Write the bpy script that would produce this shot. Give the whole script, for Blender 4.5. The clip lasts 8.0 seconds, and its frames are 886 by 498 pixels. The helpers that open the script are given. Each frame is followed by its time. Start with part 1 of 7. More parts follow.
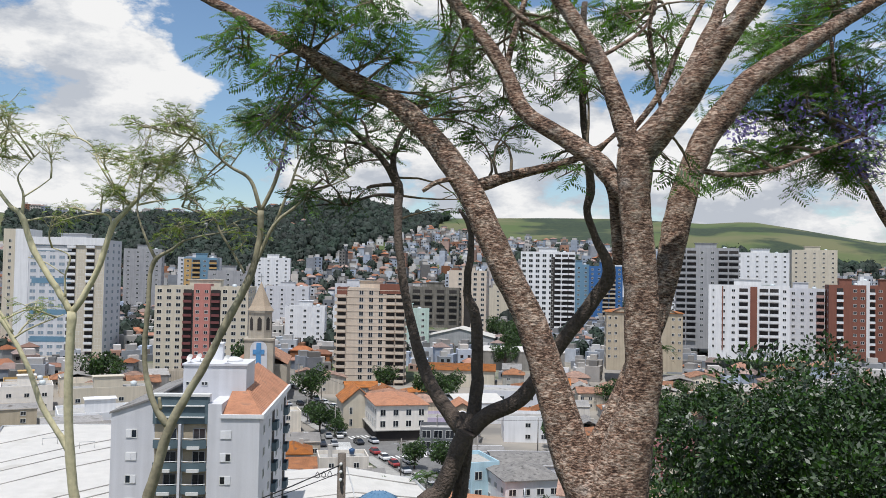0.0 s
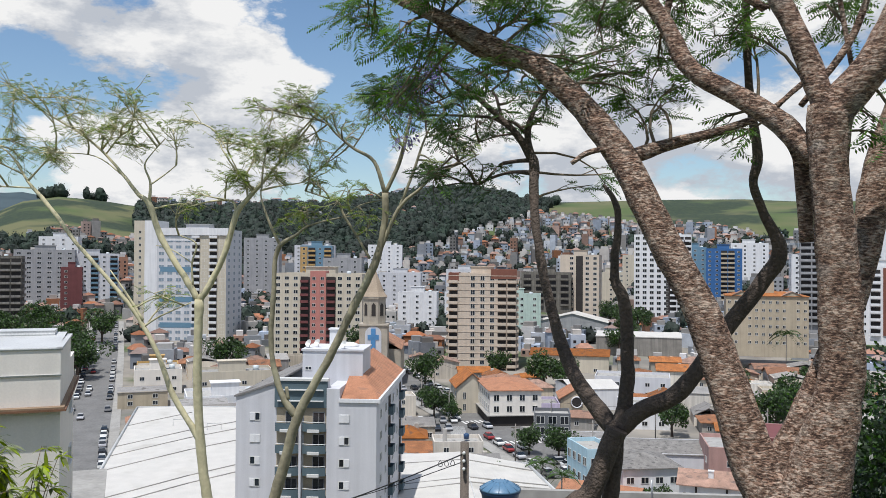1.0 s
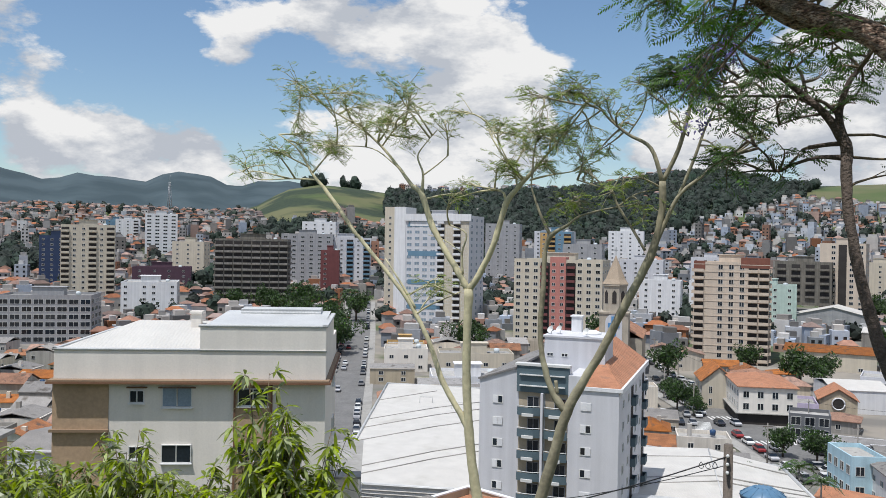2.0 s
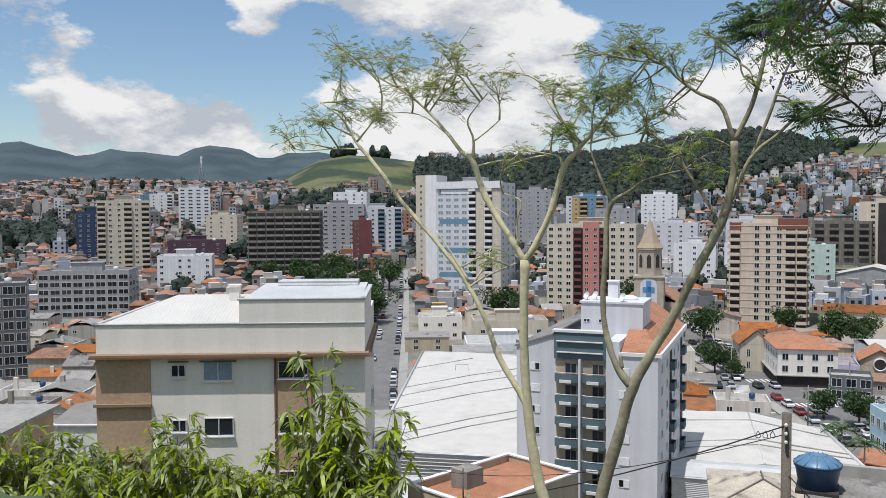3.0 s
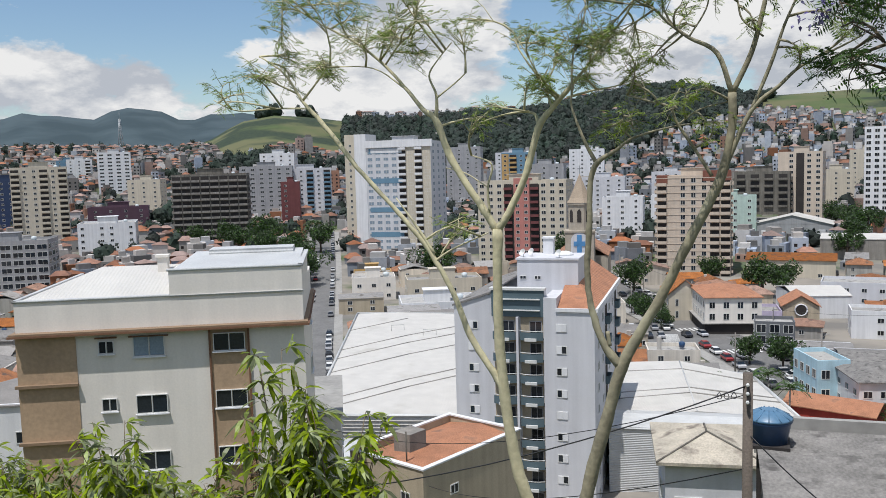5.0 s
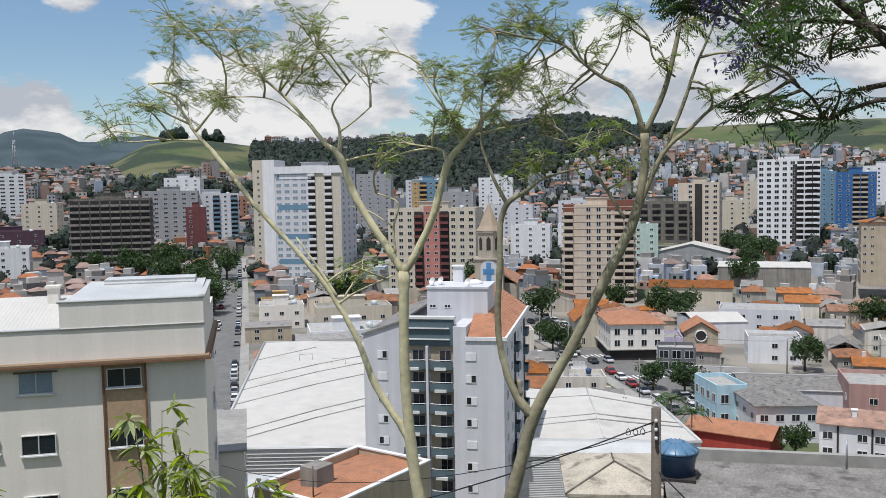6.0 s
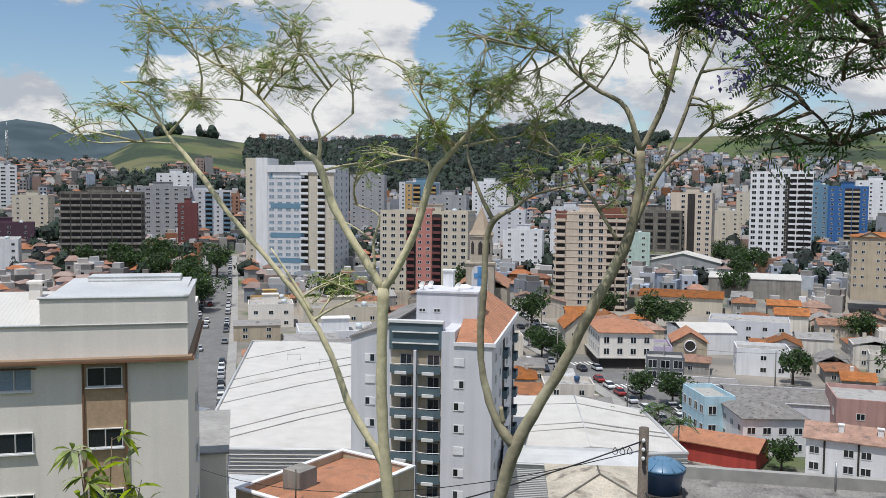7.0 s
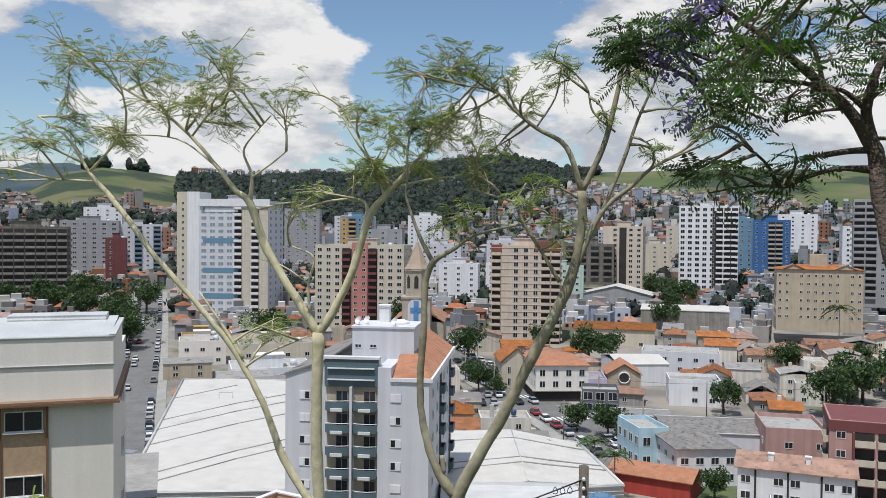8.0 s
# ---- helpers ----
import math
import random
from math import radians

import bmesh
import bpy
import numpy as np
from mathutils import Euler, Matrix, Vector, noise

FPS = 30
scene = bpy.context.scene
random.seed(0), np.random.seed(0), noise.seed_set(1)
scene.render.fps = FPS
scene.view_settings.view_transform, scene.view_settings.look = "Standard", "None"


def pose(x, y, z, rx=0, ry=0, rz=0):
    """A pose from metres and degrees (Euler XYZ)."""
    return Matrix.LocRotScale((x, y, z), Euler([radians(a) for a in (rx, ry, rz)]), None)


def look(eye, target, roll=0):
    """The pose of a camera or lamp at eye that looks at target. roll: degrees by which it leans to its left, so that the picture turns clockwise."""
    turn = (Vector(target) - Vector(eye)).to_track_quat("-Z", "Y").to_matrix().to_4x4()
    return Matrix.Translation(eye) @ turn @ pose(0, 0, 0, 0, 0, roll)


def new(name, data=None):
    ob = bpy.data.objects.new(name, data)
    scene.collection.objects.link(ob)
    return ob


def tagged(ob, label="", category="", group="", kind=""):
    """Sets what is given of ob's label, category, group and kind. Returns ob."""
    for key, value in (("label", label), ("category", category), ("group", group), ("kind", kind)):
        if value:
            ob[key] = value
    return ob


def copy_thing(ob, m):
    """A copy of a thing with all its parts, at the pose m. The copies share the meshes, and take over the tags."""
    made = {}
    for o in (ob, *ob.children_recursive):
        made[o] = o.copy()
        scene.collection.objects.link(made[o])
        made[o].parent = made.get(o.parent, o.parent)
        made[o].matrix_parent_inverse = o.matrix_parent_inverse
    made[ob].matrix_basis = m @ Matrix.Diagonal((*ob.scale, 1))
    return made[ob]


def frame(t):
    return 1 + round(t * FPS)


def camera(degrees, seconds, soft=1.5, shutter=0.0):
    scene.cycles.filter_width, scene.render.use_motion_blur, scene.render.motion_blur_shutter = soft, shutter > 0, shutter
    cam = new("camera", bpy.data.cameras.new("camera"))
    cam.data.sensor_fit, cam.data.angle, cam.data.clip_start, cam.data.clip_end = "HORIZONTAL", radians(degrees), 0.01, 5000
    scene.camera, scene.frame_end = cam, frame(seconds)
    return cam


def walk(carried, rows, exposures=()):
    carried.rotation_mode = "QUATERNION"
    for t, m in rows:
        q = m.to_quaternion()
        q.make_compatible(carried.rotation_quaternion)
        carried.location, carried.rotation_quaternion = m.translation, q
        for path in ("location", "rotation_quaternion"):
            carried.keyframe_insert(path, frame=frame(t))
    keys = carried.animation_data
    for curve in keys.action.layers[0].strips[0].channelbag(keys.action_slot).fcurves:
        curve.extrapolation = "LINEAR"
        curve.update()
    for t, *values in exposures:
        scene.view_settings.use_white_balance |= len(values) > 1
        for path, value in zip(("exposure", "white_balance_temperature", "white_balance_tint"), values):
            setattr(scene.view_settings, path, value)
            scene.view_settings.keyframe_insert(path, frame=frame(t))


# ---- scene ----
cam = camera(55.1, 8.0, soft=0.6)
PATH = [
    (0, (1.511, -2.394, 44.652), (1.502, -0.395, 44.715), 1.1),
    (0.5, (1.28, -1.973, 44.622), (1.181, 0.025, 44.663), 0.9),
    (1, (1.108, -1.559, 44.621), (0.842, 0.423, 44.646), 0.4),
    (1.5, (0.852, -1.319, 44.706), (0.313, 0.606, 44.717), 1.5),
    (1.8, (0.607, -1.321, 44.708), (-0.042, 0.57, 44.716), 1.8),
    (2, (0.477, -1.271, 44.702), (-0.325, 0.561, 44.687), 1.0),
    (2.2, (0.373, -1.167, 44.712), (-0.497, 0.634, 44.687), 0.2),
    (3.3, (-0.36, -0.66, 44.75), (-1.221, 1.142, 44.636), -0.6),
    (3.5, (-0.489, -0.574, 44.766), (-1.339, 1.232, 44.639), -0.7),
    (4, (-0.814, -0.378, 44.804), (-1.661, 1.424, 44.62), -1.5),
    (4.2, (-0.892, -0.246, 44.78), (-1.732, 1.558, 44.581), -1.9),
    (5.3, (-1.336, 0.598, 44.896), (-1.98, 2.483, 44.72), -1.3),
    (5.5, (-1.352, 0.761, 44.932), (-1.948, 2.664, 44.774), -1.2),
    (6, (-1.409, 1.045, 45.012), (-1.925, 2.973, 44.879), -1.0),
    (6.5, (-1.443, 1.376, 45.117), (-1.956, 3.305, 44.992), -0.3),
    (7, (-1.447, 1.696, 45.164), (-1.945, 3.629, 45.037), 0.6),
    (7.5, (-1.564, 1.845, 45.215), (-1.946, 3.806, 45.126), 0.7),
    (8, (-1.561, 2.039, 45.248), (-1.913, 4.007, 45.202), 0.5),
]
walk(cam, [(t, look(eye, target, roll)) for t, eye, target, roll in PATH],
     [(0, 0.12), (1, 0.1), (2, 0.06), (4.2, 0.05), (5.3, 0.0), (8, 0.0)])

# ---- world, sun, exposure ----
SUN_AZ, SUN_EL = radians(194), radians(69)   # compass-like, from +y clockwise
world = bpy.data.worlds.new("world")
scene.world = world
world.use_nodes = True
wn, wl = world.node_tree.nodes, world.node_tree.links
wn.clear()


def wnode(kind, **values):
    n = wn.new(kind)
    for key, value in values.items():
        n.inputs[key].default_value = value
    return n


def wmath(op, a, b=None, clamp=False):
    n = wn.new("ShaderNodeMath")
    n.operation, n.use_clamp = op, clamp
    for i, v in enumerate((a, b)):
        if v is None:
            continue
        if isinstance(v, (int, float)):
            n.inputs[i].default_value = v
        else:
            wl.new(v, n.inputs[i])
    return n.outputs[0]


sky = wn.new("ShaderNodeTexSky")
sky.sky_type, sky.sun_disc = "NISHITA", False
sky.sun_elevation, sky.sun_rotation = SUN_EL, SUN_AZ
sky.air_density, sky.dust_density, sky.ozone_density = 1.15, 0.15, 5.0
tc = wn.new("ShaderNodeTexCoord")
mp = wn.new("ShaderNodeMapping")
mp.inputs["Scale"].default_value = (1.0, 1.0, 2.1)
wl.new(tc.outputs["Generated"], mp.inputs["Vector"])
big_noise = wnode("ShaderNodeTexNoise", Scale=4.2, Detail=11.0, Roughness=0.59, Lacunarity=2.15)
wl.new(mp.outputs[0], big_noise.inputs["Vector"])
cover = wmath("ADD", wmath("MULTIPLY", wmath("SUBTRACT", big_noise.outputs["Fac"], 0.5), 1.5), 0.49)


def bearing_vec(b, e):
    b, e = radians(b), radians(e)
    return (-math.sin(b) * math.cos(e), math.cos(b) * math.cos(e), math.sin(e))


def bank(cover, b, e, spread, amount):
    """Thickens (or thins) the clouds round one bearing and height above the horizon."""
    n = wn.new("ShaderNodeVectorMath")
    n.operation = "DISTANCE"
    wl.new(tc.outputs["Generated"], n.inputs[0])
    n.inputs[1].default_value = bearing_vec(b, e)
    s = wmath("DIVIDE", n.outputs["Value"], spread)
    s = wmath("MULTIPLY", s, s)
    s = wmath("POWER", 2.718, wmath("MULTIPLY", s, -1.0))
    return wmath("ADD", cover, wmath("MULTIPLY", s, amount))


for bearing_, height_, spread_, amount_ in (
        (26, 12.5, 0.085, 0.2), (31, 9.5, 0.05, 0.16), (20, 10, 0.06, 0.17), (27, 7, 0.07, 0.13), (18, 6, 0.05, 0.12), (32, 13.5, 0.05, 0.14),
        (21.5, 13.6, 0.045, 0.1), (40, 5.4, 0.035, 0.3), (44.5, 5.6, 0.04, 0.34), (49.5, 5.9, 0.04, 0.34), (36.5, 4.4, 0.03, 0.1), (49, 10.3, 0.03, 0.12),
        (37.5, 12.5, 0.03, 0.1), (7, 6, 0.07, 0.14), (0, 6, 0.08, 0.14), (-8, 6, 0.09, 0.14), (-17, 6, 0.09, 0.14), (-6, 13, 0.09, 0.12),
        (3, 13, 0.05, 0.08), (-18, 14, 0.1, 0.1), (42, 10, 0.05, -0.22), (38, 8.3, 0.035, -0.2), (36, 9.5, 0.03, -0.2), (45, 13.5, 0.06, -0.2),
        (14, 9.2, 0.03, -0.2), (12, 13.3, 0.05, -0.22), (16, 14.3, 0.03, -0.2), (11.5, 7.8, 0.02, -0.1), (14.5, 16.5, 0.05, -0.2), (21, 16, 0.03, -0.18),
        (-1, 11, 0.03, -0.1), (3.4, 8.5, 0.02, -0.1), (43, 8.2, 0.02, -0.15), (23, 8, 0.05, 0.15), (29.5, 6, 0.04, 0.12), (-4, 9.5, 0.06, 0.08),
):
    cover = bank(cover, bearing_, height_, spread_, amount_)
ramp = wn.new("ShaderNodeValToRGB")
ramp.color_ramp.elements[0].position, ramp.color_ramp.elements[1].position = 0.48, 0.57
wl.new(cover, ramp.inputs[0])
soft_noise = wnode("ShaderNodeTexNoise", Scale=6.5, Detail=6.0, Roughness=0.6)
mp2 = wn.new("ShaderNodeMapping")
mp2.inputs["Scale"].default_value, mp2.inputs["Location"].default_value = (1, 1, 2.4), (0.3, 0.1, 0.12)
wl.new(tc.outputs["Generated"], mp2.inputs["Vector"])
wl.new(mp2.outputs[0], soft_noise.inputs["Vector"])
shade = wn.new("ShaderNodeValToRGB")
shade.color_ramp.elements[0].position, shade.color_ramp.elements[0].color = 0.33, (0.57, 0.61, 0.68, 1)
shade.color_ramp.elements[1].position, shade.color_ramp.elements[1].color = 0.62, (1.0, 1.0, 1.0, 1)
mp3 = wn.new("ShaderNodeMapping")
mp3.inputs["Scale"].default_value, mp3.inputs["Location"].default_value = (1.0, 1.0, 2.1), (0.012, 0.0, 0.085)
wl.new(tc.outputs["Generated"], mp3.inputs["Vector"])
above = wnode("ShaderNodeTexNoise", Scale=4.2, Detail=11.0, Roughness=0.59, Lacunarity=2.15)
wl.new(mp3.outputs[0], above.inputs["Vector"])
relief = wmath("MULTIPLY", wmath("SUBTRACT", big_noise.outputs["Fac"], above.outputs["Fac"]), 1.9)
wl.new(wmath("ADD", soft_noise.outputs["Fac"], relief), shade.inputs[0])
sky_bg = wnode("ShaderNodeBackground", Strength=0.108)
wl.new(sky.outputs[0], sky_bg.inputs["Color"])
cloud_bg = wnode("ShaderNodeBackground", Strength=0.83)
wl.new(shade.outputs[0], cloud_bg.inputs["Color"])
mix = wn.new("ShaderNodeMixShader")
wl.new(ramp.outputs[0], mix.inputs[0])
wl.new(sky_bg.outputs[0], mix.inputs[1])
wl.new(cloud_bg.outputs[0], mix.inputs[2])
out = wn.new("ShaderNodeOutputWorld")
wl.new(mix.outputs[0], out.inputs["Surface"])

sun_lamp = bpy.data.lights.new("sun", "SUN")
sun_lamp.energy, sun_lamp.angle, sun_lamp.color = 4.2, radians(0.53), (0.985, 0.97, 0.955)
sun = new("sun", sun_lamp)
sun_from = Vector((math.sin(SUN_AZ) * math.cos(SUN_EL), math.cos(SUN_AZ) * math.cos(SUN_EL), math.sin(SUN_EL)))
sun.matrix_world = look(sun_from * 300, (0, 0, 0))
scene.view_settings.exposure = 0.0

# ---- materials ----


def material(name, base, rough=0.8, vary=0.12, scale=0.35, fine=9.0, bump=0.1, metal=0.0, random_tint=0.0, dirt=None, island=False, waves=None, streaks=0.0, leaf=0.0):
    m = bpy.data.materials.new(name)
    m.use_nodes = True
    nt = m.node_tree
    nodes, links = nt.nodes, nt.links
    bsdf = nodes["Principled BSDF"]
    bsdf.inputs["Roughness"].default_value = rough
    bsdf.inputs["Metallic"].default_value = metal
    geo = nodes.new("ShaderNodeNewGeometry")
    n1 = nodes.new("ShaderNodeTexNoise")
    n1.inputs["Scale"].default_value, n1.inputs["Detail"].default_value = scale, 5
    links.new(geo.outputs["Position"], n1.inputs["Vector"])
    n2 = nodes.new("ShaderNodeTexNoise")
    n2.inputs["Scale"].default_value, n2.inputs["Detail"].default_value = fine, 4
    links.new(geo.outputs["Position"], n2.inputs["Vector"])
    add = nodes.new("ShaderNodeMath")
    add.operation = "ADD"
    links.new(n1.outputs["Fac"], add.inputs[0])
    links.new(n2.outputs["Fac"], add.inputs[1])
    mr = nodes.new("ShaderNodeMapRange")
    mr.inputs["From Min"].default_value, mr.inputs["From Max"].default_value = 0.7, 1.3
    mr.inputs["To Min"].default_value, mr.inputs["To Max"].default_value = 1 - vary, 1 + vary
    links.new(add.outputs[0], mr.inputs["Value"])
    col = nodes.new("ShaderNodeMix")
    col.data_type, col.blend_type = "RGBA", "MULTIPLY"
    col.inputs["Factor"].default_value = 1
    col.inputs["A"].default_value = (*base, 1)
    links.new(mr.outputs[0], col.inputs["B"])
    colour = col.outputs["Result"]
    if streaks:
        mpg = nodes.new("ShaderNodeMapping")
        mpg.inputs["Scale"].default_value = (1.3, 1.3, 0.06)
        links.new(geo.outputs["Position"], mpg.inputs["Vector"])
        n3 = nodes.new("ShaderNodeTexNoise")
        n3.inputs["Scale"].default_value, n3.inputs["Detail"].default_value = 1.0, 6
        links.new(mpg.outputs[0], n3.inputs["Vector"])
        mr3 = nodes.new("ShaderNodeMapRange")
        mr3.inputs["From Min"].default_value, mr3.inputs["From Max"].default_value = 0.35, 0.65
        mr3.inputs["To Min"].default_value, mr3.inputs["To Max"].default_value = 1 - streaks, 1.0
        links.new(n3.outputs["Fac"], mr3.inputs["Value"])
        c3 = nodes.new("ShaderNodeMix")
        c3.data_type, c3.blend_type = "RGBA", "MULTIPLY"
        c3.inputs["Factor"].default_value = 1
        links.new(colour, c3.inputs["A"])
        links.new(mr3.outputs[0], c3.inputs["B"])
        colour = c3.outputs["Result"]
    if dirt:
        n4 = nodes.new("ShaderNodeTexNoise")
        n4.inputs["Scale"].default_value, n4.inputs["Detail"].default_value = dirt[1], 7
        links.new(geo.outputs["Position"], n4.inputs["Vector"])
        r4 = nodes.new("ShaderNodeValToRGB")
        r4.color_ramp.elements[0].position, r4.color_ramp.elements[1].position = dirt[2], dirt[2] + 0.12
        links.new(n4.outputs["Fac"], r4.inputs[0])
        c4 = nodes.new("ShaderNodeMix")
        c4.data_type = "RGBA"
        links.new(r4.outputs[0], c4.inputs["Factor"])
        links.new(colour, c4.inputs["A"])
        c4.inputs["B"].default_value = (*dirt[0], 1)
        colour = c4.outputs["Result"]
    if random_tint:
        if island:
            rnd = geo.outputs["Random Per Island"]
        else:
            rnd = nodes.new("ShaderNodeObjectInfo").outputs["Random"]
        hs = nodes.new("ShaderNodeHueSaturation")
        for key, lo, hi in (("Value", 1 - random_tint, 1 + random_tint * 0.6), ("Saturation", 1 - random_tint, 1 + random_tint)):
            r = nodes.new("ShaderNodeMapRange")
            r.inputs["To Min"].default_value, r.inputs["To Max"].default_value = lo, hi
            if key == "Saturation":
                w = nodes.new("ShaderNodeMath")
                w.operation = "FRACT"
                w7 = nodes.new("ShaderNodeMath")
                w7.operation = "MULTIPLY"
                w7.inputs[1].default_value = 7.31
                links.new(rnd, w7.inputs[0])
                links.new(w7.outputs[0], w.inputs[0])
                links.new(w.outputs[0], r.inputs["Value"])
            else:
                links.new(rnd, r.inputs["Value"])
            links.new(r.outputs[0], hs.inputs[key])
        links.new(colour, hs.inputs["Color"])
        colour = hs.outputs["Color"]
    links.new(colour, bsdf.inputs["Base Color"])
    height = n2.outputs["Fac"]
    if waves:
        tcg = nodes.new("ShaderNodeTexCoord")
        wv = nodes.new("ShaderNodeTexWave")
        wv.bands_direction = waves[0]
        wv.inputs["Scale"].default_value, wv.inputs["Distortion"].default_value = waves[1], 0.3
        links.new(tcg.outputs["Object"], wv.inputs["Vector"])
        height = wv.outputs["Fac"]
    if bump:
        bp = nodes.new("ShaderNodeBump")
        bp.inputs["Strength"].default_value = bump
        bp.inputs["Distance"].default_value = 0.05
        links.new(height, bp.inputs["Height"])
        links.new(bp.outputs[0], bsdf.inputs["Normal"])
    if leaf:
        tr = nodes.new("ShaderNodeBsdfTranslucent")
        links.new(colour, tr.inputs["Color"])
        ms = nodes.new("ShaderNodeMixShader")
        ms.inputs[0].default_value = leaf
        links.new(bsdf.outputs[0], ms.inputs[1])
        links.new(tr.outputs[0], ms.inputs[2])
        links.new(ms.outputs[0], nodes["Material Output"].inputs["Surface"])
    return m


WHITE = material("white_paint", (0.72, 0.72, 0.73), streaks=0.12, vary=0.06)
PALE = material("pale_grey_paint", (0.59, 0.59, 0.615), streaks=0.10, vary=0.05)
CREAM = material("cream_paint", (0.56, 0.50, 0.40), streaks=0.12, vary=0.07)
BEIGE = material("beige_tile", (0.56, 0.47, 0.38), streaks=0.10, vary=0.08, fine=3)
SAND = material("sand_paint", (0.45, 0.38, 0.28), streaks=0.15)
GREIGE = material("warm_grey_paint", (0.76, 0.71, 0.645), streaks=0.08, vary=0.05)
TAN = material("tan_tile", (0.42, 0.295, 0.19), vary=0.16, fine=5)
PINK = material("salmon_tile", (0.46, 0.19, 0.16), streaks=0.1)
PINKWALL = material("pink_paint", (0.44, 0.27, 0.24), streaks=0.2)
MAROON = material("maroon_paint", (0.16, 0.05, 0.05), streaks=0.1)
BROWN = material("red_brown_tile", (0.20, 0.075, 0.05), streaks=0.15)
CONCRETE = material("raw_concrete", (0.27, 0.25, 0.225), vary=0.22, streaks=0.3)
DARKCONC = material("weathered_concrete", (0.17, 0.155, 0.13), vary=0.25, streaks=0.35)
GREY = material("grey_paint", (0.33, 0.33, 0.34), streaks=0.15)
DKGREY = material("dark_grey_paint", (0.13, 0.135, 0.145), streaks=0.1)
BLUE = material("blue_tile", (0.035, 0.12, 0.30), vary=0.1, rough=0.4)
NAVY = material("navy_glass_panel", (0.03, 0.05, 0.11), vary=0.1, rough=0.25)
TEALBLUE = material("blue_grey_panel", (0.13, 0.24, 0.33), vary=0.1, rough=0.4)
SKYBLUE = material("light_blue_paint", (0.42, 0.60, 0.68), streaks=0.15)
PURPLE = material("plum_paint", (0.09, 0.045, 0.07), streaks=0.1)
SLATE = material("slate_teal_paint", (0.085, 0.125, 0.145), vary=0.08)
GREENW = material("pale_green_paint", (0.45, 0.56, 0.50), streaks=0.15)
YELLOW = material("ochre_paint", (0.52, 0.33, 0.13), streaks=0.2)
LILAC = material("lilac_paint", (0.52, 0.46, 0.60), streaks=0.15)
HOUSEPAINT = material("house_paint", (0.60, 0.55, 0.48), streaks=0.25, vary=0.1, random_tint=0.6)
# hillside paints kept darker, HILLBLUE bluish, to put cloud shadow into the colour
HILLPAINT = material("hillside_house_paint", (0.42, 0.40, 0.38), vary=0.15, random_tint=0.75, island=True)
HILLBRICK = material("hillside_brick", (0.30, 0.17, 0.12), vary=0.2, random_tint=0.4, island=True)
HILLBLUE = material("hillside_shade_blue_paint", (0.34, 0.37, 0.42), vary=0.2, random_tint=0.6, island=True)
TILE = material("terracotta_roof", (0.36, 0.175, 0.10), vary=0.4, scale=0.5, random_tint=0.35, dirt=((0.13, 0.09, 0.07), 0.6, 0.58), waves=("X", 3.2), bump=0.9)
TILE2 = material("fresh_terracotta_roof", (0.44, 0.20, 0.11), vary=0.3, scale=0.5, dirt=((0.27, 0.15, 0.10), 0.5, 0.60), waves=("X", 2.6), bump=0.9)
HILLTILE = material("hillside_roof_tile", (0.27, 0.15, 0.11), vary=0.3, random_tint=0.5, island=True)
FIBRO = material("fibre_cement_roof", (0.29, 0.275, 0.26), vary=0.3, random_tint=0.3, dirt=((0.13, 0.115, 0.10), 0.35, 0.56), waves=("X", 5.5), bump=0.4)
OLDFIBRO = material("old_fibre_cement_roof", (0.19, 0.18, 0.168), vary=0.35, scale=0.8, dirt=((0.085, 0.08, 0.075), 1.1, 0.55), bump=0.3)
METALROOF = material("white_metal_roof", (0.53, 0.51, 0.475), rough=0.6, vary=0.10, waves=("X", 1.4), bump=0.35, streaks=0.0, dirt=((0.44, 0.42, 0.38), 0.12, 0.60))
ZINC = material("zinc_sheet", (0.52, 0.525, 0.52), rough=0.5, vary=0.16, metal=0.1, waves=("Z", 1.3), bump=0.8)
SEAM = material("roof_seam", (0.26, 0.25, 0.23), vary=0.2)
GUTTER = material("rust_brown_trim", (0.18, 0.09, 0.05), vary=0.2)
OCHRE = material("ochre_trim", (0.235, 0.16, 0.10), vary=0.1)
GLASS = material("window_glass", (0.022, 0.027, 0.034), rough=0.10, vary=0.3, bump=0.0, random_tint=0.5)
GLASSBLUE = material("pale_curtain_glass", (0.22, 0.28, 0.34), rough=0.15, vary=0.2, bump=0.0)
FRAME = material("window_frame", (0.62, 0.62, 0.60), rough=0.5, vary=0.05)
# near-black for recess shade and openings, and as paint on stand and piers
DARK = material("dark_paint_and_shade", (0.035, 0.03, 0.028), rough=0.9, vary=0.3)
ASPHALT = material("asphalt", (0.15, 0.147, 0.142), vary=0.25, scale=0.2, fine=2.0, dirt=((0.16, 0.155, 0.15), 0.15, 0.55))
PAVE = material("pavement_concrete", (0.30, 0.29, 0.27), vary=0.2, scale=0.3, fine=2.0)
PAINTLINE = material("road_paint", (0.66, 0.66, 0.64), vary=0.15)
CARPAINT = material("car_paint", (0.38, 0.38, 0.39), rough=0.25, vary=0.02, bump=0.0, random_tint=0.8)
REDCAR = material("red_car_paint", (0.30, 0.03, 0.03), rough=0.25, vary=0.02, bump=0.0)
WHITECAR = material("white_car_paint", (0.72, 0.72, 0.71), rough=0.25, vary=0.02, bump=0.0)
CREAMSHEET = material("stained_cream_sheet", (0.46, 0.41, 0.33), vary=0.3, scale=0.8, dirt=((0.19, 0.16, 0.13), 0.9, 0.54), waves=("X", 6.0), bump=0.4)
ROOFSLAB = material("roof_slab_screed", (0.33, 0.32, 0.30), vary=0.25, scale=0.4, random_tint=0.3, dirt=((0.13, 0.125, 0.12), 0.4, 0.57))
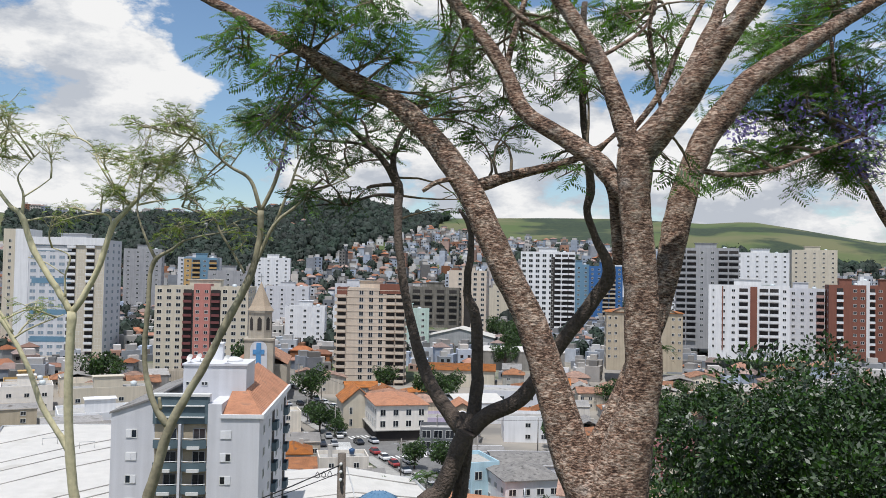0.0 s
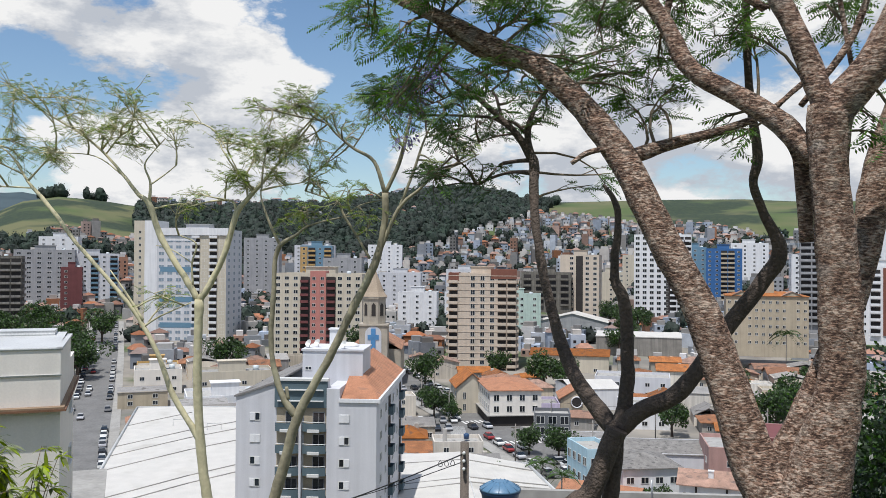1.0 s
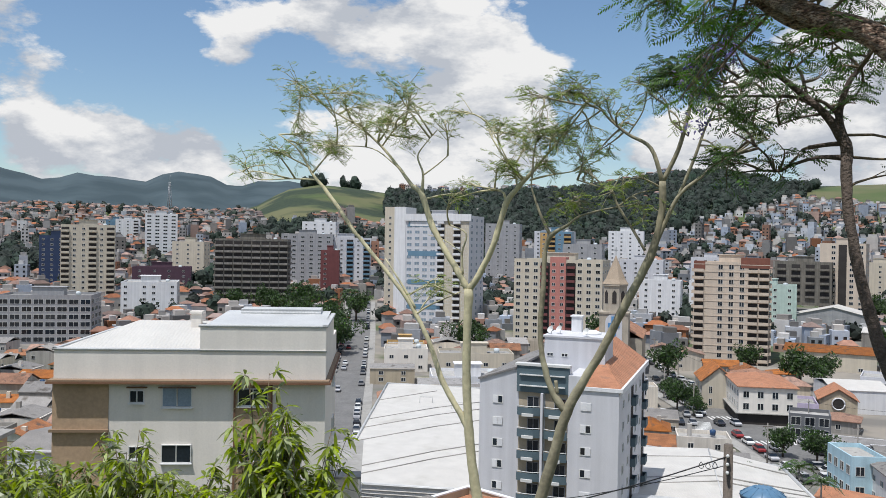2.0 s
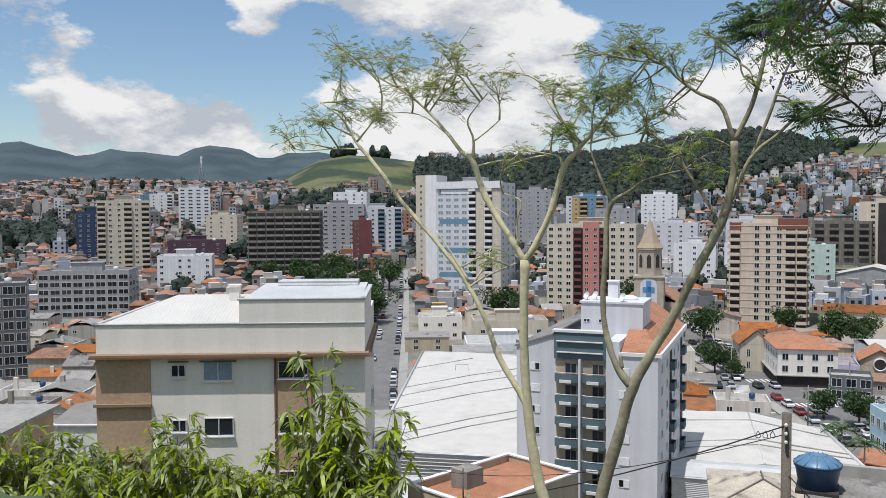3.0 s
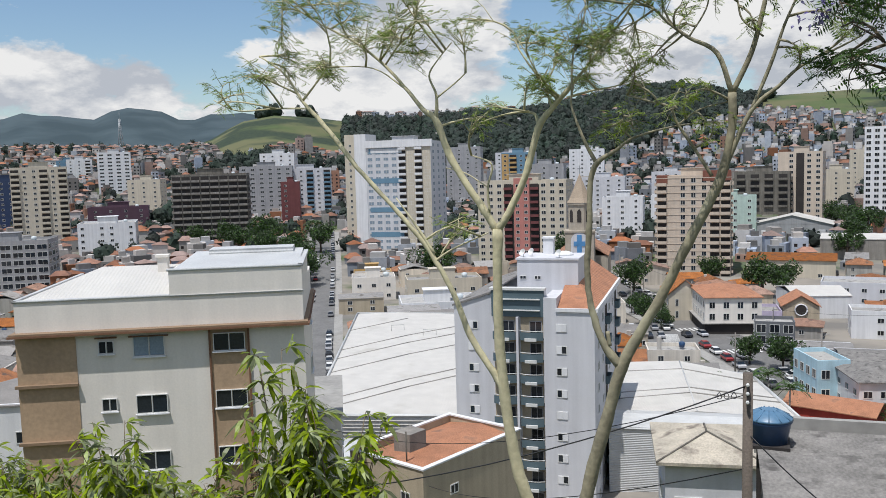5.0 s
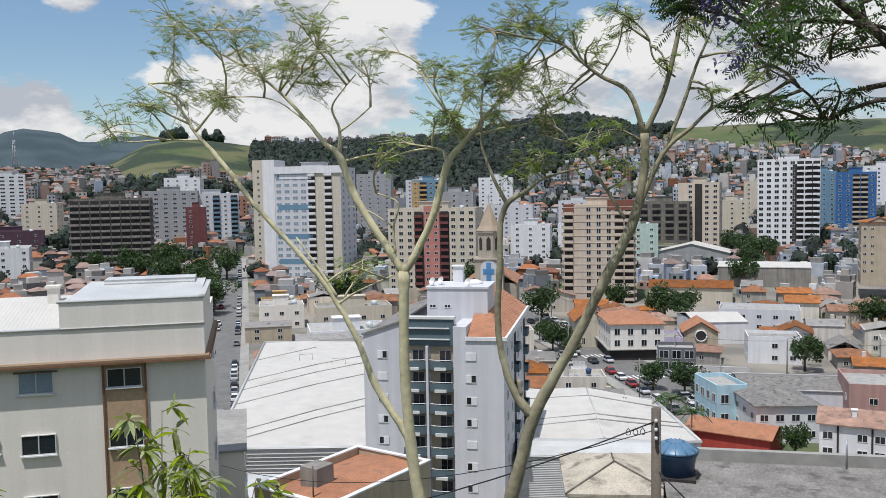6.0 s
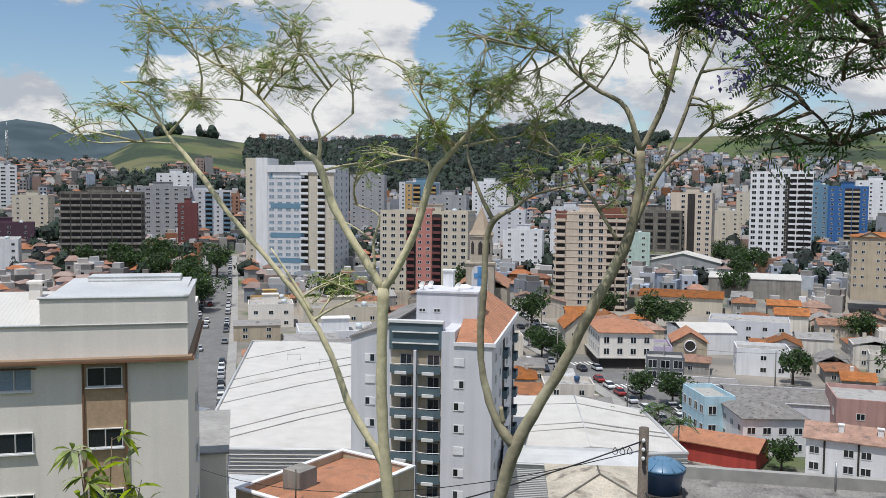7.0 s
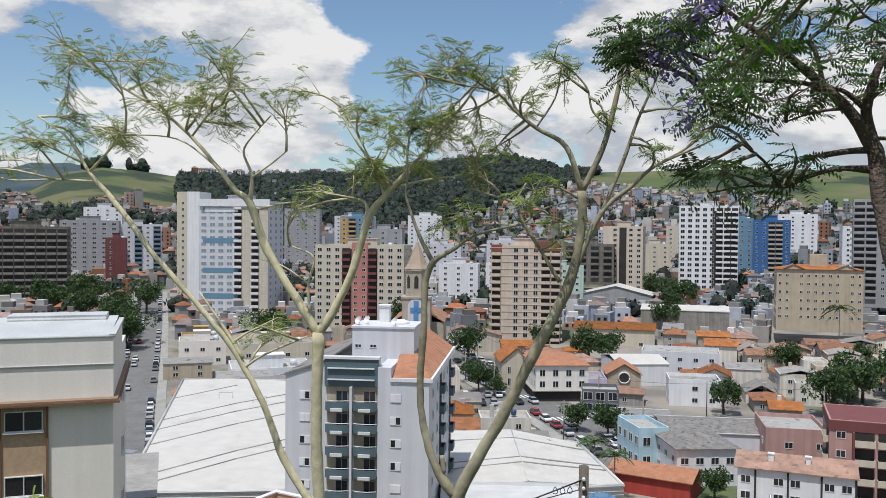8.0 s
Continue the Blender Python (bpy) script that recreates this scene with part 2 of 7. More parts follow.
BLACKCAR = material("black_car_paint", (0.03, 0.03, 0.035), rough=0.2, vary=0.02, bump=0.0)
RUBBER = material("tyre_rubber", (0.02, 0.02, 0.02), vary=0.1)


def flaky_bark(name, dark, mid, pale, stretch, depth):
    """Bark with short cross cracks, flakes and pale lichen."""
    m = bpy.data.materials.new(name)
    m.use_nodes = True
    nodes, links = m.node_tree.nodes, m.node_tree.links
    bsdf = nodes["Principled BSDF"]
    bsdf.inputs["Roughness"].default_value = 0.9
    geo = nodes.new("ShaderNodeNewGeometry")
    mapped = nodes.new("ShaderNodeMapping")
    mapped.inputs["Scale"].default_value = stretch
    links.new(geo.outputs["Position"], mapped.inputs["Vector"])
    n1 = nodes.new("ShaderNodeTexNoise")
    n1.inputs["Scale"].default_value, n1.inputs["Detail"].default_value, n1.inputs["Roughness"].default_value = 1.0, 8, 0.65
    links.new(mapped.outputs[0], n1.inputs["Vector"])
    vor = nodes.new("ShaderNodeTexVoronoi")
    vor.feature = "DISTANCE_TO_EDGE"
    vor.inputs["Scale"].default_value = 0.62
    warp = nodes.new("ShaderNodeMix")
    warp.data_type = "VECTOR"
    warp.inputs["Factor"].default_value = 0.45
    links.new(mapped.outputs[0], warp.inputs["A"])
    wn_ = nodes.new("ShaderNodeTexNoise")
    wn_.inputs["Scale"].default_value, wn_.inputs["Detail"].default_value = 0.9, 4
    links.new(mapped.outputs[0], wn_.inputs["Vector"])
    wsc = nodes.new("ShaderNodeVectorMath")
    wsc.operation = "SCALE"
    wsc.inputs["Scale"].default_value = 9.0
    links.new(wn_.outputs["Color"], wsc.inputs[0])
    links.new(wsc.outputs[0], warp.inputs["B"])
    links.new(warp.outputs["Result"], vor.inputs["Vector"])
    crack = nodes.new("ShaderNodeMapRange")
    crack.inputs["From Max"].default_value = 0.13
    links.new(vor.outputs["Distance"], crack.inputs["Value"])
    ramp_ = nodes.new("ShaderNodeValToRGB")
    e = ramp_.color_ramp.elements
    e[0].position, e[0].color = 0.38, (*dark, 1)
    e[1].position, e[1].color = 0.62, (*pale, 1)
    mid_e = e.new(0.50)
    mid_e.color = (*mid, 1)
    links.new(n1.outputs["Fac"], ramp_.inputs[0])
    patch = nodes.new("ShaderNodeTexNoise")
    patch.inputs["Scale"].default_value, patch.inputs["Detail"].default_value = 7.0, 5
    links.new(geo.outputs["Position"], patch.inputs["Vector"])
    pmix = nodes.new("ShaderNodeMath")
    pmix.operation = "MULTIPLY_ADD"
    pmix.inputs[1].default_value, pmix.inputs[2].default_value = 0.42, -0.19
    links.new(patch.outputs["Fac"], pmix.inputs[0])
    psum = nodes.new("ShaderNodeMath")
    psum.operation = "ADD"
    links.new(n1.outputs["Fac"], psum.inputs[0])
    links.new(pmix.outputs[0], psum.inputs[1])
    links.new(psum.outputs[0], ramp_.inputs[0])
    big_n = nodes.new("ShaderNodeTexNoise")
    big_n.inputs["Scale"].default_value, big_n.inputs["Detail"].default_value = 3.2, 6
    links.new(geo.outputs["Position"], big_n.inputs["Vector"])
    lich = nodes.new("ShaderNodeValToRGB")
    lich.color_ramp.elements[0].position, lich.color_ramp.elements[1].position = 0.60, 0.72
    links.new(big_n.outputs["Fac"], lich.inputs[0])
    mx = nodes.new("ShaderNodeMix")
    mx.data_type = "RGBA"
    mx.inputs["B"].default_value = (*[0.6 * c + 0.15 for c in pale], 1)
    links.new(lich.outputs[0], mx.inputs["Factor"])
    links.new(ramp_.outputs[0], mx.inputs["A"])
    mul = nodes.new("ShaderNodeMix")
    mul.data_type, mul.blend_type = "RGBA", "MULTIPLY"
    mul.inputs["Factor"].default_value = 0.6
    links.new(mx.outputs["Result"], mul.inputs["A"])
    links.new(crack.outputs[0], mul.inputs["B"])
    links.new(mul.outputs["Result"], bsdf.inputs["Base Color"])
    hh = nodes.new("ShaderNodeMath")
    hh.operation = "ADD"
    links.new(n1.outputs["Fac"], hh.inputs[0])
    links.new(crack.outputs[0], hh.inputs[1])
    bp = nodes.new("ShaderNodeBump")
    bp.inputs["Strength"].default_value, bp.inputs["Distance"].default_value = 1.0, depth
    links.new(hh.outputs[0], bp.inputs["Height"])
    links.new(bp.outputs[0], bsdf.inputs["Normal"])
    return m


BARK = flaky_bark("rough_bark", (0.085, 0.042, 0.027), (0.36, 0.215, 0.145), (0.60, 0.46, 0.36), (19, 19, 60), 0.04)
BROWNBARK = material("brown_green_bark", (0.27, 0.24, 0.16), vary=0.3, scale=1.8, fine=12, bump=0.22, dirt=((0.40, 0.37, 0.25), 1.2, 0.56))
DARKBARK = material("dark_bark", (0.085, 0.062, 0.048), vary=0.4, scale=3, fine=30, bump=0.8)
PALEBARK = material("pale_bark", (0.52, 0.47, 0.30), vary=0.2, scale=1.6, fine=12, bump=0.2, dirt=((0.24, 0.20, 0.13), 1.4, 0.66))
TWIG = material("twig_bark", (0.16, 0.12, 0.075), vary=0.3, fine=20)
LEAF = material("feathery_leaf", (0.105, 0.205, 0.042), rough=0.55, vary=0.35, scale=2.0, fine=14, bump=0, random_tint=0.35, island=True, leaf=0.5)
LEAFDARK = material("dark_feathery_leaf", (0.070, 0.135, 0.035), rough=0.55, vary=0.35, scale=2.0, fine=14, bump=0, random_tint=0.35, island=True, leaf=0.35)
LEAFPALE = material("pale_feathery_leaf", (0.22, 0.30, 0.06), rough=0.6, vary=0.35, scale=2.0, fine=14, bump=0, random_tint=0.35, island=True, leaf=0.40)
BAMBOO = material("long_leaf", (0.31, 0.385, 0.07), rough=0.4, vary=0.35, scale=3.0, fine=14, bump=0, random_tint=0.55, island=True, leaf=0.5)
BUSHLEAF = material("shrub_leaf", (0.033, 0.068, 0.017), rough=0.42, vary=0.4, scale=1.2, fine=10, bump=0, random_tint=0.5, island=True, leaf=0.12)
CITYLEAF = material("city_tree_leaf", (0.050, 0.094, 0.026), rough=0.6, vary=0.4, scale=0.4, fine=5, bump=0, random_tint=0.45, island=True, leaf=0.2)
# base colour taken darker in place of the cloud shadow on these slopes
WOODS = material("woodland", (0.017, 0.030, 0.020), rough=0.8, vary=0.4, scale=0.05, fine=0.8, bump=0, random_tint=0.4, island=True)
FLOWER = material("violet_petal", (0.24, 0.20, 0.46), rough=0.6, vary=0.2, bump=0, random_tint=0.3, island=True, leaf=0.3)
WOODPOLE = material("weathered_wood", (0.13, 0.105, 0.085), vary=0.3, fine=18, bump=0.6, streaks=0.3)
WIRE = material("black_cable", (0.015, 0.015, 0.016), rough=0.5, vary=0.1, bump=0)
TANK = material("blue_polyethylene", (0.022, 0.062, 0.145), rough=0.35, vary=0.1, bump=0)
TANKLID = material("light_blue_polyethylene", (0.09, 0.19, 0.30), rough=0.4, vary=0.12, bump=0)
PALETANK = material("pale_fibre_tank", (0.55, 0.60, 0.62), rough=0.5, vary=0.1)
REDPAINT = material("red_paint", (0.40, 0.055, 0.04), streaks=0.2)
STONE = material("church_stone", (0.42, 0.37, 0.30), vary=0.18, streaks=0.15)
SPIRE = material("spire_shingle", (0.33, 0.26, 0.19), vary=0.18, fine=3)
CROSSBLUE = material("blue_glass", (0.09, 0.26, 0.50), rough=0.3, vary=0.1, bump=0)
STEEL = material("galvanised_steel", (0.38, 0.39, 0.40), rough=0.4, metal=0.6, vary=0.1, bump=0)

# ---- mesh helpers ----


def box(bm, x0, x1, y0, y1, z0, z1, mi=0):
    v = [bm.verts.new(p) for p in ((x0, y0, z0), (x1, y0, z0), (x1, y1, z0), (x0, y1, z0), (x0, y0, z1), (x1, y0, z1), (x1, y1, z1), (x0, y1, z1))]
    for f in ((0, 3, 2, 1), (4, 5, 6, 7), (0, 1, 5, 4), (1, 2, 6, 5), (2, 3, 7, 6), (3, 0, 4, 7)):
        bm.faces.new([v[i] for i in f]).material_index = mi


def poly(bm, *pts, mi=0):
    f = bm.faces.new([bm.verts.new(p) for p in pts])
    f.material_index = mi
    return f


def prism(bm, outline, z0, z1, mi=0):
    """An upright prism over a counter-clockwise outline."""
    a = [bm.verts.new((x, y, z0)) for x, y in outline]
    b = [bm.verts.new((x, y, z1)) for x, y in outline]
    n = len(outline)
    bm.faces.new(b).material_index = mi
    bm.faces.new(a[::-1]).material_index = mi
    for i in range(n):
        j = (i + 1) % n
        bm.faces.new((a[i], a[j], b[j], b[i])).material_index = mi


def rod(bm, pts, sides=8, mi=0, cap=True):
    """A tapered tube along points (x, y, z, radius)."""
    rings = []
    up = Vector((0.13, 0.31, 0.94))
    for i, p in enumerate(pts):
        a, b = Vector(pts[max(i - 1, 0)][:3]), Vector(pts[min(i + 1, len(pts) - 1)][:3])
        way = (b - a).normalized()
        s = way.cross(up)
        s = (s if s.length > 0.1 else way.cross(Vector((1, 0, 0)))).normalized()
        q = way.cross(s)
        c = Vector(p[:3])
        rings.append([bm.verts.new(c + (s * math.cos(k) + q * math.sin(k)) * p[3]) for k in (2 * math.pi * j / sides for j in range(sides))])
    for r0, r1 in zip(rings, rings[1:]):
        for j in range(sides):
            f = bm.faces.new((r0[j], r0[(j + 1) % sides], r1[(j + 1) % sides], r1[j]))
            f.material_index, f.smooth = mi, True
    if cap:
        bm.faces.new(rings[-1]).material_index = mi
        bm.faces.new(rings[0][::-1]).material_index = mi


def mesh_of(name, bm, *mats):
    me = bpy.data.meshes.new(name)
    bmesh.ops.recalc_face_normals(bm, faces=bm.faces[:])
    bm.to_mesh(me)
    bm.free()
    for m in mats:
        me.materials.append(m)
    return me


def part(name, bm, material_, parent=None, label="", kind=""):
    mats = material_ if isinstance(material_, (tuple, list)) else (material_,)
    ob = new(name, bm if isinstance(bm, bpy.types.Mesh) else mesh_of(name, bm, *mats))
    ob.parent = parent
    return tagged(ob, label, kind=kind)


def thing(name, label, category, m, group="", kind=""):
    ob = new(name)
    ob.matrix_basis = m
    return tagged(ob, label, category, group, kind)


TAKEN = []   # footprints: x, y, radius


def take(x, y, r):
    TAKEN.append((x, y, r))


def free(x, y, r):
    return all((x - a) ** 2 + (y - b) ** 2 > (r + c) ** 2 for a, b, c in TAKEN)


# ---- the lie of the land ----
CREST_B = (-90, -60, -27, -25, -22, -19.7, -17, -12, -5, 0, 2, 4, 6, 9, 12, 16, 20, 26, 28, 30, 32, 34.3, 36, 38, 45, 60, 90)
CREST_E = (2.0, 2.4, 2.7, 3.0, 3.5, 3.9, 3.7, 3.9, 3.8, 3.8, 3.8, 4.3, 4.7, 4.4, 3.9, 3.3, 3.2, 2.9, 3.0, 3.3, 3.6, 3.4, 2.5, 1.9, 1.7, 1.6, 1.6)


def ground_z(x, y):
    r = math.hypot(x, y)
    near = float(np.interp(y, (-300, -6, 0, 4, 9, 20, 50, 72, 105, 140), (70, 43.5, 43.0, 42.4, 37.8, 31.5, 19, 10.5, 2, 0)))
    if x < -11 and y > 0:
        near -= min((-x - 11) * 0.5, 9) * min(y / 10, 1) * max(0, min((120 - y) / 60, 1))
    if r < 300 or y < 0:
        return near
    b = math.degrees(math.atan2(-x, y))
    crest = 45 + 1300 * math.tan(radians(float(np.interp(b, CREST_B, CREST_E))))
    if r < 500:
        return near + (r - 300) / 200 * 10
    if r < 1300:
        u = (r - 500) / 800
        z = 10 + (crest - 10) * (0.45 * u + 0.55 * u * u * (3 - 2 * u))
    else:
        z = crest - (crest - 50) * min((r - 1300) / 900, 1) * 0.8
        far = 0 if b < 22 else min((b - 22) / 10, 1)
        z += far * 232 * math.exp(-((r - 3700) / 900) ** 2) * (1 + 0.06 * math.sin(b * 0.5) + 0.07 * math.sin(b * 1.1 + 1) + 0.03 * math.sin(b * 2.3))
    return z + 9 * min((r - 500) / 500, 1) * noise.noise((x / 170, y / 170, 0)) + (14 * noise.noise((x / 500, y / 500, 3)) if r > 1500 else 0)


bm = bmesh.new()
radii = [0.01] + [2 * 1.075 ** k for k in range(108)] + [4920]
radii = [r for r in radii if r < 4925]
angles = [radians(a) for a in list(np.arange(-80, 80, 1.0)) + list(np.arange(80, 280, 5.0))]
rows_ = [[bm.verts.new((math.sin(a) * r, math.cos(a) * r, ground_z(math.sin(a) * r, math.cos(a) * r))) for a in angles] for r in radii]
for r0, r1 in zip(rows_, rows_[1:]):
    for j in range(len(angles)):
        k = (j + 1) % len(angles)
        bm.faces.new((r0[j], r0[k], r1[k], r1[j])).smooth = True
GROUND = bpy.data.materials.new("city_ground_and_hill_grass")
GROUND.use_nodes = True
gn, gl = GROUND.node_tree.nodes, GROUND.node_tree.links
gb = gn["Principled BSDF"]
gb.inputs["Roughness"].default_value = 0.95
gg = gn.new("ShaderNodeNewGeometry")
gsep = gn.new("ShaderNodeVectorMath")
gsep.operation = "LENGTH"
gl.new(gg.outputs["Position"], gsep.inputs[0])


def gnoise(scale, detail, lo, hi, c0, c1):
    n = gn.new("ShaderNodeTexNoise")
    n.inputs["Scale"].default_value, n.inputs["Detail"].default_value = scale, detail
    gl.new(gg.outputs["Position"], n.inputs["Vector"])
    r = gn.new("ShaderNodeValToRGB")
    r.color_ramp.elements[0].position, r.color_ramp.elements[0].color = lo, (*c0, 1)
    r.color_ramp.elements[1].position, r.color_ramp.elements[1].color = hi, (*c1, 1)
    gl.new(n.outputs["Fac"], r.inputs[0])
    return r.outputs[0]


def gmix(fac, a, b):
    n = gn.new("ShaderNodeMix")
    n.data_type = "RGBA"
    for s, key in ((fac, "Factor"), (a, "A"), (b, "B")):
        gl.new(s, n.inputs[key])
    return n.outputs["Result"]


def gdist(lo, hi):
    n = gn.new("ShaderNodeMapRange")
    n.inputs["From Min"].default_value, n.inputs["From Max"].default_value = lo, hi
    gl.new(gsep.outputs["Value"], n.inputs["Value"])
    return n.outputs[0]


town = gnoise(0.05, 6, 0.42, 0.58, (0.17, 0.16, 0.145), (0.27, 0.245, 0.21))
town = gmix(gnoise(0.018, 5, 0.52, 0.60, (0, 0, 0), (1, 1, 1)), town, gnoise(0.3, 5, 0.4, 0.6, (0.05, 0.085, 0.03), (0.10, 0.12, 0.05)))
grass = gnoise(0.010, 9, 0.42, 0.58, (0.066, 0.096, 0.027), (0.115, 0.115, 0.050))
grass = gmix(gnoise(0.009, 9, 0.47, 0.54, (0, 0, 0), (1, 1, 1)), grass, gnoise(0.2, 4, 0.4, 0.6, (0.016, 0.030, 0.014), (0.028, 0.045, 0.018)))
bank_grass = gnoise(2.0, 6, 0.4, 0.6, (0.06, 0.095, 0.03), (0.12, 0.11, 0.06))
# blue in the far slopes' colour stands in for distance haze
hazy_forest = gnoise(0.006, 9, 0.40, 0.62, (0.026, 0.047, 0.056), (0.048, 0.074, 0.085))
c = gmix(gdist(60, 110), bank_grass, town)
c = gmix(gdist(620, 800), c, grass)
c = gmix(gdist(1700, 2200), c, hazy_forest)
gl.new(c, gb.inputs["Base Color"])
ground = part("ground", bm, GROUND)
tagged(ground, "valley floor rising to grassy hills and wooded mountains", "ground", kind="structure")

# ---- building kit ----
CACHE = {}


def pane_grid(bm, w, h, t, front=-0.07, glass=-0.03, back=0.04, panes=True):
    """A two-light window as one joined shell: frame proud, panes set back. Glass is material 0, frame 1."""
    xs, zs = (-w / 2, -w / 2 + t, -t / 2, t / 2, w / 2 - t, w / 2), (0, t, h - t, h)
    g = [[bm.verts.new((x, front, z)) for x in xs] for z in zs]
    for r in range(3):
        for k in range(5):
            q = (g[r][k], g[r][k + 1], g[r + 1][k + 1], g[r + 1][k])
            if r == 1 and k in (1, 3):
                deep = [bm.verts.new((v.co.x, glass, v.co.z)) for v in q]
                if panes:
                    bm.faces.new(deep).material_index = 0
                for a in range(4):
                    bm.faces.new((q[a], q[(a + 1) % 4], deep[(a + 1) % 4], deep[a])).material_index = 1
            else:
                bm.faces.new(q).material_index = 1
    rim = g[0] + [g[r][5] for r in (1, 2)] + g[3][::-1] + [g[r][0] for r in (2, 1)]
    rear = [bm.verts.new((v.co.x, back, v.co.z)) for v in rim]
    for a in range(len(rim)):
        c = (a + 1) % len(rim)
        bm.faces.new((rim[a], rim[c], rear[c], rear[a])).material_index = 1


def window_mesh(w, h, pane=None):
    key = ("window", round(w, 2), round(h, 2), pane.name if pane else "")
    if key not in CACHE:
        bm = bmesh.new()
        pane_grid(bm, w, h, min(0.09, w * 0.08))
        CACHE[key] = mesh_of("window", bm, pane or GLASS, FRAME)
    return CACHE[key]


def balcony_mesh(w, h, mat, depth=1.0):
    key = ("balcony", round(w, 2), round(h, 2), mat.name, depth)
    if key not in CACHE:
        bm = bmesh.new()
        t, a = 0.1, w / 2
        o = [(-a, -0.03), (-a, -depth), (a, -depth), (a, -0.03)]
        n = [(-a + t, -0.04), (-a + t, -depth + t), (a - t, -depth + t), (a - t, -0.04)]
        rings = [[bm.verts.new((x, y, z)) for x, y in s] for s, z in ((o, -0.16), (o, 0.95), (n, 0.95), (n, 0.0))]
        for r0, r1 in zip(rings, rings[1:]):
            for k in range(3):
                bm.faces.new((r0[k], r0[k + 1], r1[k + 1], r1[k])).material_index = 0
        bm.faces.new(rings[0][::-1]).material_index = 0
        bm.faces.new(rings[3]).material_index = 0
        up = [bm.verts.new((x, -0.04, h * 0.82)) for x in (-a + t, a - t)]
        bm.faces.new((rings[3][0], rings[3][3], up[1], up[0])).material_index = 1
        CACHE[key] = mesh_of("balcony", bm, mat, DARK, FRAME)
    return CACHE[key]


def strip_mesh(w, h, mat, t=0.06):
    key = ("strip", round(w, 2), round(h, 2), mat.name)
    if key not in CACHE:
        bm = bmesh.new()
        box(bm, -w / 2, w / 2, -t, 0.04, 0, h)
        CACHE[key] = mesh_of("strip", bm, mat)
    return CACHE[key]


def put(name, me, parent, x, y, z, turn=0, label=""):
    ob = new(name, me)
    ob.parent = parent
    ob.matrix_basis = pose(x, y, z, 0, 0, turn)
    return tagged(ob, label)


def hip_roof(bm, x0, x1, y0, y1, z, rise, over=0.5):
    x0, x1, y0, y1 = x0 - over, x1 + over, y0 - over, y1 + over
    w, d = x1 - x0, y1 - y0
    k = min(w, d) / 2
    a, b = ((x0 + k, (y0 + y1) / 2), (x1 - k, (y0 + y1) / 2)) if w >= d else (((x0 + x1) / 2, y0 + k), ((x0 + x1) / 2, y1 - k))
    v = [bm.verts.new(p) for p in ((x0, y0, z), (x1, y0, z), (x1, y1, z), (x0, y1, z), (*a, z + rise), (*b, z + rise))]
    u = [bm.verts.new(p) for p in ((x0, y0, z - 0.18), (x1, y0, z - 0.18), (x1, y1, z - 0.18), (x0, y1, z - 0.18))]
    faces = ((0, 1, 5, 4), (1, 2, 5), (2, 3, 4, 5), (3, 0, 4)) if w >= d else ((0, 1, 4), (1, 2, 5, 4), (2, 3, 5), (3, 0, 4, 5))
    for f in faces:
        bm.faces.new([v[i] for i in f])
    for i in range(4):
        j = (i + 1) % 4
        bm.faces.new((u[i], u[j], v[j], v[i]))
    bm.faces.new(u[::-1])


def gable_roof(bm, x0, x1, y0, y1, z, rise, over=0.5, along="x"):
    x0, x1, y0, y1 = x0 - over, x1 + over, y0 - over, y1 + over
    t = 0.16
    if along == "x":
        ym = (y0 + y1) / 2
        sec = [(y0, z), (ym, z + rise), (y1, z), (y1, z - t), (ym, z + rise - t), (y0, z - t)]
        a, b = [bm.verts.new((x0, p, q)) for p, q in sec], [bm.verts.new((x1, p, q)) for p, q in sec]
    else:
        xm = (x0 + x1) / 2
        sec = [(x0, z), (xm, z + rise), (x1, z), (x1, z - t), (xm, z + rise - t), (x0, z - t)]
        a, b = [bm.verts.new((p, y0, q)) for p, q in sec], [bm.verts.new((p, y1, q)) for p, q in sec]
    for i in range(6):
        j = (i + 1) % 6
        bm.faces.new((a[i], a[j], b[j], b[i]))
    for s in (a, b):
        bm.faces.new((s[0], s[1], s[4], s[5]))
        bm.faces.new((s[1], s[2], s[3], s[4]))


def walls(bm, w, d, h, low=-4, parapet=0.7, t=0.25, mi=0):
    """A hollow-topped block: outer walls, a parapet and the roof slab inside it."""
    o = [(-w / 2, 0), (w / 2, 0), (w / 2, d), (-w / 2, d)]
    i = [(-w / 2 + t, t), (w / 2 - t, t), (w / 2 - t, d - t), (-w / 2 + t, d - t)]
    rings = [[bm.verts.new((x, y, z)) for x, y in s] for s, z in ((o, low), (o, h), (i, h), (i, h - parapet))]
    for a, b in zip(rings, rings[1:]):
        for k in range(4):
            j = (k + 1) % 4
            bm.faces.new((a[k], a[j], b[j], b[k])).material_index = mi
    bm.faces.new(rings[-1]).material_index = mi + 1
    bm.faces.new(rings[0][::-1]).material_index = mi


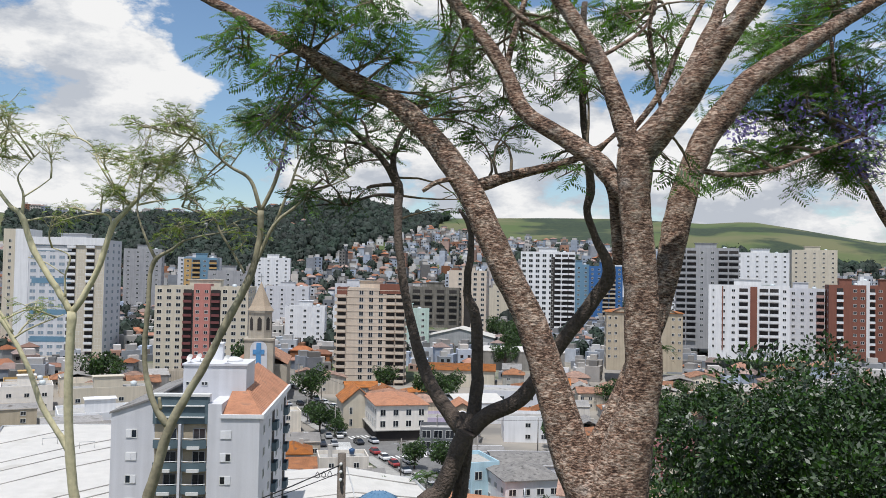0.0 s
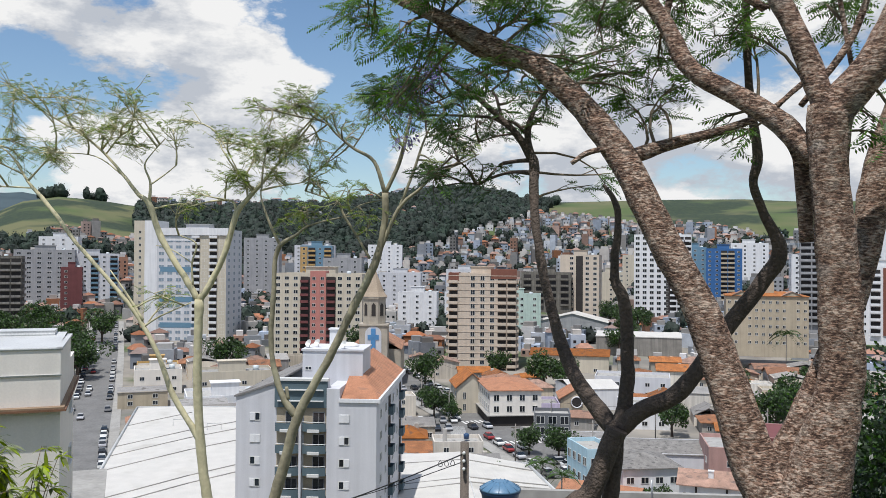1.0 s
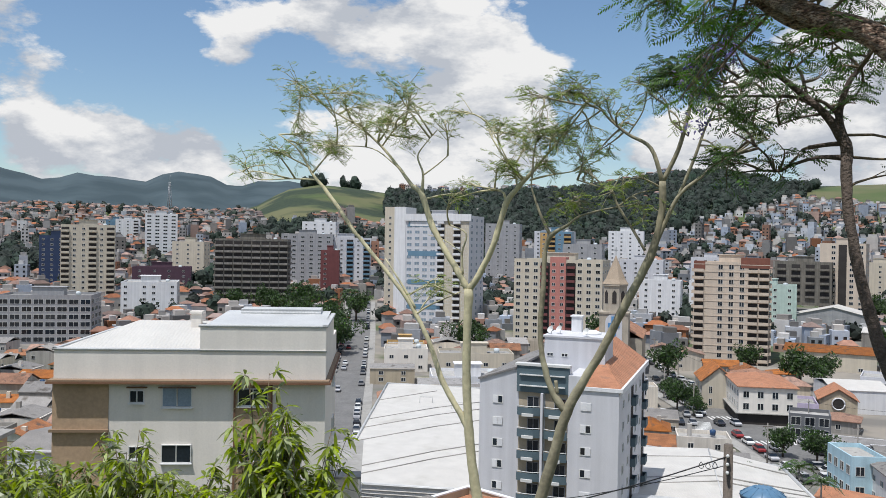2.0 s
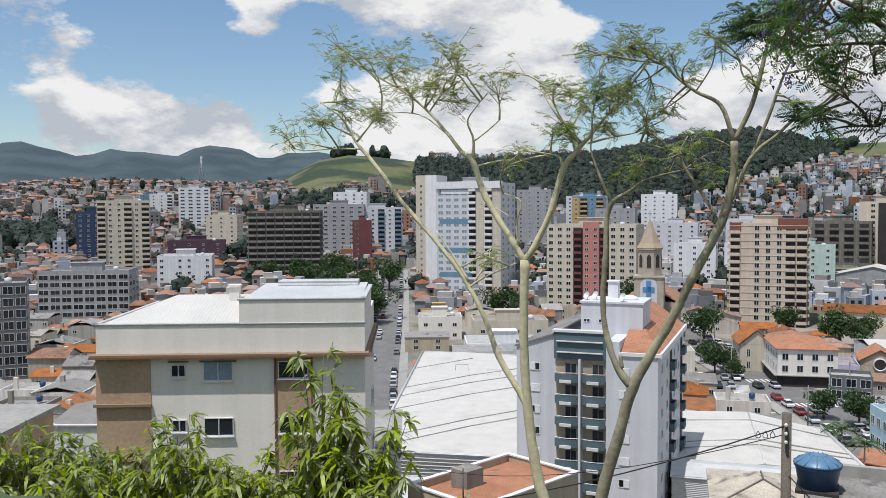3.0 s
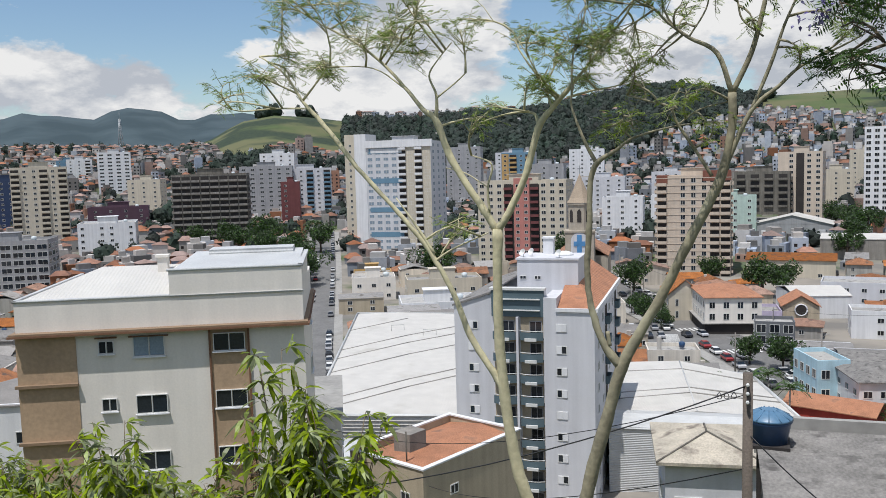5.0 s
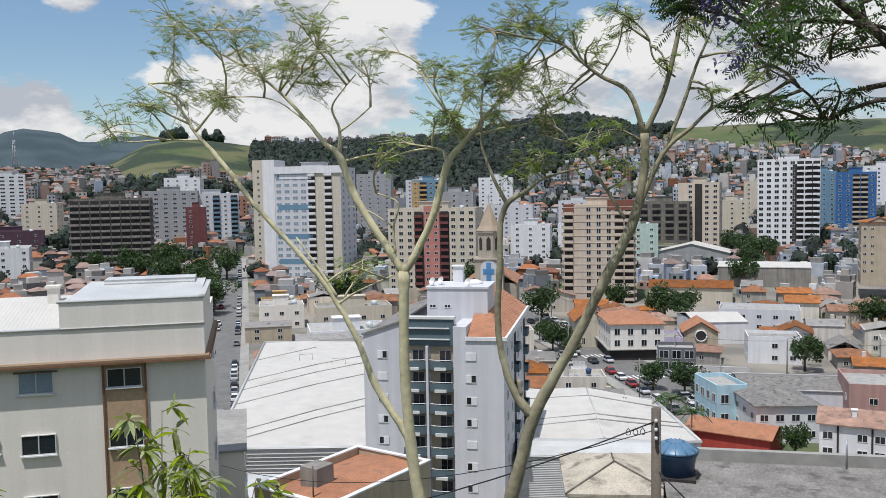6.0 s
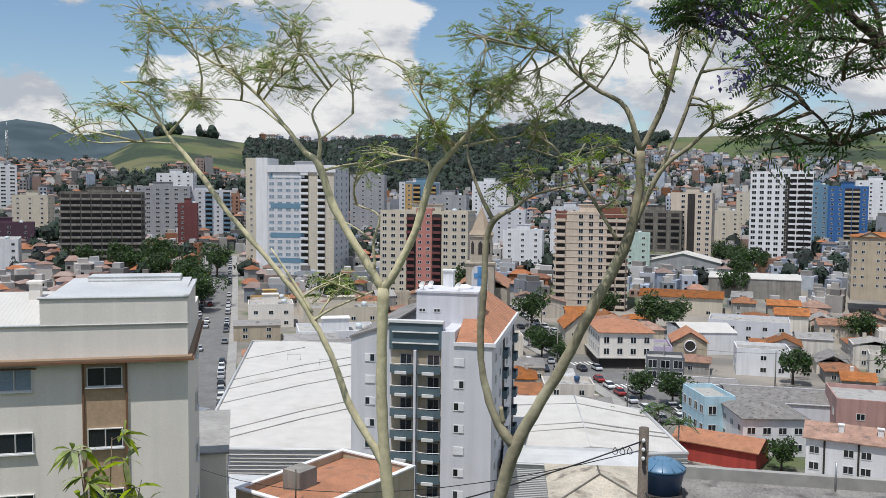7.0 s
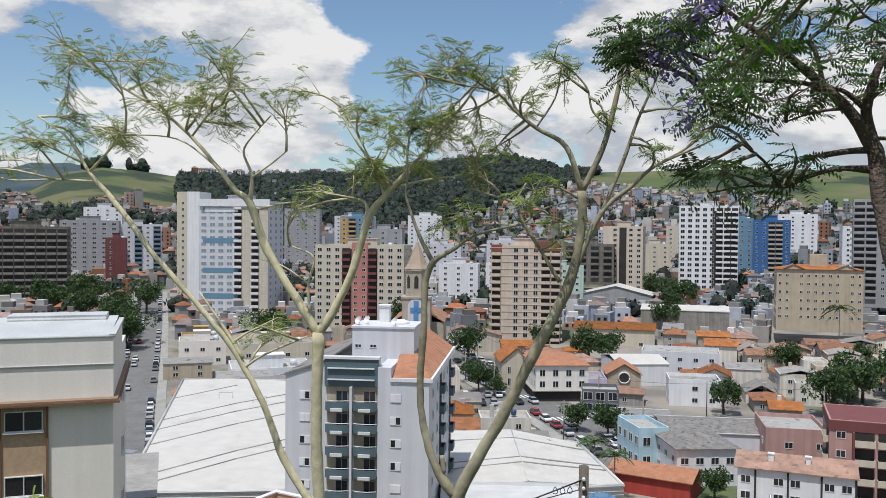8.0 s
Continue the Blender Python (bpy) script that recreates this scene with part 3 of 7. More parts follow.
def building(name, label, x, y, rot, w, d, h, wall, floors, front="", side="", win=(1.5, 1.25), single=True, roof="flat", roofmat=None,
             balc=None, base=None, z0=None, category="building", group="", pane=None, rise=2.2, top=0.9, rooftop=True, fh=None, band=None):
    """A block whose front face's middle stands at x, y. front and side: one letter a column, w window, n narrow window,
    b balcony, d dark strip painted as a recess's shade, a accent strip.
    """
    z0 = ground_z(x, y) if z0 is None else z0
    base_thing = thing(name, label, category, pose(x, y, z0, 0, 0, rot), group)
    a = radians(rot)
    for k in np.linspace(0.5, max(d - 0.5, 0.6), max(2, int(d / max(w, 6)) + 2)):
        take(x - math.sin(a) * k, y + math.cos(a) * k, w / 2 + 1)
    bm = bmesh.new()
    walls(bm, w, d, h, parapet=0.8 if roof == "flat" else 0.1)
    part("wall", bm, (wall, ROOFSLAB), base_thing)
    fh = fh or (h - top) / floors
    batches = []
    faces = [("f", front, w), ("r", side, d), ("l", side, d)]
    for which, cols, length in faces:
        n = len(cols)
        for k, c in enumerate(cols):
            u = (k + 0.5) / n * length
            step = length / n
            if which == "f":
                px, py, turn = -w / 2 + u, 0.0, 0
            elif which == "r":
                px, py, turn = w / 2, u, 90
            else:
                px, py, turn = -w / 2, d - u, -90
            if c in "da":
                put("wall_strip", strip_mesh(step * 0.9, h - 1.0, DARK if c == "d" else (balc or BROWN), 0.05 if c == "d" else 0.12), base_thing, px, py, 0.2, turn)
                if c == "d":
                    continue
            if c == ".":
                continue
            for fl in range(floors):
                z = h - top - (fl + 1) * fh + 0.95
                if z < -1.5:
                    continue
                if c == "b":
                    me, z = balcony_mesh(min(step * 0.9, 4.5), fh, balc or wall, 0.9), z - 0.9
                    kind = "balcony"
                else:
                    ww = min(win[0] * (0.55 if c == "n" else 1), step * 0.85)
                    me, kind = window_mesh(ww, win[1], pane), "window"
                batches.append((kind, me, px + (0.12 if which == "r" and c == "a" else 0) - (0.12 if which == "l" and c == "a" else 0), py - (0.12 if which == "f" and c == "a" else 0), z, turn))
    if single:
        for kind, me, px, py, z, turn in batches:
            put(kind, me, base_thing, px, py, z, turn)
    elif batches:
        verts, polys, mids = [], [], []
        mats = []
        for kind, me, px, py, z, turn in batches:
            m = pose(px, py, z, 0, 0, turn)
            off = len(verts)
            verts += [tuple(m @ v.co) for v in me.vertices]
            idx = []
            for mt in me.materials:
                if mt not in mats:
                    mats.append(mt)
                idx.append(mats.index(mt))
            for p in me.polygons:
                polys.append([off + i for i in p.vertices])
                mids.append(idx[p.material_index])
        me = bpy.data.meshes.new("window_grid")
        me.from_pydata(verts, [], polys)
        me.polygons.foreach_set("material_index", mids)
        for mt in mats:
            me.materials.append(mt)
        part("window_grid", me, (), base_thing, kind="stuff")
    if band:
        for fl in range(floors + 1):
            bm = CACHE.get(("band", w, d, band.name))
            if bm is None:
                bm = bmesh.new()
                box(bm, -w / 2 - 0.12, w / 2 + 0.12, -0.12, d + 0.12, -0.12, 0.12)
                bm = CACHE[("band", w, d, band.name)] = mesh_of("floor_band", bm, band)
            put("floor_band", bm, base_thing, 0, 0, h - top - fl * fh)
    if base:
        bm = bmesh.new()
        box(bm, -w / 2 - 0.15, w / 2 + 0.15, -0.15, d + 0.15, -3, 3.2)
        part("ground_storey", bm, base, base_thing)
    if roof == "hip":
        bm = bmesh.new()
        hip_roof(bm, -w / 2, w / 2, 0, d, h, rise)
        part("roof", bm, roofmat or TILE, base_thing)
    elif roof in ("gable", "gable_y"):
        bm = bmesh.new()
        gable_roof(bm, -w / 2, w / 2, 0, d, h, rise, along="x" if roof == "gable" else "y")
        part("roof", bm, roofmat or TILE, base_thing)
        if roof == "gable":
            for sx in (-1, 1):
                bm = bmesh.new()
                poly(bm, (sx * w / 2, 0, h - 0.1), (sx * w / 2, d, h - 0.1), (sx * w / 2, d / 2, h + rise * d / (d + 1) - 0.1))
                part("gable", bm, wall, base_thing)
        else:
            for yy in (0, d):
                bm = bmesh.new()
                poly(bm, (-w / 2, yy, h - 0.1), (w / 2, yy, h - 0.1), (0, yy, h + rise * w / (w + 1) - 0.1))
                part("gable", bm, wall, base_thing)
    elif roof == "sheet":
        bm = bmesh.new()
        gable_roof(bm, -w / 2, w / 2, 0, d, h - 0.1, rise, 0.2)
        part("roof", bm, roofmat or FIBRO, base_thing)
    elif rooftop:
        bm = bmesh.new()
        box(bm, -w * 0.18, w * 0.16, d * 0.35, d * 0.65, h - 0.8, h + 2.6)
        box(bm, -w * 0.2, w * 0.18, d * 0.33, d * 0.67, h + 2.6, h + 2.8)
        part("stair_tower", bm, wall, base_thing)
        bm = bmesh.new()
        rod(bm, [(w * 0.3, d * 0.5, h - 0.8, 0.9), (w * 0.3, d * 0.5, h + 0.7, 1.0), (w * 0.3, d * 0.5, h + 0.9, 0.4)], 12)
        part("water_tank", bm, PALETANK, base_thing)
    return base_thing


# ---- towers of the centre ----
tower = building("apartment_tower", "beige tiled apartment tower with dark window columns and red-brown roof storey", -27.7, 330, 3, 26.6, 20, 39.3, BEIGE, 14, "b.wwwbb", "bwb", balc=BEIGE, band=BEIGE, roof="flat", z0=0, win=(1.7, 1.9))
bm = bmesh.new()
box(bm, 3.3, 13.38, -0.08, 8, 37.2, 41.0)
part("roof_storey", bm, BROWN, tower, "red-brown roof storey")
bm = bmesh.new()
box(bm, -13.4, -9.3, -0.1, 10, 36.4, 39.5)
part("roof_storey", bm, BROWN, tower, "red-brown roof storey")
tower = building("apartment_tower", "cream and salmon apartment tower with small square windows", -99.5, 349, 4, 38, 22, 38.4, CREAM, 13, "wwwb..bwww", "wwww", balc=MAROON, z0=0, win=(1.9, 1.5))
bm = bmesh.new()
box(bm, -3.2, 3.6, -0.3, 6, -2, 39.4)
part("centre_bay", bm, PINK, tower, "salmon-tiled bay")
# flat near-black sheets over the wall, coloured as the shade beside the bay
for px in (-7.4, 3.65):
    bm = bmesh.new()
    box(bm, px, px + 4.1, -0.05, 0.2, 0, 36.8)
    part("recess", bm, DARK, tower, "flat dark sheet coloured as balcony shade")
for fl in range(13):
    for px in (-1.6, 2.0):
        put("window", window_mesh(1.5, 1.3), tower, px, -0.3, 38.4 - 1.8 - fl * 2.82 - 1)
tower = building("apartment_tower", "tall pale tower with blue glazing bands and a white stair shaft", -168, 376, 4, 33, 24, 56, PALE, 18, "wwwwbwbw", "www", balc=WHITE, z0=2, win=(2.6, 1.6), pane=GLASSBLUE, base=TEALBLUE)
bm = bmesh.new()
box(bm, -22.5, -16.5, -0.2, 14, -4, 60)
part("stair_shaft", bm, WHITE, tower, "white stair shaft")
bm = bmesh.new()
box(bm, -28.3, -22.5, 1.5, 16, -4, 60)
part("side_wing", bm, CREAM, tower, "cream side wing")
for fl in range(17):
    put("window", window_mesh(1.2, 1.3), tower, -25.4, 1.5, 54 - fl * 3.0)
bm = bmesh.new()
box(bm, 2.4, 16.4, -0.035, 0.2, 4, 53)
part("cream_bay", bm, CREAM, tower, "cream-painted balcony bay")
bm = bmesh.new()
box(bm, -16.5, 17.4, -0.7, 0.4, 53.2, 56.6)
box(bm, -14, 2, -0.12, 0.1, 50.6, 52.6)
part("cornice", bm, WHITE, tower, "white cornice")
for zz in (50.4, 36, 22, 10):
    bm = bmesh.new()
    box(bm, -15, 2, -0.1, 0.1, zz, zz + 2.4)
    part("glass_band", bm, TEALBLUE, tower, "blue-grey glazed band")
building("apartment_tower", "slim warm-grey apartment tower with a dark balcony column", 13.9, 490, -8, 22, 18, 39, BEIGE, 13, ".wdww", "ww", z0=9, single=True, win=(2.0, 1.6))
tower = building("apartment_tower", "tall white apartment tower with dark balcony columns", 61.4, 500, -8, 32, 22, 51, WHITE, 16, "wwwwwbbb", "www", balc=WHITE, z0=9, win=(2.3, 1.8))
# dark sheets on the face stand for the shade inside two balcony columns
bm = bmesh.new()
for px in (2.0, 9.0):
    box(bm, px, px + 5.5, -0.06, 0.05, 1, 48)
part("recess", bm, DARK, tower, "flat dark sheet coloured as balcony shade")
building("apartment_tower", "blue-tiled apartment tower with open balconies", 107, 560, -8, 22, 20, 42, BLUE, 14, "wwbbw", "ww", balc=SAND, z0=11)
building("apartment_tower", "blue-grey panelled apartment tower", 90, 566, -8, 14, 20, 43, TEALBLUE, 14, "www", "ww", z0=11, single=False)
hotel = building("hotel", "sand-coloured hotel block with small gables and tiled roof", 81.5, 340, -8, 30, 16, 19.5, SAND, 6, "ww.wwwwww.ww", "www", z0=12, roof="hip", rise=1.6, win=(1.1, 1.1))
for px in (-9, 9):
    bm = bmesh.new()
    gable_roof(bm, px - 3.6, px + 3.6, -0.5, 7, 19.6, 1.8, 0.2, "y")
    part("gable_roof", bm, TILE, hotel)
    bm = bmesh.new()
    poly(bm, (px - 3.6, -0.4, 19.3), (px + 3.6, -0.4, 19.3), (px, -0.4, 21.2))
    part("gable", bm, SAND, hotel)
bm = bmesh.new()
box(bm, -3, 3, 5, 11, 19, 25)
part("stair_tower", bm, SAND, hotel)
building("concrete_frame_building", "weathered unfinished concrete tower with open storeys", -279.3, 379, 30, 39, 22, 40, DARKCONC, 12, "bbbbbbbb", "bbb", balc=CONCRETE, z0=5, band=CONCRETE)
building("apartment_tower", "grey apartment tower with white window bands", -309, 480, 28, 34, 20, 39, GREY, 13, "wwwwww", "ww", z0=10, single=False, win=(2.4, 1.3))
building("apartment_tower", "slim maroon and beige tower", -267, 440, 28, 11, 14, 31, MAROON, 10, "w.", "w", z0=8, single=False)
building("apartment_tower", "pale blue-grey apartment tower with balconies", -291, 500, 28, 34, 20, 37, PALE, 12, "bwwbwb", "ww", z0=10, single=False, balc=TEALBLUE)
building("apartment_tower", "slim dark red apartment tower", -232, 505, 20, 10, 14, 43, MAROON, 14, "w", "w", z0=11, single=False)
building("apartment_tower", "orange and blue striped tower", -150, 520, 10, 20, 18, 42, TEALBLUE, 14, "abwb", "ww", z0=11, single=False, balc=YELLOW)
building("office_tower", "dark navy glazed office tower", -425, 380, 45, 19, 20, 35, NAVY, 11, "wwww", "www", z0=10, single=False)
building("apartment_tower", "cream apartment tower with rows of small balconies", -357, 340, 44, 27, 20, 44, CREAM, 15, "bwwbwb", "www", z0=7, balc=CREAM)
building("office_block", "long grey office block with continuous window grid", -270, 236, 34, 34, 18, 22, GREY, 7, "wwwwwwww", "www", z0=0, win=(4.0, 1.9), top=1.6)
building("office_block", "small grey concrete block", -281, 264, 40, 13, 12, 17, GREY, 5, "www", "ww", z0=0)
building("apartment_block", "white apartment block with narrow windows", -296, 320, 38, 26, 26, 22, WHITE, 7, "w.ww.w", "nwnw", z0=1)
building("apartment_block", "plum-coloured apartment block with white-framed windows", -362, 402, 38, 34, 20, 20, PURPLE, 6, "wwww", "ww", z0=7, single=False)
building("apartment_tower", "tall white apartment tower with grey bands", -505, 560, 42, 26, 18, 48, WHITE, 16, "wwww", "ww", z0=17, single=False, win=(3.4, 1.3))
building("apartment_tower", "white and blue-grey apartment tower", -600, 620, 42, 22, 18, 40, WHITE, 13, "wwb", "ww", z0=22, single=False)
building("apartment_tower", "blue-grey apartment tower with side balconies", -635, 640, 42, 18, 18, 40, TEALBLUE, 13, "wwb", "ww", z0=22, single=False)
building("office_block", "dark glazed office block with pale mullions", -207, 146, 50, 24, 18, 26, DKGREY, 8, "wwwwwwww", "wwww", z0=0, win=(2.6, 2.2))
building("apartment_tower", "grey apartment tower with stacked balconies", 131, 420, -14, 30, 20, 46, GREY, 15, "bbwwbb", "bw", z0=15, single=True, balc=GREY)
banded = building("apartment_block", "white apartment block with brown vertical bands", 136, 376, -18, 34, 18, 29, WHITE, 9, "nwwb.bbw", "www", z0=14, balc=WHITE)
for px, wide in ((0.7, 2.9), (-11.2, 0.5)):
    bm = bmesh.new()
    box(bm, px, px + wide, -0.4, 0.2, 0, 28.4)
    part("wall_strip", bm, BROWN, banded, "red-brown vertical band")
building("apartment_block", "plain white apartment block with regular windows", 164, 386, -18, 19, 16, 28, PALE, 9, "bwwwb", "ww", z0=14, balc=PINKWALL)
building("apartment_block", "brick-red apartment block beside a white stair tower", 178, 372, -18, 15, 16, 30, BROWN, 9, ".b.ww", "ww", z0=14, balc=WHITE)
building("apartment_block", "narrow white stair block between brick walls", 187, 376, -18, 5, 14, 32, WHITE, 9, ".", "", z0=14)
building("apartment_block", "brick-red apartment block with white trim", 199, 376, -18, 20, 16, 30, BROWN, 9, "bw.bw", "ww", z0=14, balc=WHITE)
building("apartment_tower", "white apartment tower on the slope", 210, 560, -15, 34, 20, 44, WHITE, 13, "wwwwww", "ww", z0=20, single=False)
building("apartment_tower", "cream apartment tower on the slope", 262, 600, -15, 30, 20, 44, CREAM, 13, "wwwww", "ww", z0=24, single=False)
for x, y, w, h, mat in ((-70, 430, 20, 21, WHITE), (-48, 470, 26, 18, WHITE), (-20, 440, 26, 20, GREENW), (-120, 470, 22, 36, GREY), (-96, 520, 26, 24, PALE),
                        (-60, 560, 24, 22, PALE), (-10, 560, 26, 22, CONCRETE), (-200, 560, 24, 40, GREY), (-180, 620, 30, 30, PALE), (-350, 560, 26, 32, WHITE), (140, 640, 26, 30, WHITE),
                        (-400, 470, 22, 26, CREAM), (150, 520, 24, 36, WHITE), (180, 470, 30, 30, GREENW), (-130, 640, 26, 28, WHITE), (36, 560, 20, 22, CREAM), (60, 620, 24, 26, CREAM)):
    building("apartment_block", "distant plain apartment block with rows of windows", x, y, -x * 0.06, w, 16, h, mat, int(h / 3), "wwwww"[:max(3, int(w / 6))], "ww", single=False, group="apartment blocks of the centre")
building("concrete_frame_building", "raw concrete parking frame with open floors", -5, 485, -4, 28, 20, 19, DARKCONC, 5, "bbbb", "bb", z0=19, balc=DARKCONC, single=False)

# ---- church tower ----
church = thing("church", "stone church tower with a tapered spire and blue cross window", "church", pose(-60.8, 282.5, 0, 0, 0, 8))
take(-58, 288, 12)
bm = bmesh.new()
box(bm, -4.8, 4.8, 0, 9.2, -2, 22)
box(bm, -5.1, 5.1, -0.3, 9.5, 21.8, 22.4)
part("tower", bm, STONE, church)
bm = bmesh.new()
outline = [(4.1 * math.cos(radians(22.5 + 45 * k)), 4.6 + 4.1 * math.sin(radians(22.5 + 45 * k))) for k in range(8)]
prism(bm, outline, 22.4, 31.4)
prism(bm, [(x * 1.1, 4.6 + (y - 4.6) * 1.1) for x, y in outline], 31.1, 31.7)
part("belfry", bm, STONE, church)
for k in range(8):
    a = radians(45 * k)
    bm = bmesh.new()
    box(bm, -0.7, 0.7, -0.08, 0.3, 0, 3.6)
    prism_top = [(-0.7, -0.08, 3.6), (0.7, -0.08, 3.6), (0, -0.08, 4.5)]
    poly(bm, *prism_top)
    ob = part("belfry_opening", bm, DARK, church)
    ob.matrix_basis = pose(3.82 * math.sin(a), 4.6 - 3.82 * math.cos(a), 25.2, 0, 0, 45 * k)
bm = bmesh.new()
base_ring = [bm.verts.new((x * 1.15, 4.6 + (y - 4.6) * 1.12, 31.7)) for x, y in outline]
mid_ring = [bm.verts.new((x * 0.86, 4.6 + (y - 4.6) * 0.86, 33.3)) for x, y in outline]
tip = bm.verts.new((0, 4.6, 41.6))
for k in range(8):
    j = (k + 1) % 8
    bm.faces.new((base_ring[k], base_ring[j], mid_ring[j], mid_ring[k]))
    bm.faces.new((mid_ring[k], mid_ring[j], tip))
part("spire", bm, SPIRE, church, "shingled spire")
bm = bmesh.new()
box(bm, -0.12, 0.12, 4.5, 4.7, 41.4, 44.2)
box(bm, -0.7, 0.7, 4.5, 4.7, 43.0, 43.3)
part("cross", bm, STEEL, church)
bm = bmesh.new()
arch = [(-2.8, 11), (2.8, 11)] + [(2.8 * math.cos(radians(a)), 19 + 2.8 * math.sin(radians(a))) for a in range(0, 181, 20)]
f = [bm.verts.new((x, -0.12, z)) for x, z in arch]
bm.faces.new(f)
part("arched_window", bm, PALE, church)
bm = bmesh.new()
box(bm, -0.8, 0.8, -0.3, -0.1, 11, 21)
box(bm, -1.9, 1.9, -0.3, -0.1, 17.2, 18.8)
part("cross_window", bm, CROSSBLUE, church, "blue cross-shaped window")
bm = bmesh.new()
box(bm, -9, 9, 9.3, 40, -2, 13)
part("nave", bm, STONE, church)
bm = bmesh.new()
gable_roof(bm, -9, 9, 9.3, 40, 13, 5, 0.4, "y")
part("nave_roof", bm, TILE, church)

# ---- white apartment building in front of the market ----
apt = thing("apartment_building", "light grey apartment building with slate balconies and orange tiled roof", "building", pose(-30.4, 103, 0, 0, 0, 4))
for k in range(5):
    take(-30.4 - k * 0.4, 104 + k * 6.5, 10)
bm = bmesh.new()
box(bm, -9.1, -4.0, 0.6, 29, -4, 26.9)
poly(bm, (-9.1, 0.6, 26.9), (-4.0, 0.6, 26.9), (-4.0, 0.6, 28.6))
part("side_wing", bm, PALE, apt)
for name_, dims in (("wall", (-4.0, 9.1, 0.6, 29, -4, 26.6)), ("front_bay", (2.75, 9.1, 0.0, 0.6, -4, 26.6)), ("parapet", (-4.0, 2.75, 0.9, 2.0, 26.6, 29.2)), ("parapet", (2.75, 4.4, 0.0, 12, 26.6, 28.2))):
    bm = bmesh.new()
    box(bm, *dims)
    part(name_, bm, PALE, apt)
bm = bmesh.new()
v = [(-9.3, 0.4, 27.1), (-4.01, 0.4, 28.9), (-4.01, 29.2, 28.9), (-9.3, 29.2, 27.1)]
poly(bm, *v)
poly(bm, *[(x, y, z - 0.25) for x, y, z in v[::-1]])
for p, q in zip(v, v[1:] + v[:1]):
    poly(bm, p, q, (q[0], q[1], q[2] - 0.25), (p[0], p[1], p[2] - 0.25))
part("side_roof", bm, FIBRO, apt, "grey sheet roof over the side wing")
bm = bmesh.new()
v = [(4.4, 0.2, 26.9), (9.4, 0.2, 26.9), (9.4, 29.2, 26.9), (2.0, 29.2, 30.6), (2.0, 8, 30.6), (4.4, 8, 29.4)]
poly(bm, (4.4, 0.1, 26.8), (9.5, 0.1, 26.8), (9.5, 29.3, 26.8), (9.5, 29.3, 26.8 + 0.01), (4.4, 12, 30.4))
poly(bm, (4.4, 12, 30.4), (9.5, 29.3, 26.8), (4.4, 29.3, 30.4))
part("tiled_roof", bm, TILE2, apt, "orange tiled roof")
bm = bmesh.new()
box(bm, 9.3, 9.6, -0.05, 29.4, 26.3, 27.0)
box(bm, 4.3, 9.6, -0.2, 0.1, 26.5, 26.95)
part("parapet", bm, WHITE, apt)
bm = bmesh.new()
box(bm, -2.0, 6.2, 7, 14, 26, 32.2)
box(bm, -2.15, 6.35, 6.85, 14.15, 32.2, 32.45)
part("machine_room", bm, PALE, apt, "white rendered lift and tank room")
bm = bmesh.new()
box(bm, 0.6, 2.0, 12.4, 13.8, 32.3, 34.6)
box(bm, 0.45, 2.15, 12.25, 13.95, 34.6, 34.8)
part("chimney", bm, WHITE, apt)
for px in (-1.2, 0.8):
    put("window", window_mesh(0.9, 0.5), apt, px, 7.0, 29.6)
for px, py in ((-1.4, 8.5), (-0.4, 9.5), (3.6, 7.8)):
    bm = bmesh.new()
    rod(bm, [(px, py, 32.4, 0.05), (px, py, 33.1, 0.05)], 6)
    rod(bm, [(px, py - 0.05, 33.0, 0.05), (px - 0.08, py - 0.16, 33.08, 0.38), (px - 0.14, py - 0.24, 33.14, 0.52)], 12, cap=False)
    part("satellite_dish", bm, FRAME, apt)
bm = bmesh.new()
rod(bm, [(3.8, 11, 32.4, 1.3), (3.8, 11, 32.7, 1.25), (3.8, 11, 33.0, 0.5)], 16)
part("tank_dome", bm, WHITE, apt)
# slate balcony bay
bm = bmesh.new()
box(bm, -4.0, 2.75, 0.2, 0.9, 25.7, 29.1)
part("bay_head", bm, SLATE, apt, "slate-coloured head of the balcony bay")
bm = bmesh.new()
box(bm, -4.2, 2.95, 0.05, 1.2, 29.1, 29.4)
for zz in (26.5, 27.9):
    box(bm, -3.6, 2.3, -0.1, 0.2, zz, zz + 0.12)
part("grille", bm, FRAME, apt, "white rails on the bay head")
bm = bmesh.new()
box(bm, -0.75, -0.45, -0.3, 0.6, -4, 25.7)
part("bay_pier", bm, PALE, apt)
bal_bm = bmesh.new()
rim_pts = [(-1.5 + 3 * k / 12, -0.55 - 0.38 * math.sin(math.pi * k / 12)) for k in range(13)]
cols = [[bal_bm.verts.new((x, y + dy, z)) for dy, z in ((0, -0.2), (0, 0.84), (0.1, 0.84), (0.1, 0.0), (0.9, 0.0), (0.9, -0.18))] for x, y in rim_pts]
for c0, c1 in zip(cols, cols[1:]):
    for k in range(6):
        bal_bm.faces.new((c0[k], c0[(k + 1) % 6], c1[(k + 1) % 6], c1[k]))
for c0 in (cols[0], cols[-1]):
    bal_bm.faces.new(c0)
rail_bm = bmesh.new()
rod(rail_bm, [(x, y + 0.05, 1.0, 0.055) for x, y in rim_pts], 6)
RAIL = mesh_of("handrail", rail_bm, FRAME)
box_bm = bmesh.new()
box(box_bm, -0.75, 0.75, -1.2, -0.97, -0.24, 0.12)
FLOWERBOX = mesh_of("window_box", box_bm, FRAME)
BAL = mesh_of("balcony", bal_bm, SLATE, FRAME)
door_bm = bmesh.new()
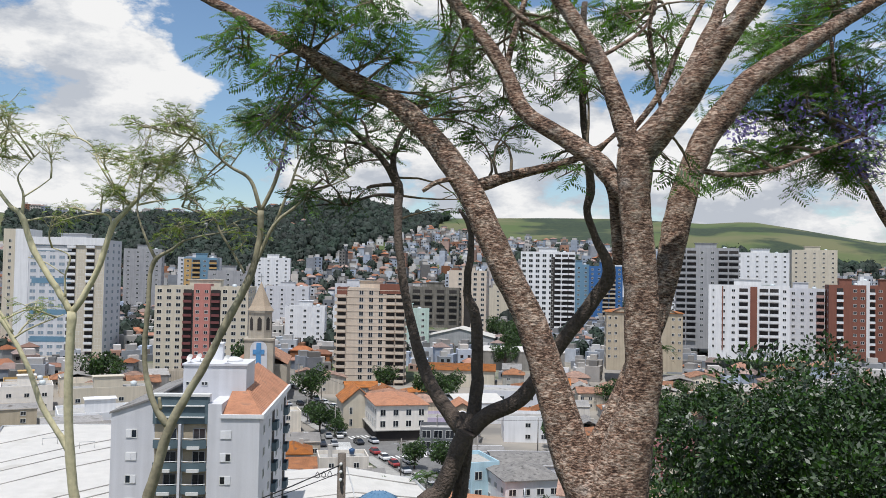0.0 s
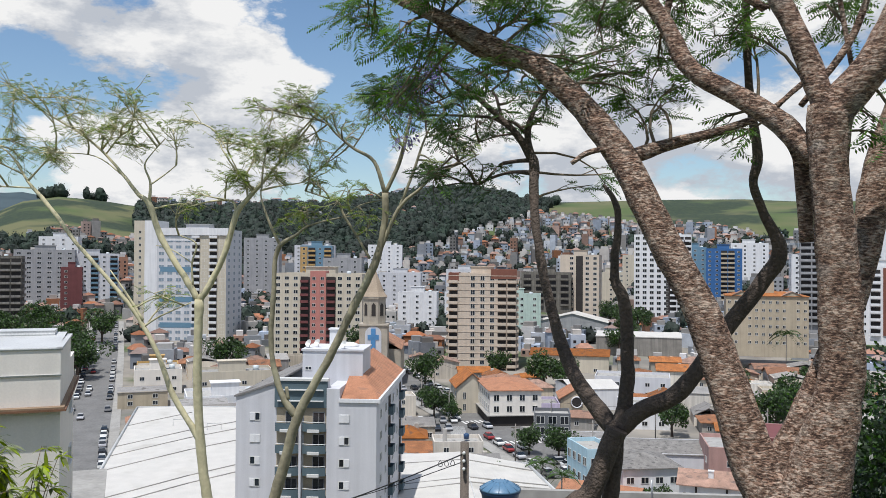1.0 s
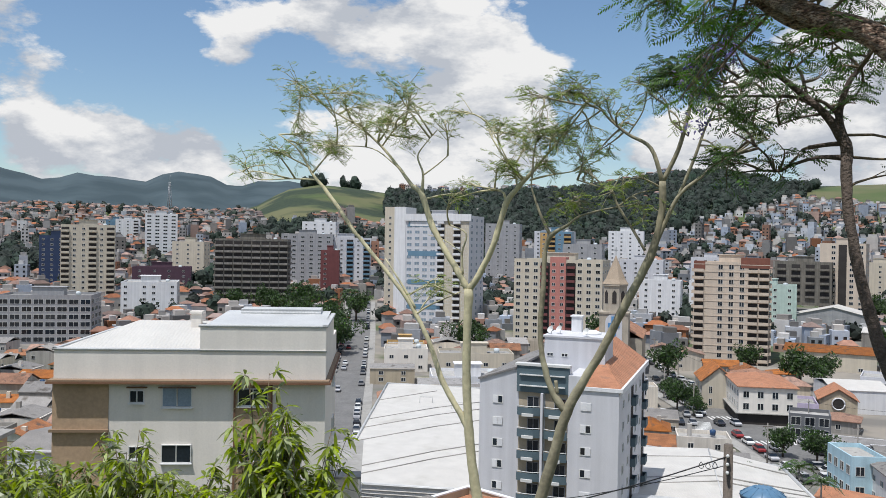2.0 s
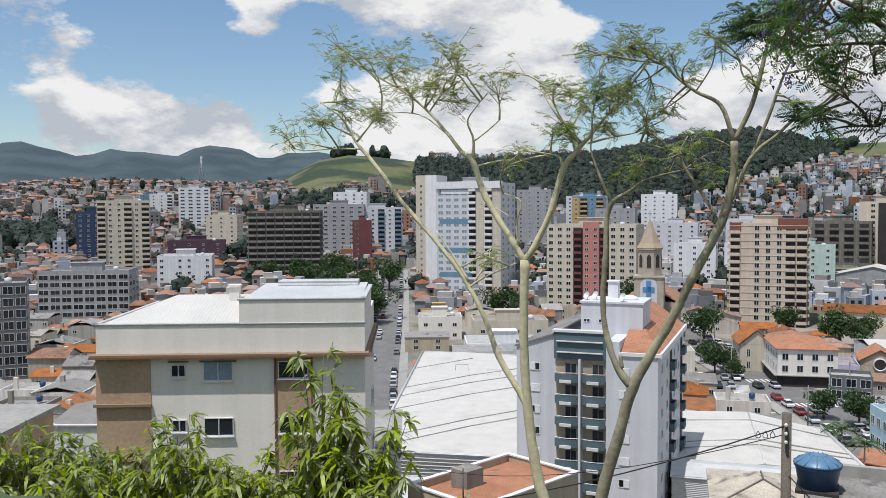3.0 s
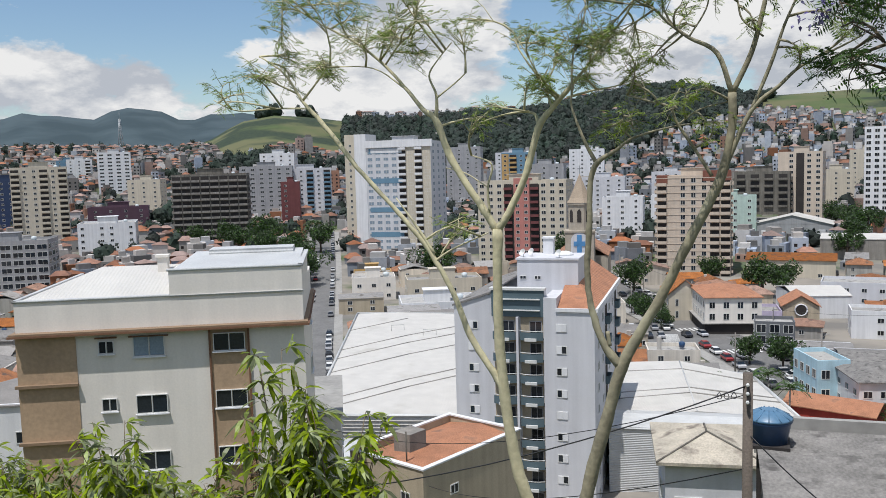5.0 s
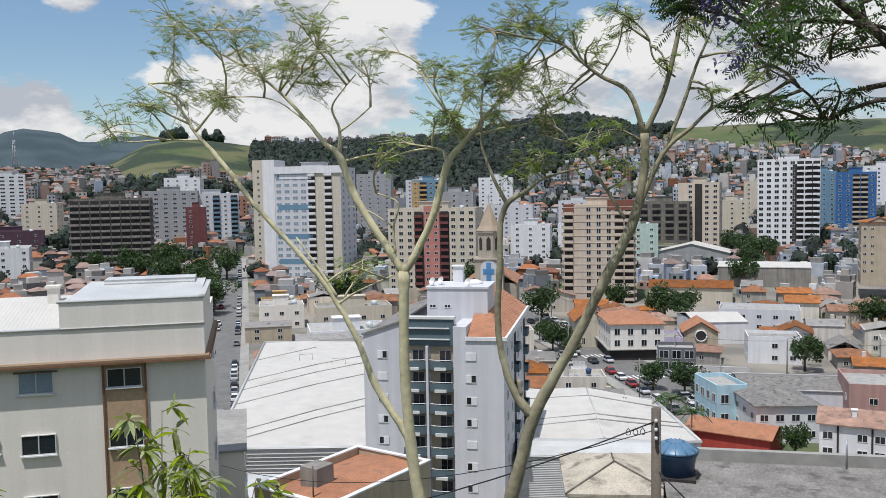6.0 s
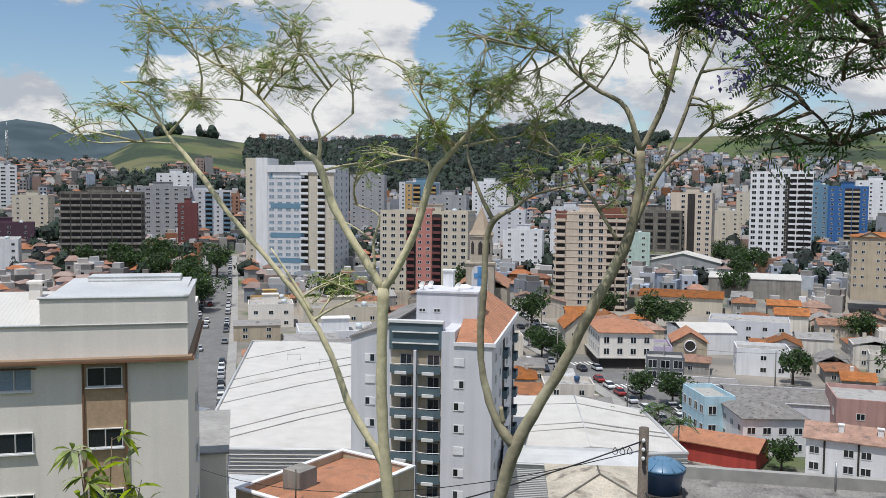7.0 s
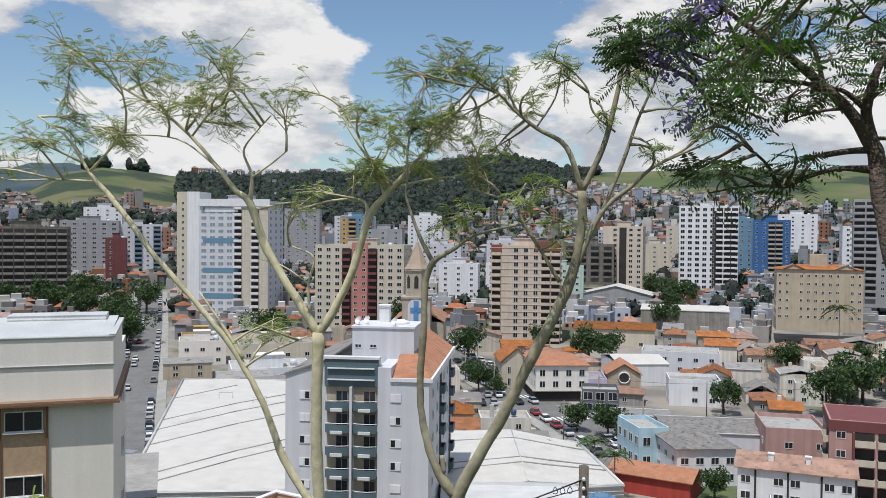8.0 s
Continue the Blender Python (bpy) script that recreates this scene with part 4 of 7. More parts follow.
box(door_bm, -1.45, 1.45, 0.5, 0.58, 0, 2.7, 2)
box(door_bm, -0.2, 1.2, 0.42, 0.5, 0, 2.1, 0)
box(door_bm, -0.28, -0.2, 0.38, 0.5, 0, 2.2, 1)
box(door_bm, 1.2, 1.28, 0.38, 0.5, 0, 2.2, 1)
box(door_bm, -0.28, 1.28, 0.38, 0.5, 2.1, 2.2, 1)
box(door_bm, 0.48, 0.54, 0.38, 0.5, 0, 2.1, 1)
DOOR = mesh_of("balcony_door", door_bm, GLASS, GREY, SAND)
shut_bm = bmesh.new()
box(shut_bm, 0.02, 0.66, -0.10, -0.04, 0.05, 1.0)
SHUTTER = mesh_of("shutter", shut_bm, WHITE)
for fl in range(10):
    z = 22.95 - fl * 2.8
    for px in (-2.35, 1.15):
        bal = put("balcony", BAL, apt, px, 0.55, z)
        put("handrail", RAIL, bal, 0, 0, 0)
        put("window_box", FLOWERBOX, bal, 0, 0, 0)
        put("balcony_door", DOOR, apt, px, 0.08, z)
    for px, py in ((-6.6, 0.6), (5.0, 0.0)):
        win_ob = put("window", window_mesh(1.35, 1.05), apt, px, py, z + 0.95)
        put("shutter", SHUTTER, win_ob, 0.0 if (fl * 5 + int(px > 0)) % 3 else -0.66, 0, 0)
        if (fl + int(px > 0)) % 4 == 1:
            put("shutter", SHUTTER, win_ob, -0.66 if (fl * 5 + int(px > 0)) % 3 else 0.0, 0, 0)
    for k, py in enumerate((4, 9, 17, 22)):
        put("window", window_mesh(1.3, 1.2), apt, 9.1, py, z + 0.9, 90)
    for py in (13, 26):
        put("balcony", balcony_mesh(2.6, 2.9, SLATE, 0.7), apt, 9.1, py, z + 0.1, 90)

# ---- pale building on the slope ----
near = thing("apartment_building", "warm grey apartment building with tan panels and a brown eaves band", "building", pose(-33.82, 39.24, 36.2, 0, 0, 28))
for k in range(3):
    take(-34 - k * 2.5, 42 + k * 5, 10)
bm = bmesh.new()
box(bm, -7.8, 8.2, 0, 13, -16, 1.75)
part("wall", bm, GREIGE, near)
bm = bmesh.new()
box(bm, 0.7, 8.2, -0.003, 9, 1.75, 3.2)
part("upper_parapet", bm, GREIGE, near)
bm = bmesh.new()
box(bm, -7.9, 0.7, -0.06, 0.2, 1.75, 1.88)
box(bm, 0.6, 8.3, -0.06, 0.2, 3.2, 3.34)
box(bm, 8.0, 8.3, -0.06, 9.1, 3.2, 3.34)
box(bm, -7.9, -7.65, -0.06, 13, 1.75, 1.88)
box(bm, 0.7, 8.26, -0.06, 0.0, 1.72, 1.82)
part("coping", bm, ZINC, near, "grey metal coping")
bm = bmesh.new()
poly(bm, (-7.6, 0.3, 1.8), (0.7, 0.3, 1.8), (0.7, 6.0, 3.0), (-4.5, 6.0, 3.0))
poly(bm, (-7.6, 0.3, 1.8), (-4.5, 6.0, 3.0), (-7.6, 12.8, 1.8))
poly(bm, (-4.5, 6.0, 3.0), (0.7, 6.0, 3.0), (0.7, 12.8, 1.8), (-7.6, 12.8, 1.8))
part("sheet_roof", bm, METALROOF, near, "white sheet roof")
bm = bmesh.new()
poly(bm, (0.9, 0.4, 3.25), (8.0, 0.4, 3.25), (8.0, 8.8, 3.5), (0.9, 8.8, 3.5))
box(bm, 2.0, 7.4, 6.8, 8.9, 3.35, 3.75)
part("upper_roof", bm, ZINC, near, "grey metal roof")
bm = bmesh.new()
box(bm, -0.8, -0.2, 4.5, 5.1, 1.8, 3.6)
box(bm, -0.9, -0.1, 4.4, 5.2, 3.6, 3.75)
part("chimney", bm, GREIGE, near)
for dims in ((-8.0, 8.45, -0.6, -0.004, -0.04, 0.05), (8.204, 8.45, -0.004, 13.2, -0.05, 0.05), (-8.0, -7.804, -0.004, 13.2, -0.05, 0.05)):
    bm = bmesh.new()
    box(bm, *dims)
    part("eaves_slab", bm, OCHRE, near, "tan eaves slab")
bm = bmesh.new()
box(bm, -8.05, 8.55, -0.66, -0.54, -0.17, -0.05)
box(bm, 8.42, 8.55, -0.54, 13.2, -0.17, -0.05)
part("gutter", bm, GUTTER, near, "rust-brown gutter")
bm = bmesh.new()
box(bm, -7.84, -4.6, -0.05, 0.02, -16, -0.06)
part("tan_panel", bm, TAN, near, "tan tiled panel")
for z in (-3.1, -6.4, -9.7):
    bm = bmesh.new()
    box(bm, -7.95, -4.55, -0.3, -0.05, z, z + 0.16)
    part("ledge", bm, OCHRE, near)
bm = bmesh.new()
box(bm, 2.75, 5.05, -0.05, 0.02, -16, -0.06)
part("tan_panel", bm, TAN, near, "tan tiled panel")
bm = bmesh.new()
for px in (2.75, 4.95):
    box(bm, px, px + 0.1, -0.16, -0.05, -16, -0.06)
part("panel_trim", bm, GUTTER, near)


def slider(w, h, pane):
    bm = bmesh.new()
    pane_grid(bm, w, h, 0.045, -0.08, 0.0, 0.05, panes=False)
    frame_me = mesh_of("window", bm, FRAME, FRAME)
    bm = bmesh.new()
    box(bm, -w / 4 + 0.05, w / 4 - 0.05, -0.02, 0.03, 0.06, h - 0.06)
    pane_me = mesh_of("pane", bm, pane)
    bm = bmesh.new()
    box(bm, -w / 2 - 0.06, w / 2 + 0.06, -0.16, 0.02, -0.08, -0.003)
    return frame_me, pane_me, mesh_of("sill", bm, WHITE), w


def put_slider(kit, parent, x, y, z, turn=0):
    ob = put("window", kit[0], parent, x, y, z, turn)
    for s in (-1, 1):
        put("pane", kit[1], ob, s * kit[3] / 4, 0, 0)
    put("sill", kit[2], ob, 0, 0, 0)


W_BIG, W_BLUE, W_SMALL, W_BAY = slider(1.75, 1.1, GLASS), slider(1.75, 1.2, GLASSBLUE), slider(0.85, 0.75, GLASS), slider(1.8, 1.05, GLASS)
for fl in range(5):
    z = -1.62 - fl * 3.35
    put_slider(W_BLUE if fl == 0 else W_BIG, near, -0.6, -0.03, z)
    put_slider(W_SMALL, near, -2.95, -0.03, z + 0.25)
    put_slider(W_BAY, near, 3.9, -0.1, z + 0.1)
    put_slider(slider(1.5, 1.1, GLASSBLUE) if fl == 0 else W_BIG, near, 8.22, 8.5, z, 90)
bm = bmesh.new()
for px, z in ((-0.6, -0.42), (-2.95, -0.42)):
    w = 1.1 if px > -1 else 0.6
    box(bm, px - w, px + w, -0.12, 0.0, z - 0.07, z)
part("lintel", bm, GUTTER, near)
annex = thing("apartment_building", "lower pale wing with side windows", "building", pose(-33.9, 56, 21.6, 0, 0, 28))
bm = bmesh.new()
box(bm, -6, 2.2, 0, 12, -16, 4.5)
part("wall", bm, GREIGE, annex)
bm = bmesh.new()
box(bm, -6.2, 2.4, -0.2, 12.2, 4.5, 4.68)
part("roof_slab", bm, PAVE, annex, "grey concrete roof slab")
for z in (-2, 1.5):
    for py in (3, 8):
        put_slider(W_BIG, annex, 2.2, py, z, 90)

# ---- market halls ----


def hall(name, label, corners, z_eave, z_ridge, seams, wall, roofmat=METALROOF, skew=0.0):
    """A wide hall over a four-cornered plan, near left, near right, far right, far left, with a low ridge along its length."""
    cx, cy = sum(c[0] for c in corners) / 4, sum(c[1] for c in corners) / 4
    ob = thing(name, label, "market hall", pose(cx, cy, 0))
    c = [Vector((x - cx, y - cy, 0)) for x, y in corners]
    bm = bmesh.new()
    prism(bm, [(v.x, v.y) for v in c], -6, z_eave - 0.15)
    part("wall", bm, wall, ob)
    bm = bmesh.new()
    up = Vector((0, 0, 1))
    n0, f0 = (c[0] + c[1]) / 2, (c[3] + c[2]) / 2
    left = [c[0] + up * z_eave, c[3] + up * z_eave]
    mid = [n0 + up * z_ridge, f0 + up * z_ridge]
    right = [c[1] + up * z_eave, c[2] + up * z_eave]
    poly(bm, left[0], mid[0], mid[1], left[1])
    poly(bm, mid[0], right[0], right[1], mid[1])
    poly(bm, left[0], right[0], mid[0])
    poly(bm, left[1], mid[1], right[1])
    part("roof", bm, roofmat, ob, "white sheet roof")
    for k in range(1, seams):
        u = (k + 0.35 * math.sin(k * 2.3)) / seams
        for a, b in ((left, mid), (mid, right)):
            first = a is left
            lo, hi = u - skew * (1 if first else 0), u + skew * (0 if first else 1)
            if lo < 0 or hi > 1:
                continue
            p, q = a[0].lerp(a[1], lo), b[0].lerp(b[1], hi)
            bm = bmesh.new()
            rod(bm, [(*(p + up * 0.02), 0.13), (*(q + up * 0.02), 0.13)], 4)
            part("roof_seam", bm, SEAM, ob)
    way = (c[1] - c[0]).normalized()
    out_ = Vector((way.y, -way.x, 0)) * 0.12
    for k in range(7):
        bm = bmesh.new()
        zz = up * (z_eave - 0.7 - k * 0.55)
        rod(bm, [(*(c[0] + out_ + zz), 0.09), (*(c[1] + out_ + zz), 0.09)], 4)
        part("louvre", bm, METALROOF, ob)
    if z_ridge - z_eave > 1:
        bm = bmesh.new()
        rod(bm, [(*mid[0], 0.12), (*mid[1], 0.12)], 5)
        part("ridge_cap", bm, ZINC, ob)
    bm = bmesh.new()
    for p, q in ((c[0], c[1]), (c[1], c[2]), (c[2], c[3]), (c[3], c[0])):
        rod(bm, [(*(p + up * (z_eave + 0.1)), 0.28), (*(q + up * (z_eave + 0.1)), 0.28)], 5)
    part("gutter", bm, ZINC, ob)
    for u in (0.1, 0.3, 0.5, 0.7, 0.9):
        for v in (0.1, 0.35, 0.65, 0.9):
            p = (c[0] + (c[1] - c[0]) * v) * (1 - u) + (c[3] + (c[2] - c[3]) * v) * u
            take(p.x + cx, p.y + cy, 13)
    return ob


market = hall("market_hall", "large market hall with a low white sheet roof", [(-66, 110), (-36, 118), (-74, 199), (-100, 194)], 8, 8.35, 7, ZINC, skew=0.16)
bm = bmesh.new()
box(bm, -16, -4, -31, -29, 9.4, 9.6)
part("roof_hatch", bm, STEEL, market)
for k in range(3):
    bm = bmesh.new()
    x0, y0 = -12 + k * 9, 18 - k * 3
    rod(bm, [(x0, y0, 8.3, 0.06), (x0, y0, 9.6, 0.06), (x0 + 2.6, y0 + 1.2, 9.6, 0.06), (x0 + 2.6, y0 + 1.2, 8.3, 0.06)], 5)
    part("roof_rail", bm, STEEL, market)
hall("market_hall", "white market hall with a raised light roof", [(-24, 118), (3, 128), (-4, 152), (-28, 156)], 8, 9.4, 4, ZINC)
shedlet = building("louvred_hall", "pale hall with louvred metal cladding", -52, 95, 8, 26, 10, 5, ZINC, 1, "", "", roof="sheet", roofmat=ZINC, z0=2, rise=0.5)
building("louvred_hall", "grey hall with louvred metal cladding", -12, 112, 8, 18, 8, 9, ZINC, 1, "", "", roof="sheet", roofmat=ZINC, z0=1, rise=0.8)

# ---- houses below the slope ----
orange_house = thing("house", "grey-beige house with orange tile roof behind white parapets", "house", pose(-32.6, 66, 19.4, 0, 0, -20))
for k in range(3):
    take(-31 - k * 2, 72 + k * 4, 8)
bm = bmesh.new()
walls(bm, 9, 14, 0.0, -14, 0.9, 0.3)
part("wall", bm, (SAND, TILE2), orange_house)
bm = bmesh.new()
poly(bm, (-4.2, 0.3, -0.7), (0, 0.3, -0.1), (0, 13.7, -0.1), (-4.2, 13.7, -0.7))
poly(bm, (0, 0.3, -0.1), (4.2, 0.3, -0.7), (4.2, 13.7, -0.7), (0, 13.7, -0.1))
bmesh.ops.remove_doubles(bm, verts=bm.verts[:], dist=0.001)
part("roof", bm, TILE2, orange_house, "orange tile roof")
for dims in ((-4.6, 4.6, -0.1, 0.4, 0, 0.14), (-4.6, 4.6, 13.6, 14.1, 0, 0.14), (-4.6, -4.1, 0.4, 13.6, 0, 0.14), (4.1, 4.6, 0.4, 13.6, 0, 0.14)):
    bm = bmesh.new()
    box(bm, *dims)
    part("coping", bm, WHITE, orange_house, "white parapet coping")
bm = bmesh.new()
box(bm, -1.8, 0.2, 3, 5.2, -1, 1.5)
part("roof_box", bm, CONCRETE, orange_house, "stained concrete tank box")
bm = bmesh.new()
rod(bm, [(1.2, 1.5, -1, 0.08), (1.2, 1.5, 2.4, 0.08)], 8)
part("vent_pipe", bm, DARKCONC, orange_house)
for z in (-3.2, -6.2):
    put("window", window_mesh(1.1, 0.9), orange_house, 4.5, 4, z, 90)
    put("window", window_mesh(1.1, 0.9), orange_house, 2.4, 0, z)
neighbour = building("house", "tan-walled house with a pale flat roof slab", -53.6, 32.2, 25, 9, 10, 9, TAN, 2, "", "", z0=21.0, rooftop=False)
bm = bmesh.new()
box(bm, -4.9, 4.9, -0.4, 10.4, 9.05, 9.35)
part("roof_slab", bm, PAVE, neighbour, "pale concrete roof slab")
bm = bmesh.new()
box(bm, -4.7, 4.7, -0.25, -0.004, 7.6, 7.8)
part("ledge", bm, OCHRE, neighbour)
building("house", "white low house with grey sheet roof", -68, 62, 25, 13, 12, 9, WHITE, 2, "ww.w", "w.w", z0=14, roof="sheet", roofmat=FIBRO, rise=0.8)
building("house", "white house with a small gabled porch", -84, 84, 30, 12, 10, 7.5, WHITE, 2, "w.w", "ww", z0=7, roof="gable_y", roofmat=FIBRO, rise=1.6)
tin = building("house", "low house with stained sheet roof", -4.1, 48, 10, 5.0, 6.5, 7.7, PALE, 2, "ww", "w", roof="hip", roofmat=CREAMSHEET, z0=20.6, rise=0.9)
for px, py, pz, qx, qy in ((-3.0, -0.5, 7.72, 0, 2.5), (3.0, -0.5, 7.72, 0, 2.5), (0, 2.5, 8.62, 0, 4.0)):
    bm = bmesh.new()
    rod(bm, [(px, py, pz, 0.06), (qx, qy, 8.62, 0.06)], 5)
    part("hip_cap", bm, DARKCONC, tin)
building("house", "terracotta-roofed shed beside a lane", -0.6, 56, 10, 5, 6, 5, REDPAINT, 1, "w", "", roof="gable", roofmat=TILE, z0=17, rise=1.0)
long_roof = thing("workshop", "long low workshop with grey fibre-cement roof and a pale parapet", "workshop", pose(8.9, 28, 33.9, 0, 0, 3))
take(8, 32, 12)
bm = bmesh.new()
box(bm, -10, 14, 0, 9, -8, -0.1)
part("wall", bm, CONCRETE, long_roof)
for k in range(6):
    bm = bmesh.new()
    y0 = -0.3 + k * 1.52
    for a in range(8):
        u0, u1 = y0 + 1.56 * a / 8, y0 + 1.56 * (a + 1) / 8
        z0, z1 = 0.10 * (a % 2) + 0.02 * (k % 2), 0.10 * ((a + 1) % 2) + 0.02 * (k % 2)
        poly(bm, (-10.2, u0, z0), (14.2, u0, z0), (14.2, u1, z1), (-10.2, u1, z1))
    bmesh.ops.remove_doubles(bm, verts=bm.verts[:], dist=0.001)
    part("roof_sheet", bm, OLDFIBRO, long_roof)
bm = bmesh.new()
box(bm, -10.2, 14.2, 8.8, 9.1, -1, 0.55)
part("parapet", bm, PAVE, long_roof, "pale concrete parapet")
bm = bmesh.new()
rod(bm, [(-3.2, 8.6, 0, 0.04), (-3.2, 8.6, 1.2, 0.04)], 6)
part("pipe", bm, STEEL, long_roof)
tank = thing("water_tank", "blue plastic water tank with domed lid on a black stand", "water tank", pose(-1.2, 34.2, 33.6))
bm = bmesh.new()
rod(bm, [(0, 0, 0.5, 0.66), (0, 0, 1.25, 0.80), (0, 0, 1.32, 0.86), (0, 0, 1.40, 0.84)], 24)
part("body", bm, TANK, tank)
bm = bmesh.new()
rod(bm, [(0, 0, 1.40, 0.88), (0, 0, 1.48, 0.84), (0, 0, 1.72, 0.42), (0, 0, 1.76, 0.26)], 24)
lid = part("lid", bm, TANKLID, tank, "lighter blue ribbed lid")
for k in range(12):
    a = math.pi * k / 6
    bm = bmesh.new()
    rod(bm, [(0.86 * math.cos(a), 0.86 * math.sin(a), 1.48, 0.02), (0.3 * math.cos(a), 0.3 * math.sin(a), 1.77, 0.02)], 4)
    part("rib", bm, TANKLID, lid)
bm = bmesh.new()
for a in range(4):
    x, y = 0.5 * math.cos(a * 1.571 + 0.78), 0.5 * math.sin(a * 1.571 + 0.78)
    box(bm, x - 0.08, x + 0.08, y - 0.08, y + 0.08, -4, 0.4)
box(bm, -0.75, 0.75, -0.75, 0.75, 0.38, 0.5)
part("stand", bm, DARK, tank, "black timber stand")

utility_pole = thing("utility_pole", "weathered timber utility pole with insulators", "pole", pose(-1.78, 25.5, 30))
bm = bmesh.new()
rod(bm, [(0, 0, -3, 0.17), (0, 0, 8.8, 0.135)], 12)
part("pole", bm, WOODPOLE, utility_pole)
for k in range(3):
    bm = bmesh.new()
    rod(bm, [(0.0, -0.12, 8.5 - k * 0.25, 0.04), (0.0, -0.26, 8.5 - k * 0.25, 0.055), (0.0, -0.3, 8.5 - k * 0.25, 0.03)], 8)
    part("insulator", bm, FRAME, utility_pole)


def cable(label, a, b, sag, r=0.018):
    bm = bmesh.new()
    a, b = Vector(a), Vector(b)
    rod(bm, [(*(a.lerp(b, u) - Vector((0, 0, sag * 4 * u * (1 - u)))), r) for u in np.linspace(0, 1, 14)], 5)
    ob = part("cable", bm, WIRE)
    tagged(ob, label, "cable", "overhead cables")


cable("thick black overhead cable sagging from the timber pole", (-1.8, 25.4, 38.45), (-22, 25, 33.0), 1.0, 0.022)
cable("thin black overhead cable", (-1.8, 25.4, 38.2), (-24, 40, 31.0), 1.2, 0.015)
cable("thin black overhead cable", (-1.7, 25.4, 37.0), (3.2, 25.2, 33.5), 0.4, 0.02)
cable("thin black overhead cable", (-1.7, 25.6, 36.0), (-26, 60, 20), 1.0, 0.02)
for k in range(3):
    bm = bmesh.new()
    x0 = -2.15 - k * 0.2
    rod(bm, [(x0 + 0.07 * math.sin(u * 6.28), 25.4, 38.25 - 0.02 * k - 0.2 * math.sin(u * 3.14), 0.012) for u in np.linspace(0, 1, 9)], 5)
    tagged(part("cable_loop", bm, WIRE), "hanging loop of black cable by the pole", "cable", "cable loops")

# ---- streets ----


def road(name, label, pts, width, mat=ASPHALT, lift=0.08):
    bm = bmesh.new()
    rows = []
    dense = []
    for a, b in zip(pts, pts[1:]):
        n = max(2, int(math.hypot(b[0] - a[0], b[1] - a[1]) / 8))
        dense += [(a[0] + (b[0] - a[0]) * k / n, a[1] + (b[1] - a[1]) * k / n) for k in range(n)]
    dense.append(pts[-1])
    for i, (x, y) in enumerate(dense):
        a, b = dense[max(i - 1, 0)], dense[min(i + 1, len(dense) - 1)]
        d = Vector((b[0] - a[0], b[1] - a[1])).normalized()
        take(x, y, width / 2 + 1)
        rows.append([bm.verts.new((x - d.y * s, y + d.x * s, max(ground_z(x - d.y * s, y + d.x * s), ground_z(x, y)) + lift)) for s in (-width / 2, 0, width / 2)])
    for r0, r1 in zip(rows, rows[1:]):
        for k in range(2):
            bm.faces.new((r0[k], r0[k + 1], r1[k + 1], r1[k]))
    ob = part(name, bm, mat)
    return tagged(ob, label, "road" if mat is ASPHALT else "pavement", kind="structure")


AVENUE = [(-90, 150), (-110, 186), (-150, 262), (-187, 332), (-240, 430)]
MAIN = [(6, 176), (-14, 222), (-44, 284), (-80, 352)]
CROSS = [(-60, 205), (-14, 214), (40, 206), (110, 214)]
road("pavement", "worn concrete pavement along the avenue", AVENUE, 17, PAVE, 0.20)
road("road", "asphalt avenue with parked cars", AVENUE, 12, ASPHALT, 0.26)
road("pavement", "worn concrete pavement along the main street", MAIN, 21, PAVE, 0.20)
road("road", "asphalt main street through the crossing", MAIN, 15, ASPHALT, 0.26)
road("road", "asphalt cross street", CROSS, 12, ASPHALT, 0.30)
lot = road("parking_area", "asphalt parking area behind the market", [(-46, 218), (-18, 226)], 24, ASPHALT, 0.24)
for cx, cy, rot in ((-19, 231, 26), (-8, 206, 26), (-24, 217, 100), (-4, 214, 100)):
    cr = thing("crosswalk", "white zebra crossing on the asphalt", "crosswalk", pose(cx, cy, 0.36, 0, 0, rot), "zebra crossings")
    bm = bmesh.new()
    box(bm, -0.3, 0.3, -2, 2, 0, 0.02)
    stripe = mesh_of("stripe", bm, PAINTLINE)
    for k in range(9):
        put("stripe", stripe, cr, -5.2 + k * 1.3, 0, 0)

# ---- low buildings of the centre ----
corner = building("shop_house", "cream three-storey corner shop house with orange hipped roof", -9.6, 227, 14, 14, 22, 9.8, GREIGE, 3, "wwww", "wwwwww", roof="hip", roofmat=TILE2, z0=0, rise=1.6, win=(1.5, 1.7))
bm = bmesh.new()
box(bm, -7.12, 7.12, -0.14, 22.1, 0, 3.0)
part("shop_front", bm, DARK, corner, "dark shop fronts under an awning")
bm = bmesh.new()
box(bm, -7.9, 7.9, -0.9, 22.1, 3.0, 3.2)
part("awning", bm, PAVE, corner)
villa = building("villa", "cream old villa with steep brown gables", -23, 244, 14, 9, 15, 7.6, CREAM, 2, "ww", "www", roof="gable_y", z0=0, rise=4.2, win=(0.9, 2.0))
building("shop_house", "low brown-roofed shop house", -14, 258, 14, 12, 14, 7, PINKWALL, 2, "www", "ww", roof="hip", z0=0)
building("warehouse", "warehouse with a white sheet roof", 13, 256, 14, 15, 20, 6.5, WHITE, 1, "", "", roof="sheet", roofmat=METALROOF, z0=0, rise=1.5)
clock = building("hall", "tan brick hall with a curved gable and a round window", 6.8, 240, 4, 9, 12, 5.8, SAND, 1, "", "", roof="gable_y", roofmat=TILE2, z0=0, rise=3.0)
bm = bmesh.new()
rod(bm, [(0, -0.15, 4.9, 1.35), (0, -0.3, 4.9, 1.35)], 20)
part("round_window", bm, DARK, clock, "large round window")
bm = bmesh.new()
